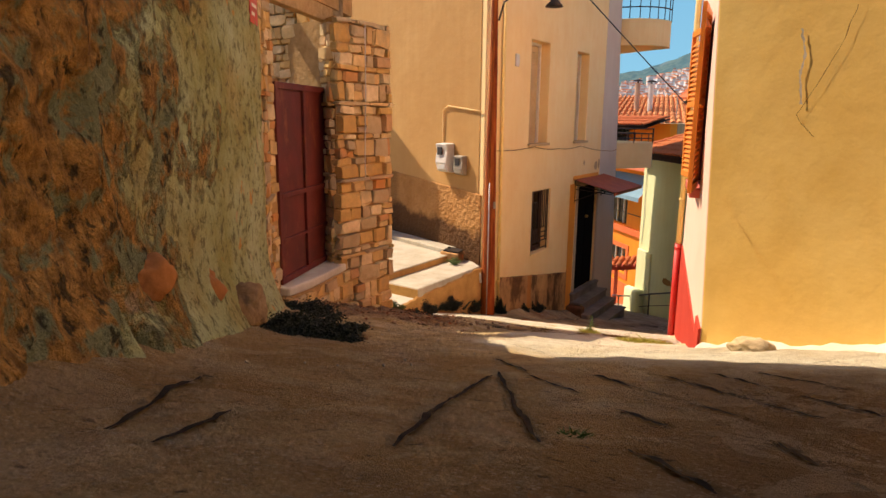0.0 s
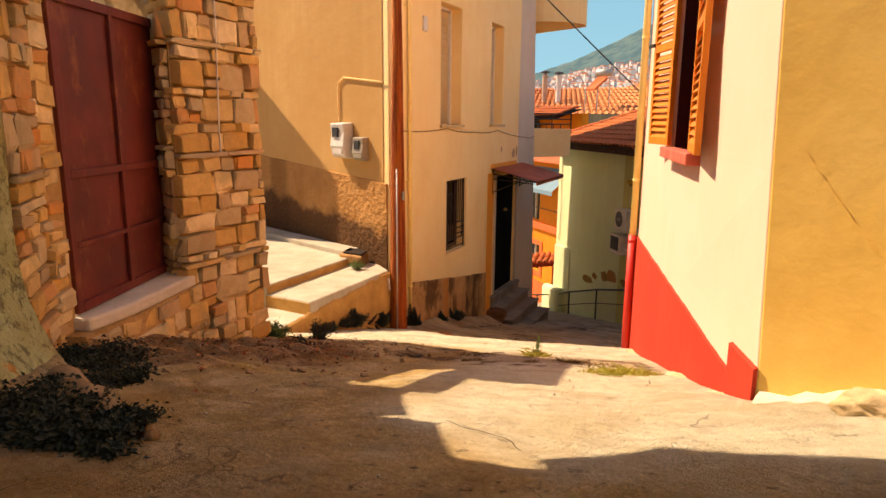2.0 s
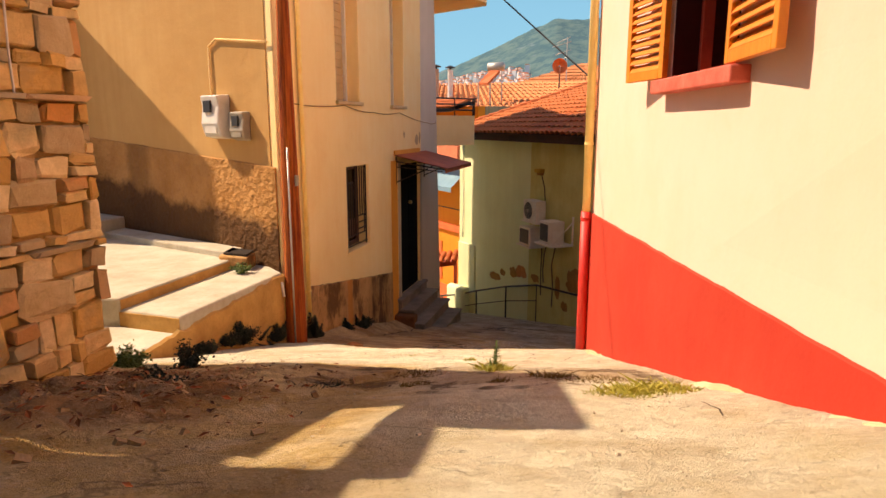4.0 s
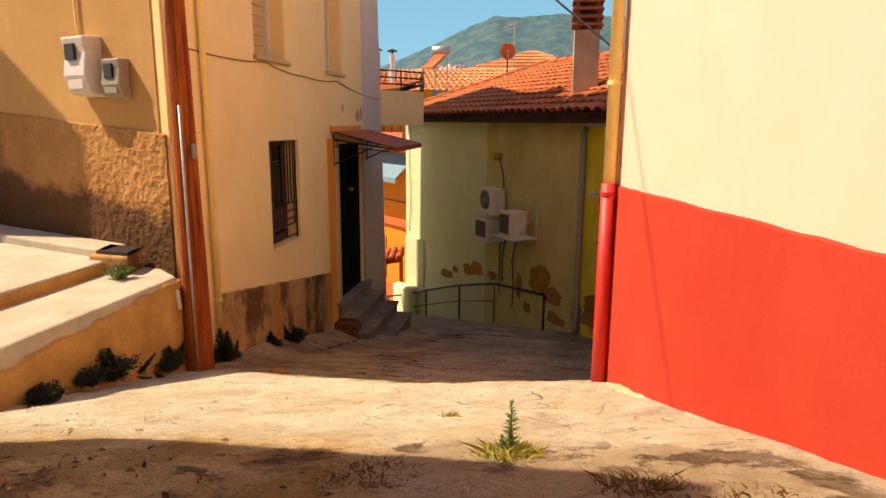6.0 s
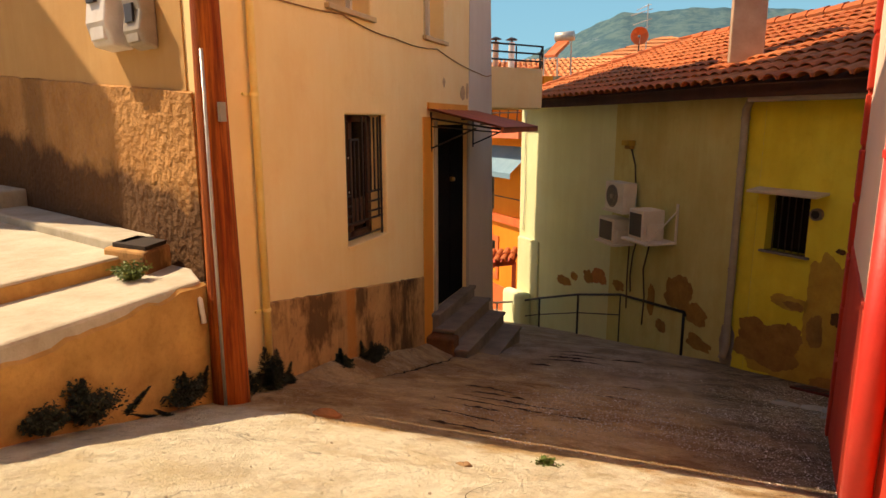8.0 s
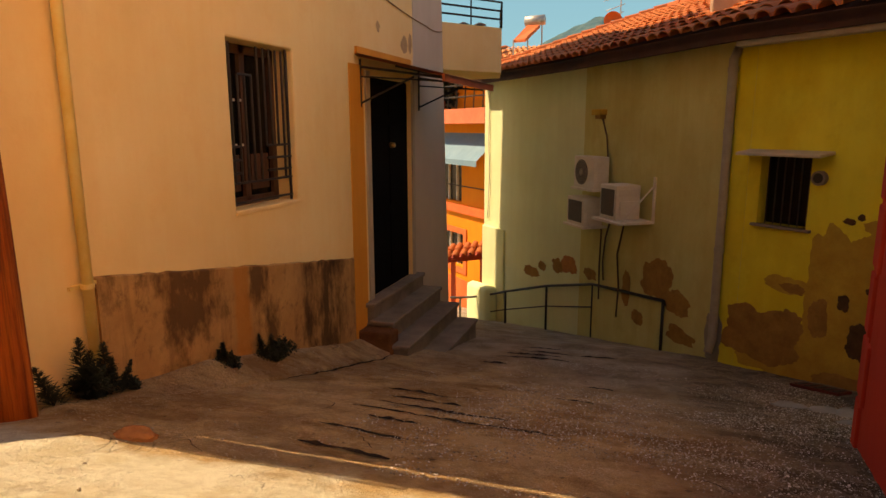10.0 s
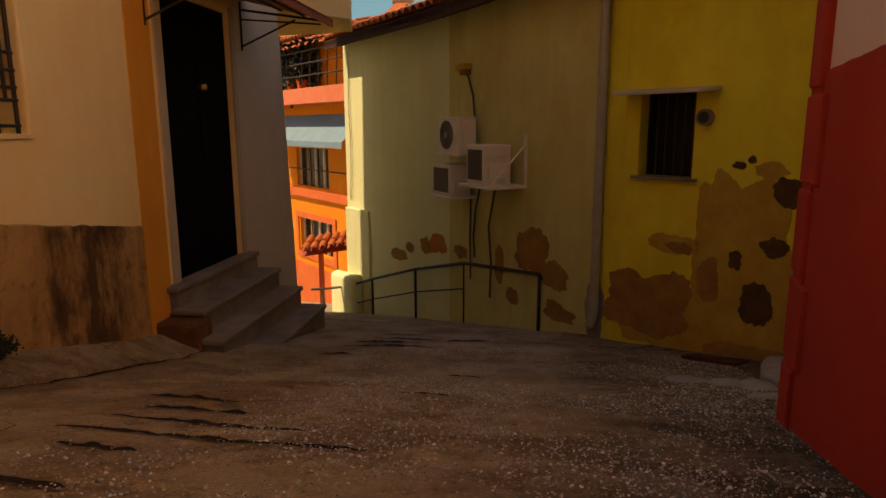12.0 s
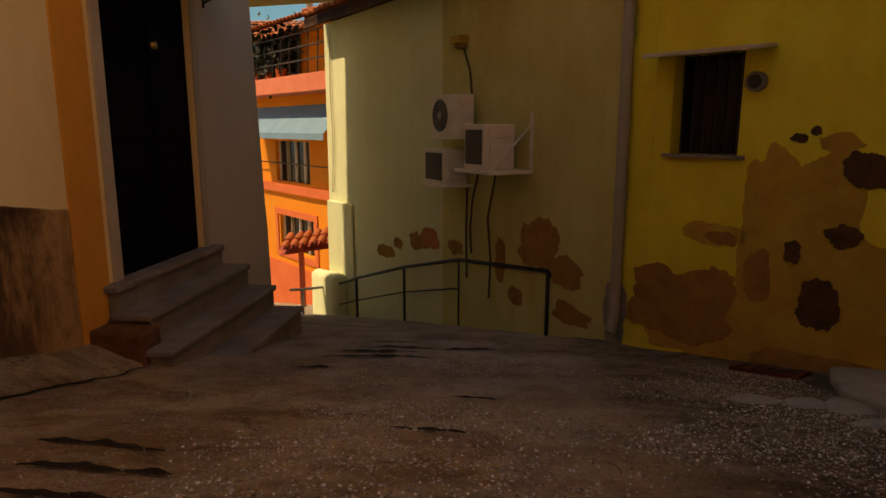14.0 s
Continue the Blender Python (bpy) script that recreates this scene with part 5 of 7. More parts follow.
for i, (u, z, ru, rz, m, o, s) in enumerate((
        (3.6, -1.95, .46, .82, patch_tan, .0025, 5), (2.75, -2.35, .6, .55, patch_tan, .0022, 4), (2.7, -2.85, .6, .2, patch_brown, .005, 3), (3.2, -2.55, .6, .45, patch_tan, .003, 4), (4.2, -2.62, .7, .3, patch_tan, .0035, 3), (4.28, -1.85, .24, .1, patch_tan, .0025, 3), (3.42, -1.1, .13, .06, patch_tan, .003, 2),
        (4.55, -2.5, .46, .32, patch_brown, .006, 4), (4.2, -2.3, .15, .16, patch_brown, .0065, 3), (3.9, -2.12, .11, .2, patch_brown, .006, 2.4), (4.2, -1.87, .13, .06, patch_brown, .0055, 2.2), (3.35, -2.78, .5, .14, patch_brown, .0055, 2.4),
        (3.45, -2.27, .14, .19, patch_dark, .0075, 2.4), (3.22, -1.29, .17, .12, patch_dark, .0075, 2.4), (3.33, -1.74, .11, .09, patch_dark, .0075, 2), (3.66, -1.9, .06, .08, patch_dark, .0075, 3), (3.69, -1.07, .06, .035, patch_dark, .0075, 2), (3.58, -1.02, .035, .035, patch_dark, .0075, 2))):
    blot(Y0, u, z, ru, rz, m, i * 1.7, o, s)
for i, (u, z, ru, rz, m, s) in enumerate(((1.6, -2.28, .36, .27, patch_brown, 3), (1.15, -2.5, .3, .18, patch_brown, 2.4), (.36, -2.75, .14, .34, patch_grey, 3), (1.0, -2.92, .3, .12, patch_brown, 2), (2.35, -2.6, .12, .3, patch_brown, 2), (2.0, -2.95, .16, .12, patch_brown, 2), (3.45, -2.6, .2, .1, patch_brown, 2.4))):
    blot(Y1, u, z, ru, rz, m, 40 + i * 1.3, .0045 + .001 * (i % 3), s)
for i, (u, z, ru, rz, m, s) in enumerate(((.35, -2.6, .26, .16, patch_orange, 3), (.75, -2.68, .2, .13, patch_brown, 2), (1.3, -2.8, .16, .09, patch_brown, 2), (1.75, -3.0, .3, .1, patch_brown, 3))):
    blot(Y2, u, z, ru, rz, m, 60 + i * 1.9, .0045 + .001 * (i % 3), s)


def ac_unit(run, u0, u1, z0, z1, o0, o1, label, louvred=False):
    t = thing("air_conditioner", run.at((u0 + u1) / 2, o0, z0), label, "air conditioner", group="air conditioners")
    bm = new_bm()
    run.box(bm, u0, u1, o0, o1, z0, z1)
    part("housing", bm, ac_white, t, bevel=.015)
    if louvred:
        a, b, e, f = u0 + (u1 - u0) * .1, u1 - (u1 - u0) * .1, z0 + (z1 - z0) * .12, z1 - (z1 - z0) * .12
        bm = new_bm()
        run.box(bm, a, b, o1, o1 + .005, e, f)
        part("intake", bm, fan_grey, t, "dark coil behind a louvred front")
        bm = new_bm()
        for k in range(11):
            zz = e + (f - e) * (k + .5) / 11
            run.box(bm, a, b, o1 + .005, o1 + .012, zz - .004, zz + .004)
        part("grille", bm, fan_grey, t)
    uc, zc, rr = u0 + (u1 - u0) * .6, (z0 + z1) / 2, (z1 - z0) * .4
    if not louvred:
        bm = new_bm()
        tube(bm, [run.at(uc, o1, zc), run.at(uc, o1 + .006, zc)], rr, 24)
        part("fan_opening", bm, fan_grey, t)
    for k in range(0 if louvred else 5):
        bm = new_bm()
        r0 = rr * (k + .5) / 5
        tube(bm, [run.at(uc + r0 * math.cos(a), o1 + .01, zc + r0 * math.sin(a)) for a in np.linspace(0, 2 * math.pi, 21)], .004, 4)
        part("guard_ring", bm, grey_plastic, t)
    if not louvred:
        bm = new_bm()
        tube(bm, [run.at(uc, o1 + .004, zc), run.at(uc, o1 + .018, zc)], rr * .22, 12)
        part("hub", bm, grey_plastic, t)
    bm = new_bm()
    run.box(bm, u0 - .03, u0, o0 + .05, o1 - .06, z0 + (z1 - z0) * .15, z0 + (z1 - z0) * .55)
    run.box(bm, u0 - .012, u0, o0 + .06, o1 - .05, z0 + (z1 - z0) * .7, z0 + (z1 - z0) * .9)
    part("valve_cover", bm, ac_white, t, bevel=.006)
    return t


ac_unit(Y1, 2.82, 3.46, -1.1, -.6, .1, .37, "white outdoor air conditioner unit high on the wall")
ac_unit(Y1, 3.04, 3.6, -1.71, -1.26, .06, .4, "white outdoor air conditioner unit below another one", True)
ac_unit(Y1, 1.94, 2.38, -1.46, -.96, .1, .5, "beige outdoor air conditioner unit on a metal shelf", True)


def bracket(u0, u1, z, depth, upright=False):
    t = thing("wall_bracket", Y1.at(u0, 0, z), "white metal wall bracket holding an air conditioner", "bracket", group="air conditioner brackets")
    bm = new_bm()
    Y1.box(bm, u0, u1, .0, depth, z - .04, z - .004)
    part("shelf", bm, ac_white, t, bevel=.005)
    if upright:
        bm = new_bm()
        Y1.box(bm, u0, u0 + .035, 0, .03, z - .02, z + .62)
        part("upright", bm, ac_white, t)
        bm = new_bm()
        tube(bm, [Y1.at(u0 + .018, .02, z + .5), Y1.at(u0 + .018, depth - .05, z + .0)], .013, 6)
        part("stay", bm, ac_white, t)


bracket(1.72, 2.46, -1.456, .58, True)
bracket(2.98, 3.66, -1.706, .44)
bracket(2.8, 3.5, -1.096, .4)
lb = thing("wall_box", Y1.at(3.2, 0, .08), "brown weathered junction box high on the wall", "junction box")
bm = new_bm()
Y1.box(bm, 3.12, 3.38, 0, .14, .04, .13)
part("lid", bm, patch_tan, lb, bevel=.01)
bm = new_bm()
Y1.box(bm, 3.16, 3.32, 0, .1, -.02, .04)
part("base", bm, patch_brown, lb)
for pts in ([(3.2, .03, -.02), (3.05, .03, -.3), (3.0, .03, -.6), (3.02, .06, -1.0)], [(3.0, .1, -1.12), (2.8, .08, -1.3), (2.4, .05, -1.4)], [(3.1, .03, -1.72), (3.12, .03, -2.4), (3.1, .03, -2.95)],
            [(2.75, .04, -1.4), (2.95, .04, -1.9), (3.02, .03, -2.3), (2.98, .03, -2.6)], [(2.4, .03, -1.45), (2.6, .03, -2.1), (2.52, .03, -2.6), (2.55, .03, -3.1)]):
    cable("pipe_run", [Y1.at(*p) for p in pts], .014, cable_brown, "brown insulated pipe hanging on the wall", "cable", n=6)
cable("strip_cable", [Y2.at(3.75, .02, .7), Y2.at(3.78, .03, -.4), Y2.at(3.72, .03, -1.2), Y2.at(3.8, .03, -2.2)], .012, white_box, "pale cable bundle on the sunlit corner", n=6)
bm = new_bm()
prism(bm, [(Y2.at(2.95, .0, 0).x, Y2.at(2.95, .0, 0).y), (Y2.at(3.9, .0, 0).x, Y2.at(3.9, .0, 0).y), (Y2.at(3.9, .12, 0).x, Y2.at(3.9, .12, 0).y), (Y2.at(2.95, .04, 0).x, Y2.at(2.95, .04, 0).y)], -6, -2.35)
part("buttress", bm, pale_green, yh, bevel=.03)
bm = new_bm()
prism(bm, [(-5.2, 20.5), (-5.95, 21.2), (-6.12, 20.98), (-5.42, 20.22)], -6, lambda x, y: -3.66 - .1 * max(0.0, -5.5 - x))
part("low_wall", bm, pale_green, yh, "rounded pale low wall end", bevel=.11, smooth=True)

# eaves, tiles and chimney
EAVE = [(2.6, 11.6), (-1.0, 14.85), (-3.17, 18.0), (-5.72, 21.15)]
runs = [Y0, Y1, Y2]
SL = .36                                                  # rise of the roof for each metre inwards
DEPTH = 3.5
dirs = []
for i in range(4):
    a = runs[max(0, i - 1)].n
    b = runs[min(2, i)].n
    nn = (a + b).normalized()
    dirs.append(nn / max(.6, nn.dot(a)))
eave_pts = [Vector((*EAVE[i], 0)) + dirs[i] * .38 for i in range(4)]
ridge_pts = [Vector((*EAVE[i], 0)) - dirs[i] * DEPTH for i in range(4)]
ridge_pts[3] = ridge_pts[3] + Vector((1.1, -1.2, 0))      # hip at the far end
ZE = TOP + .06
ZR = ZE + SL * (DEPTH + .38)
bm = new_bm()
for i in range(3):
    a, b, c, d = eave_pts[i], eave_pts[i + 1], ridge_pts[i + 1], ridge_pts[i]
    vs = [bm.verts.new((p.x, p.y, z)) for p, z in ((a, ZE), (b, ZE), (c, ZR), (d, ZR))]
    bm.faces.new(vs)
    vs2 = [bm.verts.new((p.x, p.y, z - .1)) for p, z in ((a, ZE), (b, ZE), (c, ZR), (d, ZR))]
    bm.faces.new(vs2[::-1])
    bm.faces.new((vs[0], vs[1], vs2[1], vs2[0]))
back = [bm.verts.new(p) for p in ((ridge_pts[0].x + 2, ridge_pts[0].y + 3, ZE), (ridge_pts[3].x + 3, ridge_pts[3].y + 3.5, ZE), (ridge_pts[3].x, ridge_pts[3].y, ZR), (ridge_pts[2].x, ridge_pts[2].y, ZR), (ridge_pts[1].x, ridge_pts[1].y, ZR), (ridge_pts[0].x, ridge_pts[0].y, ZR))]
bm.faces.new(back)
hip = [bm.verts.new(p) for p in ((eave_pts[3].x, eave_pts[3].y, ZE), (ridge_pts[3].x + 3, ridge_pts[3].y + 3.5, ZE), (ridge_pts[3].x, ridge_pts[3].y, ZR))]
bm.faces.new(hip)
roof = part("roof", bm, soffit_m, yh, "dark boarded eaves under terracotta tiles", normals=False)

tile_me = bpy.data.meshes.new("roof_tile")
tb = new_bm()
r0, r1, tl = .105, .088, .4
ring = []
for y, r, lift in ((0, r0, .025), (tl, r1, 0)):
    ring.append([tb.verts.new((math.cos(a) * r, y, math.sin(a) * r * .8 + lift)) for a in np.linspace(0, math.pi, 7)])
    ring.append([tb.verts.new((math.cos(a) * (r - .016), y, math.sin(a) * (r - .016) * .8 + lift)) for a in np.linspace(0, math.pi, 7)])
for p, q in ((0, 2), (3, 1), (1, 0)):
    for k in range(6):
        tb.faces.new((ring[p][k], ring[p][k + 1], ring[q][k + 1], ring[q][k]))
bmesh.ops.recalc_face_normals(tb, faces=tb.faces[:])
tb.to_mesh(tile_me)
tb.free()
tile_me.materials.append(tile_red)


def lay_tiles(a, b, c, d, parent, as_parts, joined):
    """Rows of barrel tiles over the slope a-b (eave) to d-c (ridge)."""
    rng = random.Random(5)
    n = int((b - a).length / .215)
    for i in range(n):
        k = (i + .5) / n
        e, rr = a.lerp(b, k), d.lerp(c, k)
        v = rr - e
        m = int(v.length / .345)
        zx = v.normalized()
        xx = zx.cross(Vector((0, 0, 1))).normalized()
        up = xx.cross(zx)
        base = Matrix((xx, zx, up)).transposed().to_4x4()
        for j in range(m):
            p = e + zx * (j * .345 + .0) + up * (.012 + rng.uniform(-.006, .006)) + xx * rng.uniform(-.012, .012)
            mm = Matrix.Translation(p) @ base @ Matrix.Rotation(rng.uniform(-.04, .04), 4, "Z")
            if as_parts:
                o = new("roof_tile", tile_me)
                o.parent = parent
                o.matrix_parent_inverse = Matrix.Translation(-ORIGIN[parent.name])
                o.matrix_basis = mm
            else:
                joined.append(mm)


TILE_JOBS = []
for i in range(3):
    z = Vector((0, 0, 1))
    TILE_JOBS.append((eave_pts[i] + z * ZE, eave_pts[i + 1] + z * ZE, ridge_pts[i + 1] + z * ZR, ridge_pts[i] + z * ZR))
bm = new_bm()
for i in range(3):
    a, b = ridge_pts[i], ridge_pts[i + 1]
    n = max(1, int((b - a).length / .38))
    for j in range(n):
        p, q = a.lerp(b, j / n), a.lerp(b, (j + 1.1) / n)
        tube(bm, [(p.x, p.y, ZR + .05), (q.x, q.y, ZR + .04)], [.13, .11], 8)
n = 14
for j in range(n):
    p, q = eave_pts[3].lerp(ridge_pts[3], j / n), eave_pts[3].lerp(ridge_pts[3], (j + 1.1) / n)
    tube(bm, [(p.x, p.y, ZE + (ZR - ZE) * j / n + .06), (q.x, q.y, ZE + (ZR - ZE) * (j + 1.1) / n + .05)], [.12, .1], 8)
part("ridge_tiles", bm, tile_red, roof, kind="stuff")
bm = new_bm()
for i in range(3):
    a, b = eave_pts[i], eave_pts[i + 1]
    off = runs[i].n * -.06
    vs = [bm.verts.new(p) for p in ((a.x, a.y, ZE - .02), (b.x, b.y, ZE - .02), (b.x, b.y, ZE - .16), (a.x, a.y, ZE - .16))]
    bm.faces.new(vs)
    vs2 = [bm.verts.new(v.co + off) for v in vs]
    bm.faces.new(vs2[::-1])
    bm.faces.new((vs[3], vs[2], vs2[2], vs2[3]))
part("fascia", bm, soffit_m, yh, "dark timber fascia")


def chimney(x, y, z0, z1, w):
    t = thing("chimney", (x, y, z0), "rendered chimney with stacked terracotta cap tiles", "chimney")
    bm = new_bm()
    box(bm, (x - w / 2, y - w / 2, z0 - .6), (x + w / 2, y + w / 2, z1))
    part("shaft", bm, chimney_m, t, bevel=.015)
    for k in range(4):
        z = z1 + k * .135
        bm = new_bm()
        ww = w / 2 + .05
        prism(bm, [(x - ww, y - ww), (x + ww, y - ww), (x + ww, y + ww), (x - ww, y + ww)], z + .06, z + .1)
        vs = prism(bm, [(x - ww * .9, y - ww * .9), (x + ww * .9, y - ww * .9), (x + ww * .9, y + ww * .9), (x - ww * .9, y + ww * .9)], z + .1, z + .13)
        part("cap_tile", bm, tile_dark, t, bevel=.01)
        for sx in (-1, 1):
            for sy in (-1, 1):
                bm = new_bm()
                box(bm, (x + sx * w * .4 - .04, y + sy * w * .4 - .04, z - .005), (x + sx * w * .4 + .04, y + sy * w * .4 + .04, z + .062))
                part("spacer", bm, tile_dark, t)


chimney(-1.2, 16.35, 1.3, 2.42, .46)

# ---- left side: green wall, gate, stone pillar ----
def build_green_wall():
    """Old lime render over rubble: a lumpy sheet on the front of a thick wall."""
    bm = new_bm()
    gwall.wall(bm, 0, gwall.length - .03, -1, 6.0, 0.4, [(gwall.length - .44, gwall.length - .03, 3.06, 4.05)])
    part("wall_green", bm, green_wall, None, "mossy green rendered rubble house wall", kind="structure", category="wall", normals=True)
    bm = new_bm()
    nu, nz = 240, 170
    grid = []
    for i in range(nu + 1):
        col = []
        for j in range(nz + 1):
            z = .2 + 3.8 * j / nz
            u = 1.2 + (gwall.length - 1.2 - .46 * min(1.0, max(0.0, (z - 3.04) / .04))) * i / nu
            p = gwall.at(u, 0, z)
            rough = max(0.0, min(1.0, (5.9 - u) / 1.2 + .6 * noise.noise((u * 1.2, z * 1.2, 9))))
            o = .05 + .018 * noise.noise((u * 1.5, z * 1.5, 0)) + rough * (.035 * noise.noise((u * 4.2, z * 4.8, 3)) + .03 * noise.noise((u * 9, z * 10, 6))) + .006 * noise.noise((u * 20, z * 20, 6))
            o -= rough * .16 * max(0.0, noise.noise((u * 5.5, z * 4.2, 13)) - .22)
            o += .16 * max(0.0, 1 - (z - ground_z(p.x + .2, p.y)) / .55) ** 2
            if i == nu:
                o = -.02
            col.append(bm.verts.new(gwall.at(u, o, z)))
        grid.append(col)
    for a, b in zip(grid, grid[1:]):
        for j in range(nz):
            bm.faces.new((a[j], b[j], b[j + 1], a[j + 1]))
    part("wall_render", bm, green_wall, None, "lumpy green lime render with exposed rubble", smooth=True, kind="structure", category="wall")


build_green_wall()
sg = thing("street_sign", gwall.at(7.55, .05, 2.78), "small red enamel street plate with white lettering", "sign")
bm = new_bm()
gwall.box(bm, 7.46, 7.72, .045, .055, 2.64, 2.9)
part("plate", bm, sign_red, sg)
for k, (a, b) in enumerate(((.04, .2), (.06, .22), (.05, .15))):
    bm = new_bm()
    gwall.box(bm, 7.46 + a, 7.46 + b, .055, .058, 2.84 - k * .06 - .025, 2.84 - k * .06)
    part("lettering", bm, white_paint, sg)

# gate
gline = Run((-4.03, 3.28), (-4.52, 4.5))
gt = thing("gate", gline.at(.65, 0, .4), "rusty dark red sheet metal gate, closed", "gate")
bm = new_bm()
gline.box(bm, .02, 1.3, -.03, -.012, .4, 2.29)
part("sheet", bm, rust_gate, gt)
bm = new_bm()
for u0, u1, z0, z1 in ((.02, .08, .4, 2.29), (1.24, 1.3, .4, 2.29), (.64, .68, .4, 2.29), (.08, .64, .4, .46), (.68, 1.24, .4, .46), (.08, .64, 1.22, 1.27), (.68, 1.24, 1.22, 1.27), (.08, .64, 2.23, 2.29), (.68, 1.24, 2.23, 2.29), (.08, .64, .8, .83), (.68, 1.24, .8, .83)):
    gline.box(bm, u0, u1, -.012, .016, z0, z1)
part("frame", bm, rust_gate, gt, bevel=.004)
bm = new_bm()
tube(bm, [gline.at(1.2, .02, 1.3), gline.at(1.2, .07, 1.3), gline.at(1.1, .075, 1.285)], .01, 8)
part("handle", bm, galvanised, gt, "pale metal handle", smooth=True)
# pale threshold: the sunlight on it is put into the colour
bm = new_bm()
prism(bm, [tuple(gline.at(u, o, 0))[:2] for u, o in ((-.02, -.1), (-.02, .1), (.3, .18), (.95, .24), (1.24, .25), (1.3, -.1))], .3, .39)
part("threshold", bm, whitewash, gt, "pale cement threshold, sunlight put into its colour", bevel=.02)

# stone pillar and pier: mortar core, every stone its own piece
sp = tagged(thing("stone_wall", (-4.5, 4.6, 0), "ochre rubble stone pillar and gate pier with mortar joints", "wall"), kind="structure")
bm = new_bm()
prism(bm, [(-4.262, 4.35), (-4.262, 5.24), (-5.2, 5.24), (-5.2, 4.6), (-4.55, 4.49)], -1.2, 3.0)
part("core", bm, mortar, sp)
bm = new_bm()
prism(bm, [(-3.6, 2.7), (-3.96, 3.1), (-4.03, 3.28), (-4.6, 3.1), (-4.3, 2.45)], -.6, 3.0)
part("core", bm, mortar, sp)
bm = new_bm()
prism(bm, [tuple(gline.at(u, o, 0))[:2] for u, o in ((-.1, .12), (.3, .2), (1.3, .24), (1.3, -.4), (-.1, -.4))], -1.2, .3)
part("core", bm, mortar, sp)
bm = new_bm()
gline.box(bm, -.05, 1.5, -.08, .02, 2.98, 3.14)
part("lintel", bm, timber, sp, "weathered timber lintel", bevel=.01)
# unseen bar added behind the gate to cut off part of the sun patch
bm = new_bm()
gline.box(bm, .1, 1.85, -1.05, -.97, 3.48, 3.74)
part("beam", bm, timber, sp, "unseen bar added behind the gate to trim the sun patch", bevel=.01)
bm = new_bm()
gline.box(bm, .62, 2.12, -.08, .03, 3.142, 3.73)
part("coping", bm, mortar, sp, "mortar coping")

stone_meshes = []
rs = random.Random(11)
for k in range(14):
    b = new_bm()
    bmesh.ops.create_cube(b, size=1.0)
    bmesh.ops.bevel(b, geom=b.edges[:], offset=.11, segments=1, affect="EDGES")
    for v in b.verts:
        v.co += Vector((rs.uniform(-.09, .09), rs.uniform(-.09, .09), rs.uniform(-.1, .1)))
        if k % 3 == 0:
            v.co.z += v.co.x * rs.choice((-.12, .12))
    me = bpy.data.meshes.new("stone")
    b.to_mesh(me)
    b.free()
    me.materials.append(stone)
    stone_meshes.append(me)


def lay_stones(run, u0, u1, z0, z1, depth, seed, courses=()):
    """Rough courses of stones of uneven size in front of a wall line."""
    rng = random.Random(seed)
    z = z0
    while z < z1 - .05:
        h = min(rng.choice((.06, .08, .1, .12, .14, .17, .2)), z1 - z)
        band = [c for c in courses if z - .03 < c < z + h + .03]
        if band:                                               # a levelling course of thin flat stones
            uu = u0
            while uu < u1 - .05:
                w = min(rng.uniform(.28, .5), u1 - uu)
                o = new("stone", rng.choice(stone_meshes))
                o.parent = sp
                o.matrix_parent_inverse = Matrix.Translation(-ORIGIN[sp.name])
                o.matrix_basis = run.spot(uu + w / 2, .018, z + .02) @ Matrix.Diagonal((w - .006, depth * 1.1, .036, 1))
                uu += w
            z += .042
            courses = [c for c in courses if c not in band]
            continue
        u = u0 + rng.uniform(-.02, .02)
        while u < u1 - .03:
            w = rng.uniform(.08, .3) if h < .13 else rng.uniform(.11, .34)
            if u + w > u1 - .06:
                w = u1 - u
            split = rng.random() < .5 and h > .13 and w < .26
            for part_ in range(2 if split else 1):
                f0 = rng.uniform(.35, .65) if split and part_ == 0 else (1 - f0 if split else 1)
                hh = h * f0
                zz = z if part_ == 0 else z + h - hh
                o = new("stone", rng.choice(stone_meshes))
                o.parent = sp
                o.matrix_parent_inverse = Matrix.Translation(-ORIGIN[sp.name])
                o.matrix_basis = run.spot(u + w / 2, rng.uniform(-.03, .016), zz + hh / 2) @ Matrix.Rotation(rng.uniform(-.09, .09) * (1 if w < .25 else .5), 4, "Y") @ Matrix.Rotation(rng.uniform(-.08, .08), 4, "Z") @ Matrix.Diagonal((w * rng.uniform(.9, 1.02) - .008, depth, hh * rng.uniform(.88, 1.05) - .006, 1))
            u += w
        z += h


# ---- unseen house block added to shade the ground; terrace and side lane ----
bm = new_bm()
prof = [(4.6, -1), (5.92, -1), (5.86, 2.3), (5.62, 4.2), (5.28, 5.35), (4.6, 5.1)]
ends = [[bm.verts.new((x, y, z)) for y, z in prof] for x in (-9, -6)]
bm.faces.new(ends[0])
bm.faces.new(ends[1][::-1])
for i in range(6):
    j = (i + 1) % 6
    bm.faces.new((ends[0][i], ends[0][j], ends[1][j], ends[1][i]))
part("side_house", bm, plain_wall, None, "unseen block added behind the pillar to shade the ground", kind="structure", category="house")
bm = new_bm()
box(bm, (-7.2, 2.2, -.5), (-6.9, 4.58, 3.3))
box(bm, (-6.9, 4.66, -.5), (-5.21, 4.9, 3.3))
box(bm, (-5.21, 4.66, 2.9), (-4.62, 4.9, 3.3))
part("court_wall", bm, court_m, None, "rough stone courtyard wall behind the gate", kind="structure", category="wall")

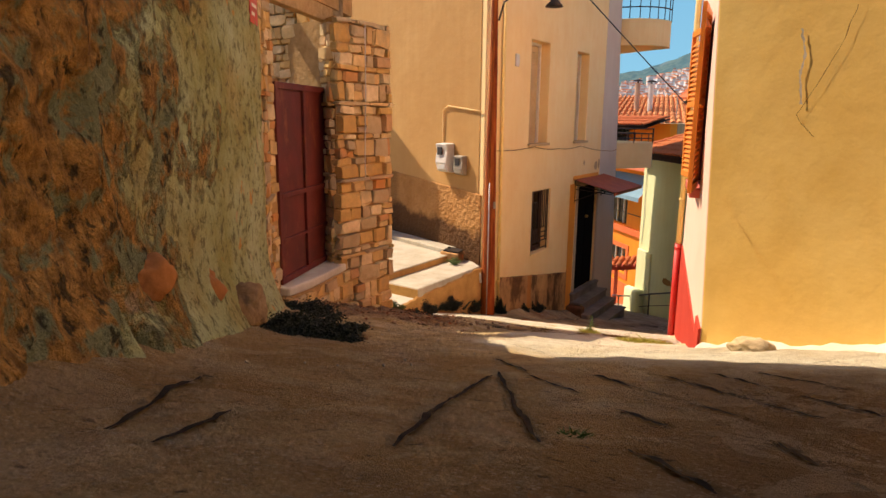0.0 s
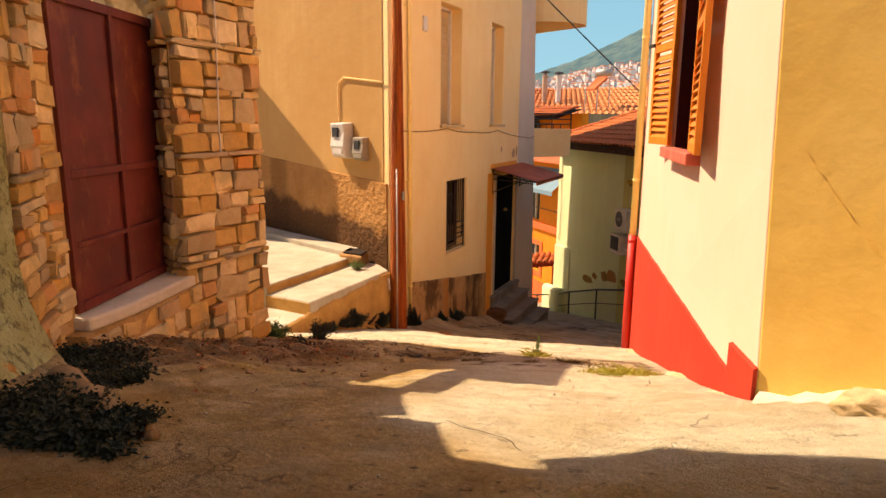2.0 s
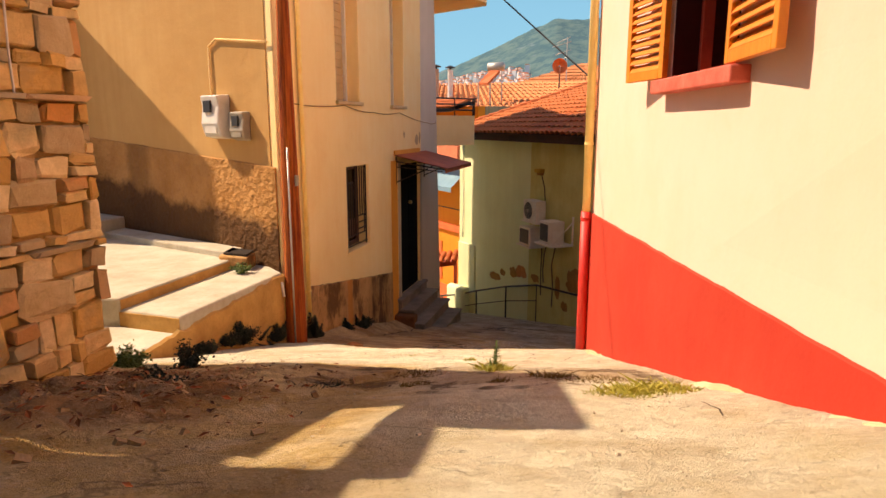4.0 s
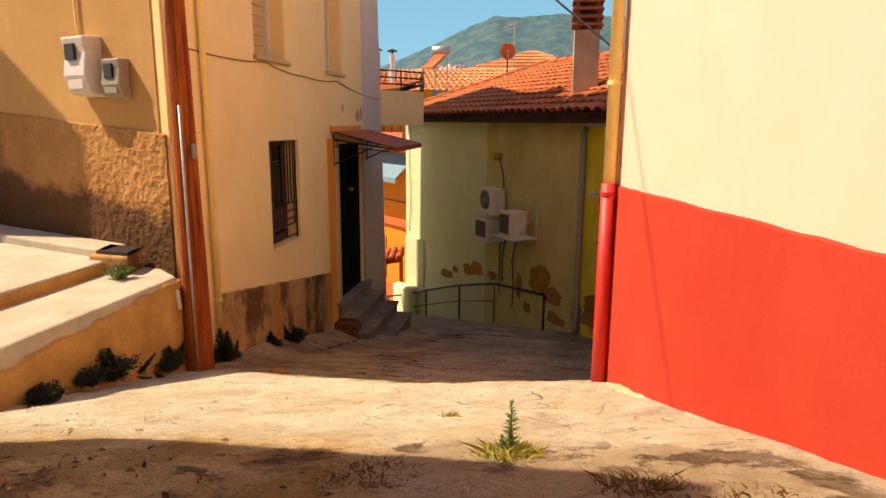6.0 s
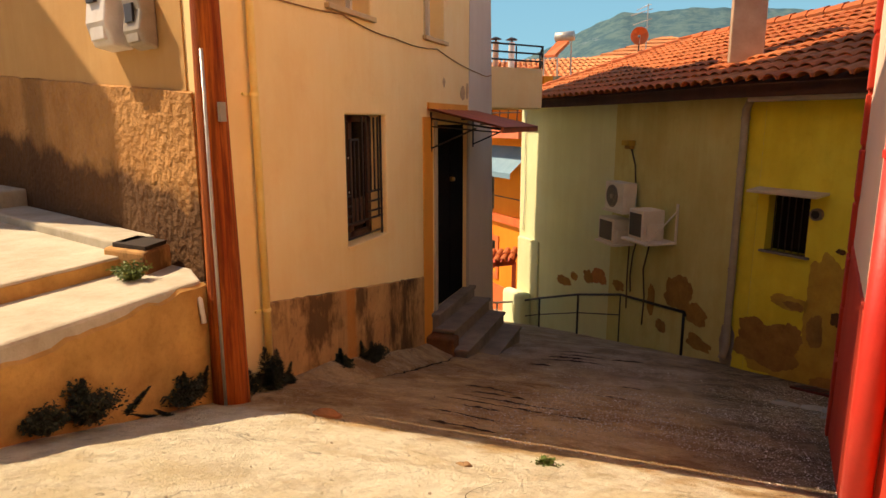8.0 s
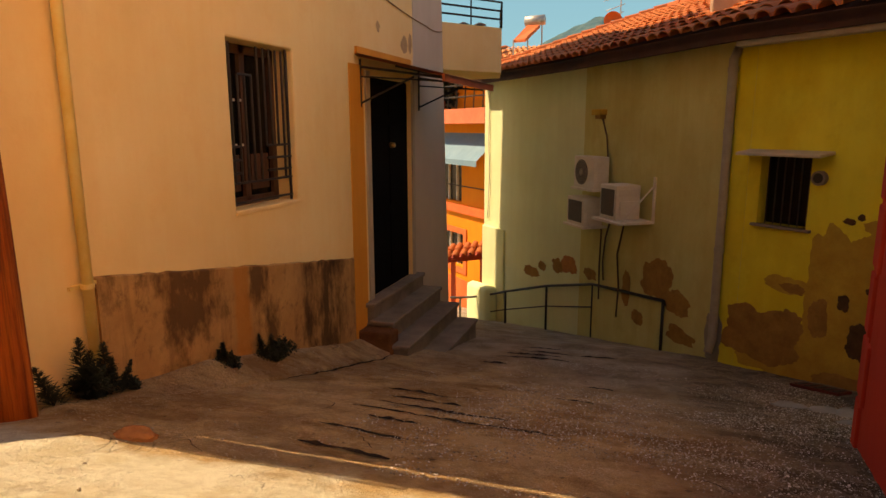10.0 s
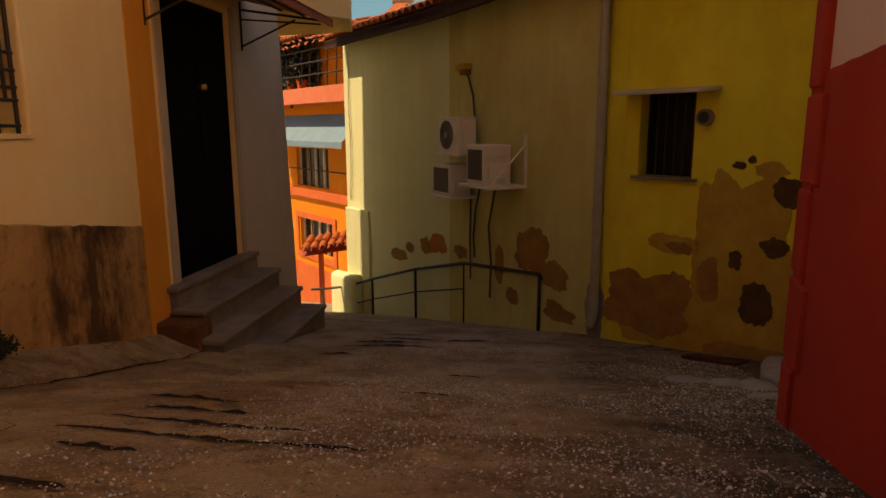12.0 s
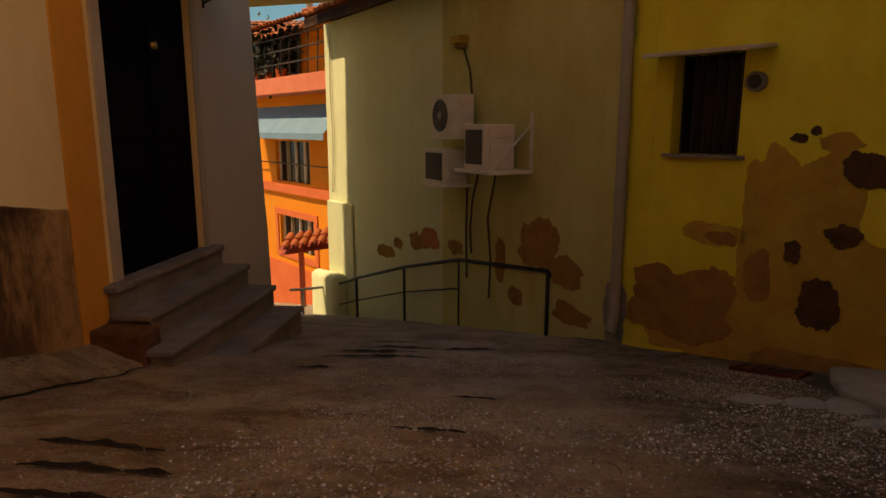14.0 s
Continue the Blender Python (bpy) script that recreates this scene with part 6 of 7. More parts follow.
te = tagged(thing("terrace", (-6, 8, -.6), "pale cement terrace and steps of the side lane", "terrace"), kind="structure")
bm = new_bm()
prism(bm, [(-4.98, 8.78), (-4.99, 6.9), (-5.7, 6.95), (-5.68, 9.15), (-5.3, 9.05)], -3, -.58)
part("step", bm, terrace_m, te, bevel=.025)
bm = new_bm()
prism(bm, [(-4.99, 6.9), (-5.02, 6.0), (-5.1, 5.42), (-7, 5.42), (-7, 6.6), (-5.7, 6.95)], -3, -.74)
part("step", bm, terrace_m, te, bevel=.025)
bm = new_bm()
prism(bm, [(-5.68, 9.18), (-5.7, 6.95), (-7.0, 6.6), (-7.0, 5.42), (-8.4, 5.42), (-8.4, 10.2)], -3, -.47)
part("step", bm, terrace_m, te, bevel=.02)
bm = new_bm()
prism(bm, [(-8.4, 5.4), (-12, 5.4), (-12, 11.4), (-8.4, 10.2)], -3, -.22)
part("step", bm, terrace_m, te, bevel=.02)
bm = new_bm()
prism(bm, [(-5.75, 9.2), (-5.72, 8.85), (-8.4, 9.75), (-8.4, 10.18)], -1, -.39)
part("kerb", bm, terrace_m, te, bevel=.02)
bm = new_bm()
prism(bm, [(-5.5, 9.08), (-5.42, 8.75), (-5.85, 8.8), (-5.95, 9.2)], -.6, -.42)
part("block", bm, plinth_m, te, bevel=.02)
bm = new_bm()
prism(bm, [(-5.52, 9.06), (-5.46, 8.8), (-5.8, 8.84), (-5.88, 9.15)], -.418, -.39)
part("cover_slab", bm, iron, te, "dark metal cover slab")
part("riser", strip(Run((-5.68, 9.1), (-5.7, 6.97), flip=True), 0.0, 2.13, -.49, -.49, -.9, .006, .006, seed=31), retain_m, te, "ochre strip facing the riser")
part("riser", strip(Run((-5.7, 6.95), (-4.99, 6.9)), 0.0, .7, -.6, -.6, -.95, .006, .006, n=12, seed=33), retain_m, te, "ochre strip facing the riser")
part("retaining_wall", strip(Run((-4.985, 8.8), (-5.0, 5.5), flip=True), 0.0, 3.25, -.6, -.78, -3, .03, .045, seed=21), retain_m, te, "stained ochre retaining wall")

# ---- railing down the alley ----
rl = thing("handrail", (-2.9, 17.6, -3.6), "dark iron pipe handrail along the stepped ramp", "railing")
RP = [(-1.8, 15.95, -2.52), (-2.9, 17.62, -2.76), (-3.85, 18.7, -3.12), (-4.9, 19.85, -3.6), (-5.6, 20.6, -3.95)]
bm = new_bm()
tube(bm, [(-1.78, 15.92, -2.58)] + RP, .024, 10)
part("top_rail", bm, iron, rl, smooth=True)
# pale rail end and post: sunlight on them put into the material
bm = new_bm()
tube(bm, [(-5.6, 20.6, -3.95), (-5.9, 20.5, -3.97), (-6.1, 20.42, -3.98), (-6.32, 20.4, -3.99)], .026, 10)
part("rail_end", bm, galvanised, rl, "rail end, sunlight put into its pale metal", smooth=True)
bm = new_bm()
tube(bm, [(-6.08, 20.42, -5.4), (-6.08, 20.42, -3.98)], .026, 8)
part("post", bm, galvanised, rl, "end post, sunlight put into its pale metal", smooth=True)
bm = new_bm()
tube(bm, [(x, y, z - .4) for x, y, z in RP[1:]], .012, 8)
part("middle_rail", bm, iron, rl)
for x, y, z in RP:
    bm = new_bm()
    tube(bm, [(x, y, low_z(x, y) - .1), (x, y, z)], .022, 8)
    part("post", bm, iron, rl, smooth=True)

# ---- orange house at the foot of the lane ----
ob_ = thing("orange_house", (-9, 28, -6), "orange house with balconies, awning and tiled canopy", "house")
OR = Run((-11.0, 30.64), (-6.1, 25.67))


bm = new_bm()
OR.wall(bm, 0, OR.length, -9, 1.85, .3, [(1.5, 3.9, -2.7, -1.42), (1.6, 4.0, -4.95, -3.8), (1.2, 3.6, .5, 1.7)])
part("wall", bm, orange_r, ob_)
bm = new_bm()
prism(bm, [tuple(OR.at(0, -.3, 0))[:2], tuple(OR.at(OR.length, -.3, 0))[:2], tuple(OR.at(OR.length, -4, 0))[:2], tuple(OR.at(0, -4, 0))[:2]], -9, 1.85)
part("wall", bm, curtain_m, ob_, "pale blinds behind the windows")
for x0, x1, z0, z1 in ((1.3, 4.3, -5.2, -3.6),):
    bm = new_bm()
    OR.box(bm, x0, x0 + .2, .0, .04, z0, z1)
    OR.box(bm, x1 - .2, x1, .0, .04, z0, z1)
    OR.box(bm, x0 + .2, x1 - .2, .0, .04, z1 - .2, z1)
    OR.box(bm, x0 + .2, x1 - .2, .0, .04, z0, z0 + .2)
    part("window_frame", bm, red_trim, ob_, "orange-red window surround")
for x0, x1, z0, z1 in ((1.5, 3.9, -2.7, -1.42), (1.6, 4.0, -4.95, -3.8)):
    bm = new_bm()
    OR.box(bm, x0, x1, -.2, -.19, z0, z1)
    w = part("window", bm, glass_dark, ob_)
    for k in range(5):
        bm = new_bm()
        OR.box(bm, x0 + (x1 - x0) * k / 4 - .025, x0 + (x1 - x0) * k / 4 + .025, -.19, -.12, z0, z1)
        part("mullion", bm, white_paint if k != 1 else curtain_m, w)
    for k in (1, 3):
        bm = new_bm()
        OR.box(bm, x0 + (x1 - x0) * k / 4 - .11, x0 + (x1 - x0) * k / 4 + .08, -.188, -.185, z0, z1)
        part("blind", bm, curtain_m, w)
bm = new_bm()
OR.box(bm, 0, OR.length, 0, .9, -.05, .4)
part("balcony_slab", bm, salmon, ob_, "salmon balcony edge")
bm = new_bm()
OR.box(bm, 0, OR.length, 0, .12, -3.05, -2.78)
part("band", bm, red_trim, ob_)
bm = new_bm()
OR.box(bm, 0, OR.length, 0, .05, -9, -5.4)
part("band", bm, red_trim, ob_)
for z in (.75, 1.1, 1.45):
    bm = new_bm()
    tube(bm, [OR.at(0, .86, z), OR.at(OR.length, .86, z)], .022, 6)
    part("balcony_rail", bm, iron, ob_)
for k in range(13):
    bm = new_bm()
    tube(bm, [OR.at(.2 + k * .55, .86, .4), OR.at(.3 + k * .55, .86, 1.45)], .02, 6)
    part("baluster", bm, iron, ob_)
bm = new_bm()
tube(bm, [OR.at(0, .2, -2.1), OR.at(OR.length, .2, -2.1)], .02, 6)
part("balcony_rail", bm, iron, ob_)
bm = new_bm()
vs = [bm.verts.new(OR.at(u, o, z)) for u, o, z in ((.2, .02, -.35), (6.6, .02, -.35), (6.6, .95, -1.15), (.2, .95, -1.15), (.2, .95, -1.32), (6.6, .95, -1.32))]
bm.faces.new(vs[:4])
bm.faces.new((vs[3], vs[2], vs[5], vs[4]))
part("awning", bm, blue_cloth, ob_, "pale blue cloth awning")
# eave with tiles
E0, E1 = OR.at(-.2, 1.1, 1.75), OR.at(OR.length - .1, 1.1, 1.75)
far_tiles = []
lay_tiles(E0, E1, OR.at(OR.length - .1, -.1, 2.15), OR.at(-.2, -.1, 2.15), ob_, False, far_tiles)
bm = new_bm()
vs = [bm.verts.new(p) for p in (E0, E1, OR.at(OR.length - .1, -.1, 2.15), OR.at(-.2, -.1, 2.15))]
bm.faces.new(vs)
vs = [bm.verts.new(p - Vector((0, 0, .12))) for p in (E0, E1, OR.at(OR.length - .1, -.1, 2.15), OR.at(-.2, -.1, 2.15))]
bm.faces.new(vs[::-1])
part("eave", bm, soffit_m, ob_)
# little canopy on a post
cpy = thing("tiled_canopy", (-8.2, 26, -6), "small tiled timber canopy on a post", "canopy")
lay_tiles(Vector((-8.36, 25.3, -4.2)), Vector((-6.9, 25.45, -3.98)), Vector((-6.9, 26.1, -3.72)), Vector((-8.36, 25.95, -3.94)), cpy, False, far_tiles)
bm = new_bm()
vs = [bm.verts.new(p) for p in ((-8.36, 25.3, -4.22), (-6.9, 25.45, -4.0), (-6.9, 26.1, -3.74), (-8.36, 25.95, -3.96))]
bm.faces.new(vs)
vs = [bm.verts.new(v.co - Vector((0, 0, .14))) for v in vs]
bm.faces.new(vs[::-1])
part("deck", bm, red_frame, cpy)
for x, y in ((-7.84, 25.55), (-7.0, 25.9)):
    bm = new_bm()
    box(bm, (x - .06, y - .06, -7), (x + .06, y + .06, -4.15))
    part("post", bm, red_frame, cpy)
bm = new_bm()
for mm in far_tiles:
    cpy_ = new_bm()
    cpy_.from_mesh(tile_me)
    cpy_.transform(mm)
    tmp = bpy.data.meshes.new("tmp")
    cpy_.to_mesh(tmp)
    cpy_.free()
    bm.from_mesh(tmp)
    bpy.data.meshes.remove(tmp)
part("tiles", bm, tile_red, ob_, kind="stuff", normals=False)

# ---- far roofs ----
fh = thing("far_house", (-4, 37, 0), "yellow house with terracotta hip roof beyond the lane", "house")
bm = new_bm()
prism(bm, [(-13, 31.4), (2.5, 31.4), (4, 42), (-13, 42)], -9, 1.85)
part("wall", bm, yellow_far, fh)


def ribbed(name, quad, parent, step=.3):
    """A distant slope of barrel tiles as long half-round ribs."""
    a, b, c, d = [Vector(p) for p in quad]
    n = int((b - a).length / step)
    bm = new_bm()
    vs = [bm.verts.new(p) for p in (a, b, c, d)]
    bm.faces.new(vs)
    for i in range(n):
        k = (i + .5) / n
        p, q = a.lerp(b, k), d.lerp(c, k)
        for j in range(8):
            tube(bm, [p.lerp(q, j / 8) + Vector((0, 0, .05)), p.lerp(q, (j + 1) / 8) + Vector((0, 0, .02))], [step * .36, step * .3], 6, caps=False)
    return part(name, bm, tile_far, parent, normals=False, kind="stuff")


ribbed("roof_tiles", ((-13.5, 31.0, 1.8), (2.8, 31.0, 1.8), (-1.0, 36, 3.25), (-13.5, 36, 3.25)), fh)
ribbed("roof_tiles", ((-7.6, 36.5, 2.9), (1.2, 36.0, 2.8), (-2.8, 40, 4.45), (-3.2, 40, 4.45)), fh)
for x, y, m, h in ((-9.78, 33.2, chimney_m, 3.85), (-9.05, 33.1, white_box, 3.78)):
    t = thing("flue_stack", (x, y, 2.3), "slim roof flue stack with a metal cowl", "chimney", group="roof flues")
    bm = new_bm()
    tube(bm, [(x, y, 1.9), (x, y, h)], .13, 12)
    part("flue", bm, m, t)
    bm = new_bm()
    tube(bm, [(x, y, h + .08), (x, y, h + .12), (x, y, h + .2)], [.24, .24, .05], 12)
    part("cowl", bm, iron, t)
    bm = new_bm()
    tube(bm, [(x, y, h - .05), (x, y, h + .1)], .05, 8)
    part("stem", bm, iron, t)
sh = thing("solar_heater", (-6.6, 32.2, 2.2), "solar water heater with tank on a tiled roof", "solar heater")
bm = new_bm()
tube(bm, [(-7.05, 32.2, 3.78), (-7.02, 32.2, 3.78), (-6.28, 32.2, 3.82), (-6.25, 32.2, 3.82)], [.1, .19, .19, .1], 16)
part("tank", bm, galvanised, sh, smooth=True)
bm = new_bm()
vs = [bm.verts.new(p) for p in ((-7.35, 31.6, 3.05), (-6.9, 31.5, 3.05), (-6.45, 32.0, 3.62), (-6.9, 32.0, 3.62))]
bm.faces.new(vs)
vs2 = [bm.verts.new(v.co + Vector((.05, -.02, -.1))) for v in vs]
bm.faces.new(vs2[::-1])
for i in range(4):
    j = (i + 1) % 4
    bm.faces.new((vs[i], vs[j], vs2[j], vs2[i]))
part("collector", bm, red_trim, sh, "reddish tinted collector panel")
for x in (-6.95, -6.4):
    bm = new_bm()
    tube(bm, [(x, 32.4, 2.1), (x, 32.3, 3.7)], .03, 6)
    part("leg", bm, galvanised, sh)
    bm = new_bm()
    tube(bm, [(x - .4, 31.65, 1.95), (x - .4, 31.6, 3.05)], .03, 6)
    part("leg", bm, galvanised, sh)
ds = thing("satellite_dish", (-3.93, 34.1, 2.7), "red satellite dish on a roof mast", "satellite dish")
bm = new_bm()
tube(bm, [(-3.93, 34.2, 3.92), (-3.92, 34.1, 3.92), (-3.9, 34.02, 3.92)], [.05, .26, .36], 20, caps=False)
part("dish", bm, red_trim, ds, smooth=True)
bm = new_bm()
tube(bm, [(-3.9, 34.02, 3.6), (-3.85, 33.7, 3.9)], .012, 6)
part("feed_arm", bm, galvanised, ds)
bm = new_bm()
tube(bm, [(-3.93, 34.25, 2.5), (-3.93, 34.25, 3.92)], .03, 6)
part("mast", bm, iron, ds)
an = thing("aerial", (-3.75, 36.2, 3.1), "thin metal television aerial", "aerial")
bm = new_bm()
tube(bm, [(-3.75, 36.2, 2.8), (-3.75, 36.2, 5.5)], .025, 6)
part("mast", bm, galvanised, an)
for z, l in ((5.4, .5), (5.2, .7), (4.8, .6), (4.5, .4)):
    bm = new_bm()
    tube(bm, [(-3.75 - l, 36.2, z - .15), (-3.75 + l * .3, 36.2, z + .1)], .015, 6)
    part("element", bm, galvanised, an)

# ---- hill and town ----
def hill():
    """A wooded ridge some way off, with a rounded crest."""
    bm = new_bm()
    az_, el_ = (-50, -26, -20, -16, -14, -11, -8.5, -5.3, -3, 0, 3, 6, 12, 20, 40), (2.2, 3.0, 3.5, 4.25, 4.95, 6.2, 7.4, 8.75, 8.6, 8.85, 8.6, 8.4, 7.8, 6.0, 3.0)
    rows = []
    for i in range(300):
        az = radians(-50 + 90 * i / 299)
        e = float(np.interp(math.degrees(az), az_, el_))
        col = []
        for j in range(36):
            k = j / 35
            r = 700 + 900 * k
            top = 1600 * math.tan(radians(e))
            z = -60 + (top + 60) * (k ** 1.25) + (1 - abs(2 * k - 1)) * 16 * noise.noise((r * .006, az * 14, 1)) + (4 if j < 35 else 3.5) * noise.noise((r * .03, az * 60, 4))
            col.append(bm.verts.new((r * math.sin(az), r * math.cos(az), z)))
        rows.append(col)
    for a, b in zip(rows, rows[1:]):
        for j in range(35):
            bm.faces.new((a[j], b[j], b[j + 1], a[j + 1]))
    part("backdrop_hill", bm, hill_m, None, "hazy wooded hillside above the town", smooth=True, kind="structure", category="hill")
    bm = new_bm()
    ring_ = [[bm.verts.new((2600 * math.sin(radians(a)), 2600 * math.cos(radians(a)), z)) for z in (-300, 0, 500, 1000, 1700)] for a in range(-75, 61, 5)]
    for a, b in zip(ring_, ring_[1:]):
        for j in range(4):
            bm.faces.new((a[j], a[j + 1], b[j + 1], b[j]))
    part("backdrop_sky", bm, sky_glow, None, "clear blue sky beyond the hill", kind="structure", category="sky")
    rng = random.Random(3)
    bm = new_bm()
    bt = new_bm()
    for k in range(1100):
        deg = rng.uniform(-30, -7.5)
        az = radians(deg)
        kk = rng.uniform(.5, .8) * (1 if deg < -14 else 1 - (deg + 14) * .03)
        r = 700 + 900 * kk
        top = 1600 * math.tan(radians(float(np.interp(deg, az_, el_))))
        zb = -60 + (top + 60) * kk ** 1.25
        w, d, h = rng.uniform(5, 12), rng.uniform(5, 10), rng.uniform(4, 9)
        x, y, tw = r * math.sin(az), r * math.cos(az), rng.uniform(0, 90)
        frame_box(bm, pose(x, y, zb + h / 2, 0, 0, tw), w, d, h + 10)
        frame_box(bt, pose(x, y, zb + h + 5.6, 0, 0, tw), w * .9, d * .9, 1.2)
    part("far_town", bm, town_white, None, "white houses of the far town on the slope", kind="stuff", category="town")
    part("far_town_roofs", bt, tile_far, None, "terracotta roofs of the far town", kind="stuff", category="town")


hill()

# ---- plants ----
def plant(name, x, y, z, r, h, n, material, label, seed, blade=False, stem=True):
    """A clump of small leaves on thin stems, or a tuft of blades."""
    rng = random.Random(seed)
    t = thing(name, (x, y, z), label, "plant" if not blade else "grass")
    bm = new_bm()
    if blade:
        for k in range(n):
            a = rng.uniform(0, 2 * math.pi)
            rr = r * math.sqrt(rng.random())
            p = Vector((x + rr * math.cos(a), y + rr * math.sin(a), 0))
            p.z = ground_z(p.x, p.y) - slab_drop(p.x, p.y) - .01
            lean = Vector((rng.gauss(0, .8), rng.gauss(0, .8), 1)) * h * rng.uniform(.25, 1.0) * (1.15 - .7 * rr / r)
            wv = Vector((rng.uniform(-1, 1), rng.uniform(-1, 1), 0)).normalized() * .003
            mid_ = p + lean * .6 + Vector((0, 0, h * .05))
            tip = p + lean + Vector((lean.x, lean.y, 0)) * .3
            bm.faces.new([bm.verts.new(q) for q in (p - wv, p + wv, mid_ + wv * .7, tip, mid_ - wv * .7)])
        part("foliage", bm, material, t, normals=False, kind="stuff")
        return
    tips = []
    for k in range(9):
        a = rng.uniform(0, 2 * math.pi)
        rr = r * rng.uniform(.2, 1.0)
        tip = Vector((x + rr * math.cos(a), y + rr * math.sin(a), z + h * rng.uniform(.25, 1.0) * (1.1 - .5 * rr / r)))
        mid_ = Vector((x, y, z)).lerp(tip, .5) + Vector((0, 0, h * .1))
        tips.append((tip, mid_))
        sb = new_bm()
        tube(sb, [(x, y, z - .03), mid_, tip], [.007, .005, .002], 5)
        part("stem", sb, cable_brown, t)
    for k in range(n * 3):
        tip, mid_ = rng.choice(tips)
        f = rng.random()
        c = (Vector((x, y, z)).lerp(mid_, f * 2) if f < .5 else mid_.lerp(tip, f * 2 - 1)) + Vector((rng.gauss(0, r * .15), rng.gauss(0, r * .15), rng.gauss(0, h * .1)))
        c.z = max(c.z, z + .004)
        s = rng.uniform(.011, .03) * (.6 if r < .05 else 1)
        m = Matrix.Translation(c) @ Euler((rng.uniform(-1.2, 1.2), rng.uniform(-1.2, 1.2), rng.uniform(0, 6.3))).to_matrix().to_4x4()
        vs = [bm.verts.new(m @ Vector(p)) for p in ((0, 0, 0), (s * .3, s * .5, s * .12), (0, s, 0), (-s * .3, s * .5, s * .12))]
        bm.faces.new(vs)
    part("foliage", bm, material, t, normals=False)


def foot_rise(y):
    """Height of the soil and cement banked against the foot of the walls."""
    return .06 if 7.4 < y < 8.8 else .1 * min(1.0, max(0.0, (y - 9.6) / .9))


def feather_weed(x, y, z, h, seed, material, label, stems=3, wide=1.0):
    """Upright weeds: each stem with whorls of narrow leaves that shorten towards the tip."""
    rng = random.Random(seed)
    t = thing("weed", (x, y, z), label, "plant")
    for q in range(stems):
        hh, ox, oy = h * (1, .66, .5, .8, .4)[q % 5] * rng.uniform(.85, 1.1), rng.gauss(0, .022) * (q + wide - 1) * wide, rng.gauss(0, .045) * (q + wide - 1) * wide
        foot = Vector((x + ox * .7, y + oy * .7, z - .02))
        top = Vector((x + ox * 1.2, y + oy * 1.2, z + hh))
        sb = new_bm()
        tube(sb, [foot, top], [.004, .0015], 5)
        part("stem", sb, material, t)
        bm = new_bm()
        for k in range(int(240 * wide)):
            f = rng.random() ** .8
            p = foot.lerp(top, f)
            a = rng.uniform(0, 2 * math.pi)
            l_ = hh * (.34 * (1 - f) + .07) * rng.uniform(.6, 1.1) * (.6 + .4 * wide)
            d = Vector((math.cos(a), math.sin(a), rng.uniform(.1, 1.0))).normalized()
            wv = d.cross(Vector((0, 0, 1))).normalized() * .0035 * wide
            bm.faces.new([bm.verts.new(v) for v in (p, p + d * l_ * .5 + wv, p + d * l_ - Vector((0, 0, l_ * .12)), p + d * l_ * .5 - wv)])
        part("foliage", bm, material, t, normals=False)


feather_weed(-1.85, 5.8, ground_z(-1.85, 5.8), .19, 5, leaf_green, "tall green feathery weed growing in the pavement", 3, .75)
for x, y, h, n_st in ((-4.92, 9.36, .4, 5), (-4.95, 9.5, .36, 3), (-4.93, 11.15, .27, 5), (-4.95, 10.62, .2, 4), (-4.9, 7.76, .26, 4), (-4.9, 8.48, .22, 5)):
    feather_weed(x, y, ground_z(x, y) + foot_rise(y), h, int(-x * 100 + y * 10), leaf_dark, "upright dark weed at the foot of the house wall", n_st, 1.4)
k = 0
RET, PLI = "dark leafy shrub at the foot of the retaining wall", "dark shrub at the foot of the peach house"
for x, y, r, h, n, m, lab in ((-4.9, 8.46, .17, .17, 800, leaf_dark, RET), (-4.9, 7.76, .19, .24, 1000, leaf_dark, RET), (-4.87, 7.5, .12, .14, 700, leaf_dark, RET), (-4.86, 7.05, .17, .13, 900, leaf_dark, RET),
                              (-4.93, 9.4, .14, .22, 700, leaf_dark, PLI), (-4.95, 9.72, .08, .08, 260, leaf_dark, PLI), (-4.95, 10.62, .13, .1, 600, leaf_dark, PLI), (-4.93, 11.15, .19, .17, 1300, leaf_dark, PLI),
                              (-2.45, 1.9, .3, .1, 3400, leaf_dark, "low dark creeping shrub at the rubble wall"), (-2.12, 1.93, .22, .07, 2000, leaf_dark, "low dark creeping shrub at the rubble wall"), (-3.2, 2.85, .3, .16, 3000, leaf_dark, "low dark creeping shrub at the rubble wall"), (-2.85, 2.62, .2, .09, 1500, leaf_dark, "low dark creeping shrub at the rubble wall"), (-1.85, .5, .14, .08, 500, leaf_dark, "small dark weed at the wall foot"),
                              (-4.55, 5.72, .17, .18, 900, leaf_green, "green weed beside the stone pillar"), (-3.85, 5.45, .14, .2, 700, leaf_dark, "dark weed on the pavement"), (-5.42, 8.62, .13, .12, 500, leaf_green, "green weed on the terrace step"),
                              (-3.35, 4.6, .2, .1, 500, leaf_dark, "dark weed on the earth heap"), (-2.59, 8.6, .09, .03, 90, leaf_green, "flat green weed in the lower lane")):
    plant("shrub" if r > .15 else "weed", x, y, ground_z(x, y) + (foot_rise(y) if lab in (RET, PLI) else 0) if x > -5.2 else -.57, r, h, n, m, lab, 100 + k)
    k += 1
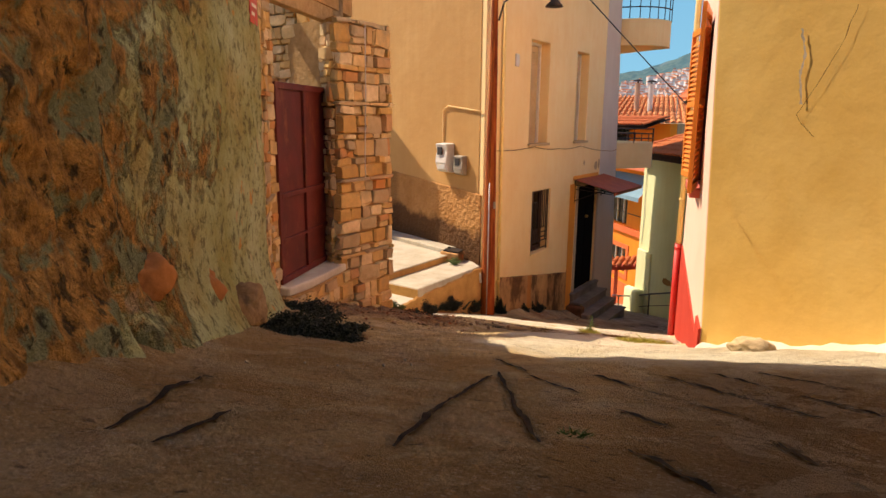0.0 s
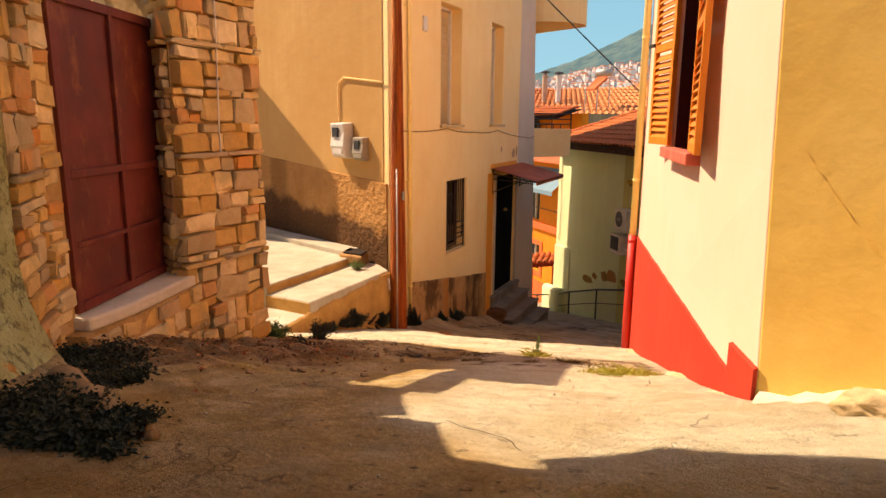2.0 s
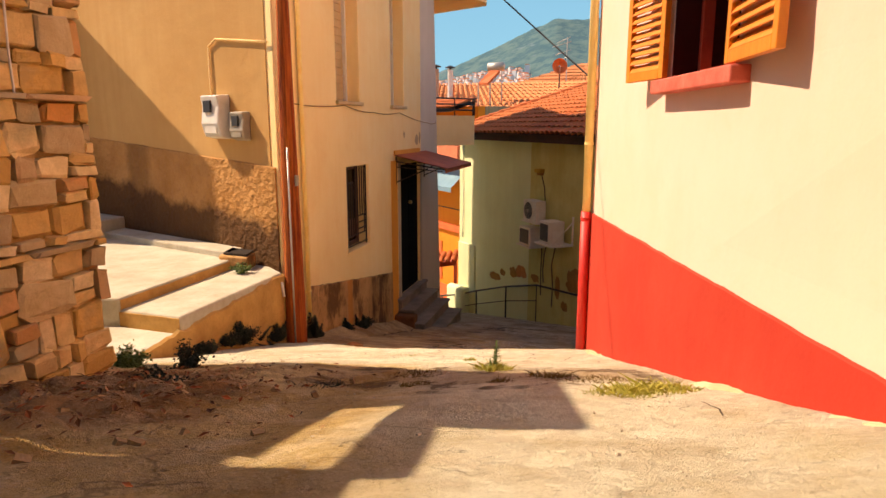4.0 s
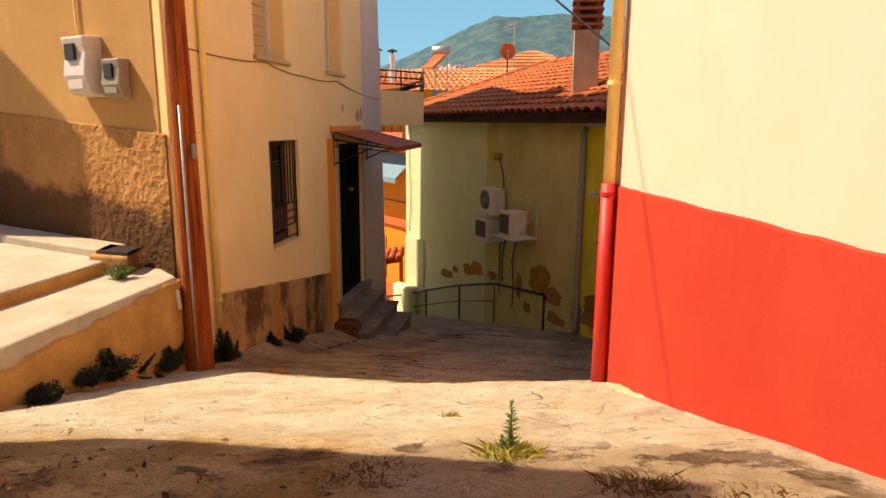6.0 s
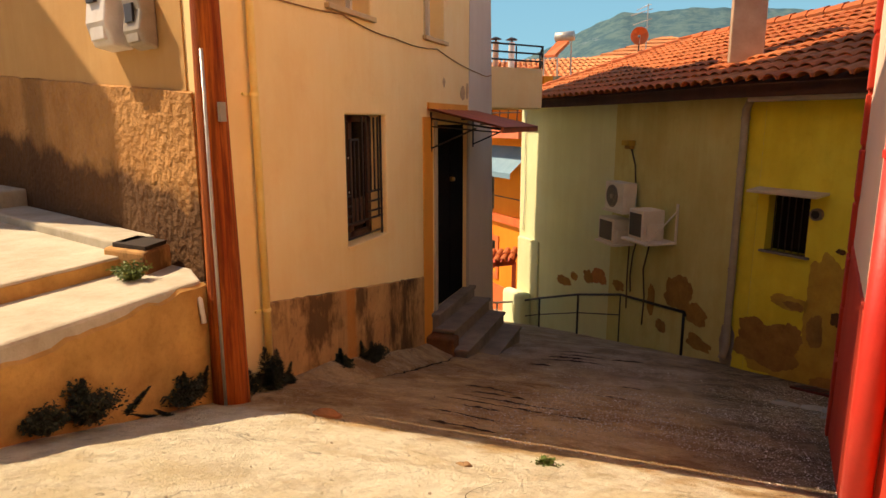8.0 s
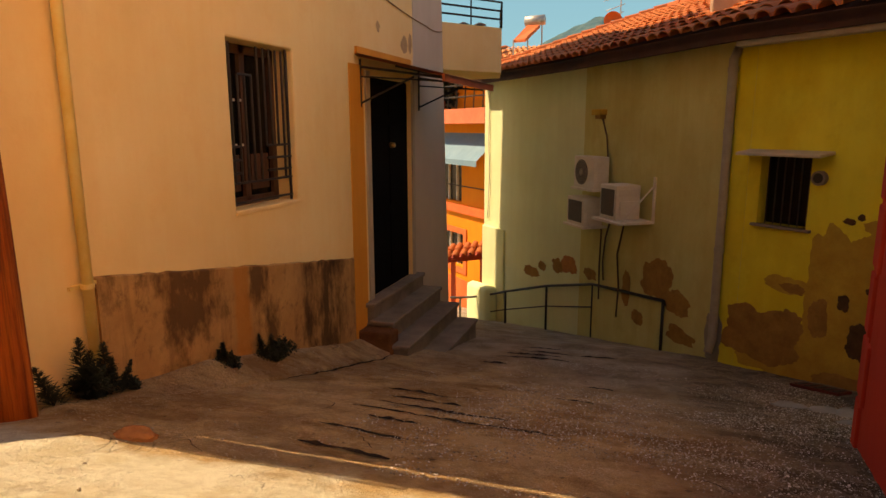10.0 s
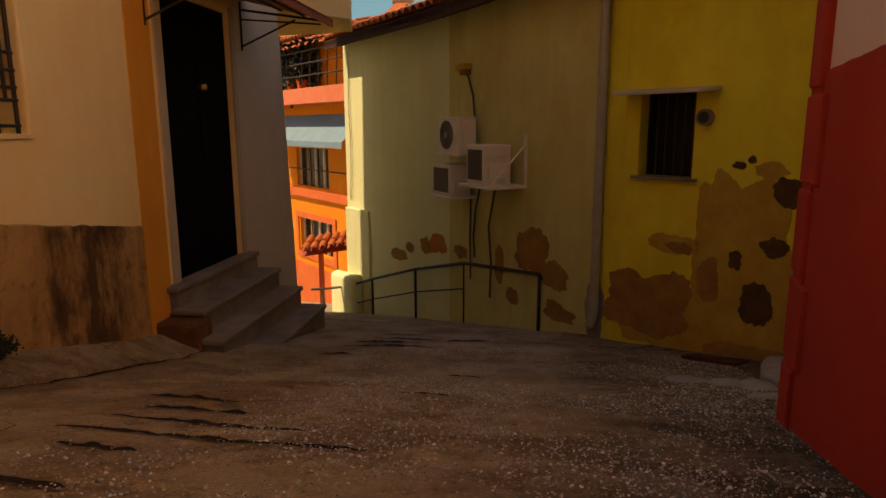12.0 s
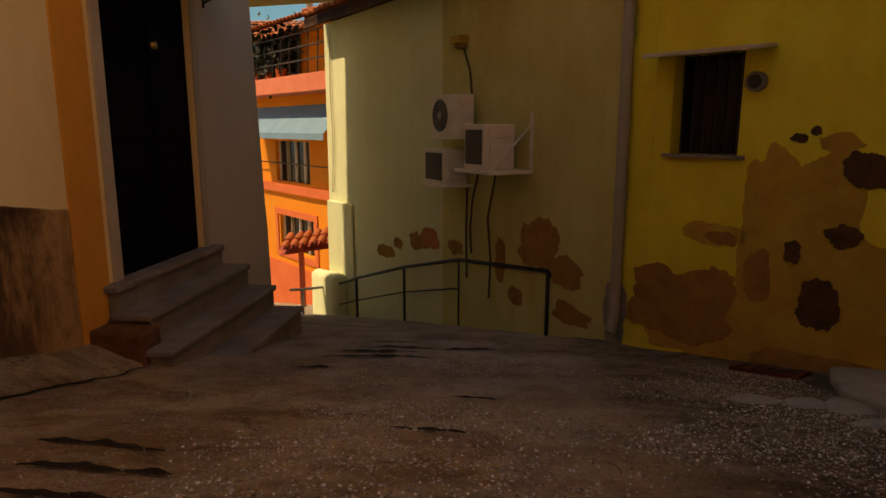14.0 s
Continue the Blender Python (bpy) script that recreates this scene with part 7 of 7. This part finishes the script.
for x, y, r, h, n, m in ((-.98, 4.9, .2, .06, 900, grass_yellow), (-1.12, 4.75, .14, .06, 500, grass_yellow), (-1.85, 5.78, .11, .08, 420, grass_yellow), (-1.5, 5.4, .13, .05, 300, grass_brown), (-2.69, 4.91, .12, .06, 260, leaf_dark), (-1.36, 5.2, .16, .03, 260, grass_brown),
                         (-2.17, 6.53, .045, .04, 150, grass_yellow), (-1.71, 5.15, .07, .04, 200, grass_brown), (-1.42, 5.42, .12, .04, 300, grass_brown), (-1.2, 5.3, .16, .04, 420, grass_brown), (-2.62, 5.0, .1, .05, 240, leaf_dark), (-2.3, 5.55, .2, .03, 420, grass_brown), (-2.15, 5.1, .1, .03, 200, grass_brown), (-3.2, 5.3, .1, .05, 200, grass_brown), (-.06, .66, .05, .03, 90, leaf_green), (-2.75, 6.9, .03, .03, 40, grass_yellow)):
    plant("grass_tuft", x, y, ground_z(x, y), r, h, n, m, "yellowish grass tuft growing in the pavement" if m is not leaf_dark else "dark weed tuft in the pavement", 200 + k, True, False)
    k += 1
for u, z, s in ((1.6, .5, .5), (2.5, .45, .45), (3.3, .6, .5)):
    x, yy_ = OR.at(u, .5, 0).x, OR.at(u, .5, 0).y
    rngp = random.Random(int(-x * 10))
    pt = thing("balcony_plant", (x, yy_, z), "potted green plant on a far balcony", "plant", group="balcony plants")
    bm = new_bm()
    tube(bm, [(x, yy_, .4), (x, yy_, .7)], [.14, .18], 12)
    part("pot", bm, red_trim, pt)
    bm = new_bm()
    for q in range(500):
        c = Vector((x + rngp.gauss(0, .28 * s * 2), yy_ + rngp.gauss(0, .2), z + .6 + rngp.gauss(0, .35)))
        mm = Matrix.Translation(c) @ Euler((rngp.uniform(0, 3), rngp.uniform(0, 3), rngp.uniform(0, 6))).to_matrix().to_4x4()
        bm.faces.new([bm.verts.new(mm @ Vector(p)) for p in ((0, 0, 0), (.06, .07, 0), (0, .16, 0), (-.06, .07, 0))])
    part("leaves", bm, leaf_dark, pt, normals=False)

# ---- rocks, rubble and small things ----
def rock(x, y, z, sx, sy, sz, seed, material=None, name="rock", label="lump of brown stone lying by the wall"):
    bm = new_bm()
    bmesh.ops.create_icosphere(bm, subdivisions=4, radius=1)
    for v in bm.verts:
        d = 1 + .28 * noise.noise(v.co * 1.3 + Vector((seed, 0, 0))) + .16 * noise.noise(v.co * 3.5 + Vector((seed, 3, 0))) + .09 * noise.noise(v.co * 9 + Vector((seed, 5, 0)))
        v.co = Vector((v.co.x * sx * d, v.co.y * sy * d, v.co.z * sz * d)) + Vector((x, y, z))
    return part(name, bm, material or rock_m, None, label, smooth=True, category="rock")


rock(-2.66, 1.72, ground_z(-2.6, 1.7) + .12, .13, .15, .17, 3)
rock(-2.42, 1.22, ground_z(-2.5, 1.3) + .22, .08, .16, .17, 8, patch_orange)
rock(-1.9, .62, ground_z(-1.9, .6) + .3, .06, .12, .1, 18, patch_orange)
bm = new_bm()
ridge_p = [(-3.55, 2.8), (-3.3, 2.66), (-3.05, 2.52), (-2.7, 2.35), (-2.38, 2.2), (-2.12, 2.1), (-1.95, 2.06)]
rp = []
for (ax, ay), (bx, by) in zip(ridge_p, ridge_p[1:]):
    rp += [(ax + (bx - ax) * k / 6, ay + (by - ay) * k / 6) for k in range(6)]
tube(bm, [(x + .02 * noise.noise((x * 6, y * 6, 1)), y + .02 * noise.noise((x * 6, y * 6, 2)), ground_z(x, y) + .015 + .02 * noise.noise((x * 5, y * 5, 3))) for x, y in rp], [.025 + .05 * math.sin(math.pi * min(1, (i + 2) / len(rp))) + .015 * noise.noise((i * .6, 2, 0)) for i in range(len(rp))], 12)
part("cement_ridge", bm, rock_m, None, "rounded worn cement ridge running out from the wall foot", smooth=True, category="kerb")
rock(.05, 3.28, ground_z(.05, 3.28) + .02, .12, .07, .06, 5, screed, label="lump of brown cement rubble at the ochre wall")
rock(-4.1, 8.85, low_z(0, 8.85) + .0, .11, .07, .028, 9, patch_orange, "brick_fragment", "broken orange brick lying on the lane")
rock(-2.95, 8.25, low_z(0, 8.25) - .01, .05, .04, .03, 12)
rng = random.Random(21)
bm = new_bm()
for q in range(300):
    x, y = -3.5 + rng.gauss(0, .45), 4.1 + rng.gauss(0, .8)
    s = rng.uniform(.006, .03)
    frame_box(bm, pose(x, y, ground_z(x, y) - slab_drop(x, y) + .11 * math.exp(-(((x + 3.5) / .75) ** 2 + ((y - 4.0) / 1.3) ** 2)) + s * .2, rng.uniform(0, 90), rng.uniform(0, 90), rng.uniform(0, 90)), s * 1.6, s, s * .8)
litter = new_bm()
for q in range(900):
    x, y = -3.45 + rng.gauss(0, .42), 4.0 + rng.gauss(0, .75)
    sz = rng.uniform(.008, .026)
    zz = ground_z(x, y) - slab_drop(x, y) + (.13 + .07 * noise.noise((x * 7, y * 7, 1))) * math.exp(-(((x + 3.5) / .75) ** 2 + ((y - 4.0) / 1.3) ** 2)) + .012
    mm = Matrix.Translation((x, y, zz)) @ Euler((rng.uniform(-.5, .5), rng.uniform(-.5, .5), rng.uniform(0, 6.3))).to_matrix().to_4x4()
    litter.faces.new([litter.verts.new(mm @ Vector(p)) for p in ((0, -sz, 0), (sz * .45, 0, sz * .15), (0, sz, 0), (-sz * .45, 0, sz * .15))])
part("leaf_litter", litter, litter_m, None, "dry brown and red leaves on the earth heap", kind="stuff", category="leaves", normals=False)
part("rubble", bm, rock_m, None, "loose brown rubble on the earth heap", kind="stuff", category="rubble")
bm = new_bm()
for q in range(420):
    x, y = rng.uniform(-4.6, -1.0), rng.choice((rng.uniform(.5, 7.5), rng.uniform(8.2, 13)))
    s = rng.uniform(.003, .009)
    frame_box(bm, pose(x, y, ground_z(x, y) - slab_drop(x, y) + .003, rng.uniform(0, 90), rng.uniform(0, 90), rng.uniform(0, 90)), s * 1.5, s, s * .8)
part("pebbles", bm, concrete, None, "small pale pebbles scattered over the paving", kind="stuff", category="pebbles")
def aggregate():
    """Stone chips standing a little proud of the worn lane, thickest where the skin of the cement has gone."""
    r = random.Random(404)
    vs, fs = [], []
    while len(vs) < 8 * 22000:
        x, y = r.uniform(-4.6, -.2), 8.95 + 5.0 * r.random() ** 1.2
        if noise.noise((x * .9, y * .9, 7)) + .45 * noise.noise((x * 3, y * 3, 8)) < r.uniform(-.25, .25) + .5 * max(0.0, -3.0 - x) + .3 * max(0.0, 9.6 - y):
            continue
        s = r.uniform(.0011, .0034) * (1 if r.random() < .95 else 1.7)
        m = pose(x, y, ground_z(x, y) + 0.014 * noise.noise((x * 1.1, y * 1.1, 0)) + 0.008 * noise.noise((x * 4.5, y * 4.5, 2)) + .002, r.uniform(-25, 25), r.uniform(-25, 25), r.uniform(0, 180))
        k = len(vs)
        for zz in (-.5, .5):
            for xx, yy in ((-1, -1), (1, -1), (1, 1), (-1, 1)):
                vs.append(tuple(m @ Vector((xx * s * r.uniform(.9, 1.7), yy * s, zz * s))))
        fs += [(k + 4, k + 5, k + 6, k + 7), (k, k + 1, k + 5, k + 4), (k + 1, k + 2, k + 6, k + 5), (k + 2, k + 3, k + 7, k + 6), (k + 3, k, k + 4, k + 7)]
    me = bpy.data.meshes.new("gravel_chips")
    me.from_pydata(vs, [], fs)
    me.materials.append(chip_m)
    tagged(new("gravel_chips", me), "pale stone chips bared in the worn lane", "gravel", kind="stuff")


aggregate()


def ribbon(bm, pts, w):
    """A thin dark line lying on the ground, following its rise and fall."""
    prev = None
    for i, (x, y) in enumerate(pts):
        ax, ay = pts[max(0, i - 1)]
        bx, by = pts[min(len(pts) - 1, i + 1)]
        l = math.hypot(bx - ax, by - ay) or 1
        ww = w * (.35 + .65 * math.sin(math.pi * min(1, (i + .6) / len(pts)))) * (1 + .5 * noise.noise((x * 17, y * 17, 2)))
        nx, ny = -(by - ay) / l * ww, (bx - ax) / l * ww
        cur = []
        for sx in (1, -1):
            px, py = x + nx * sx, y + ny * sx
            z = ground_z(px, py) + 0.014 * noise.noise((px * 1.1, py * 1.1, 0)) + 0.008 * noise.noise((px * 4.5, py * 4.5, 2)) + 0.004 * noise.noise((px * 13, py * 13, 4))
            cur.append(bm.verts.new((px, py, z - groove_depth(px, py) * .3 + (.012 if py > 12.8 else .007))))
        if prev:
            bm.faces.new((prev[0], cur[0], cur[1], prev[1]))
        prev = cur


bm = new_bm()
for gi, (ax, ay, bx, by, w, dep) in enumerate(GROOVES):
    n_ = 26
    pts = []
    for i in range(n_ + 1):
        t_ = i / n_
        pts.append((ax + (bx - ax) * t_, ay + (by - ay) * t_ + .018 * noise.noise((t_ * 4 + gi * 3, gi, 0))))
    ribbon(bm, pts, w * (.8 if w > .02 else .62))
part("moss_lines", bm, crack_m, None, "black moss in the scored grooves of the paving", kind="stuff", category="moss", normals=False)
bm = new_bm()
crng = random.Random(77)
for q in range(34):
    zone = q % 3
    if zone == 0:
        x, y, a, l_ = crng.uniform(-4.2, -1.5), crng.uniform(6.3, 7.5), crng.gauss(0, .5), crng.uniform(.15, .7)
    elif zone == 1:
        x, y, a, l_ = crng.uniform(-3.4, -.6), crng.uniform(.3, 6.2), crng.uniform(0, 3.1), crng.uniform(.15, .7)
    else:
        x, y, a, l_ = crng.uniform(-4.5, -1.2), crng.uniform(8.3, 13.5), crng.gauss(0, .35), crng.uniform(.2, .8)
    pts = []
    for i in range(16):
        pts.append((x, y))
        a += crng.gauss(0, .28)
        x += math.cos(a) * l_ / 16
        y += math.sin(a) * l_ / 16
    ribbon(bm, pts, crng.uniform(.0015, .0032))
part("cracks", bm, crack_m, None, "dark hairline cracks in the old cement", kind="stuff", category="cracks", normals=False)
dc = thing("drain_cover", (-.28, 13.75, -2.76), "rusty metal drain cover in the paving", "drain cover")
bm = new_bm()
vs = box(bm, (-.24, -.13, -.03), (.24, .13, .012))
bmesh.ops.transform(bm, matrix=pose(-.3, 13.8, 0, 0, 0, -40), verts=vs)
for v in vs:
    v.co.z += low_z(v.co.x, v.co.y) + .012
part("plate", bm, rust_gate, dc, bevel=.004)
for k in range(5):
    bm = new_bm()
    vs = box(bm, (-.2 + k * .09, -.1, .0), (-.16 + k * .09, .1, .006))
    bmesh.ops.transform(bm, matrix=pose(-.3, 13.8, 0, 0, 0, -40), verts=vs)
    for v in vs:
        v.co.z += low_z(v.co.x, v.co.y) + .024
    part("slot", bm, black_plastic, dc)
bm = new_bm()
prism(bm, [(-.2, 12.98), (-.02, 13.5), (.3, 14.2), (1.6, 13.6), (1.4, 11.9), (.1, 12.1), (-.22, 12.42)], -4, lambda x, y: low_z(x, y) + .05 + .05 * max(0.0, x))
part("paving_slab", bm, slab_grey, None, "grey cement slab at the mouth of a side lane", kind="structure", category="paving", bevel=.02)
for q, (x, y, sx, sy) in enumerate(((-.78, 12.78, .14, .08), (-.5, 12.72, .12, .1), (-.33, 12.62, .13, .16), (-.42, 12.18, .12, .06))):
    rock(x, y, low_z(x, y), sx, sy, .028, 30 + q, slab_grey, "cement_lump", "worn grey cement lump edging the lane")
# old pavement along the foot of the house: a cement fillet that slopes up to the wall
bm = new_bm()
prev = None
for i in range(90):
    y = 9.6 + 3.75 * i / 89
    h = .14 * min(1.0, max(0.0, (y - 9.6) / .9))
    xe = -4.67 + .05 * noise.noise((y * 2.2, 1, 0)) + .025 * noise.noise((y * 9, 2, 0))
    cur = []
    for x, f in ((-5.1, 1.08), (-5.0, 1.0), (-4.9, .72), (-4.8, .42), (xe - .03, .24), (xe, .16), (xe + .015, -.3)):
        cur.append(bm.verts.new((x, y, low_z(x, y) + h * f + .006 * noise.noise((x * 6, y * 6, 3)) + .004 * noise.noise((x * 19, y * 19, 3)))))
    if prev:
        for k in range(len(cur) - 1):
            bm.faces.new((prev[k], prev[k + 1], cur[k + 1], cur[k]))
    prev = cur
part("pavement", bm, ground_m, None, "old cement fillet along the foot of the house", kind="structure", category="pavement", smooth=True)
bm = new_bm()
ribbon(bm, [(-4.63 + .05 * noise.noise((y * 2.2, 1, 0)) + .03 * noise.noise((y * 9, 2, 0)), y) for y in np.linspace(10.9, 13.0, 44)], .016)
part("joint_line", bm, crack_m, None, "dark earth in the joint of the old pavement", kind="stuff", category="earth", normals=False)
cable("cord", [(-4.185, 4.76, 2.95), (-4.18, 4.75, 2.3), (-4.185, 4.73, 1.5), (-4.19, 4.74, 1.3)], .006, white_box, "thin pale cord hanging down the stone pillar", n=6)
vp = thing("waste_pipe", (-4.92, 8.7, -.8), "broken white plastic waste pipe in the retaining wall", "pipe")
bm = new_bm()
tube(bm, [(-5.02, 8.74, -.66), (-4.95, 8.72, -.7), (-4.93, 8.72, -.86)], .018, 10)
part("pipe", bm, white_box, vp, smooth=True)

# ---- unseen plain walls added behind the camera to close the place and bounce light ----
bm = new_bm()
box(bm, (-6, -9.3, -1), (8, -9, 5))
part("wall_back", bm, plain_wall, None, "unseen plain wall added to close the lane", kind="structure", category="wall")
bm = new_bm()
box(bm, (4.6, -9, -1), (4.9, 2.9, 4))
part("wall_east", bm, plain_wall, None, "unseen plain wall added along the upper lane", kind="structure", category="wall")

# ---- pieces of the walls and roofs ----
pillar_front = Run((-4.25, 4.33), (-4.25, 5.25))
pillar_reveal = Run((-4.56, 4.47), (-4.27, 4.33))
pier_front = Run((-3.62, 2.72), (-3.96, 3.1))
pier_reveal = Run((-3.96, 3.1), (-4.05, 3.27))
lay_stones(pillar_front, 0, .92, -.75, 3.0, .1, 1, (.57, 1.41, 2.22))
lay_stones(pillar_reveal, 0, .3, .4, 2.95, .08, 2, (.57, 1.41, 2.22))
lay_stones(pier_front, 0, .51, .15, 3.0, .1, 3, (.55, 1.4, 2.2))
lay_stones(pier_reveal, .0, .19, .3, 2.95, .08, 4)
lay_stones(Run(tuple(gline.at(-.05, .14, 0))[:2], tuple(gline.at(1.3, .24, 0))[:2]), 0, 1.3, -.3, .29, .08, 5)
lay_stones(Run((-6.85, 4.63), (-4.6, 4.63)), 0, 2.22, 1.75, 3.3, .08, 6)
far_roof_tiles = []
for i, job in enumerate(TILE_JOBS):
    a, b, c, d = job
    if i == 0:
        h = .42
        lay_tiles(a, a.lerp(b, h), d.lerp(c, h), d, roof, False, far_roof_tiles)
        lay_tiles(a.lerp(b, h), b, c, d.lerp(c, h), roof, True, None)
    else:
        lay_tiles(a, b, c, d, roof, i == 1, far_roof_tiles)
bm = new_bm()
for mm in far_roof_tiles:
    one = new_bm()
    one.from_mesh(tile_me)
    one.transform(mm)
    tmp = bpy.data.meshes.new("tmp")
    one.to_mesh(tmp)
    one.free()
    bm.from_mesh(tmp)
    bpy.data.meshes.remove(tmp)
bm.transform(Matrix.Translation((0, 0, 0)))
part("roof_tiles", bm, tile_red, roof, kind="stuff", normals=False)
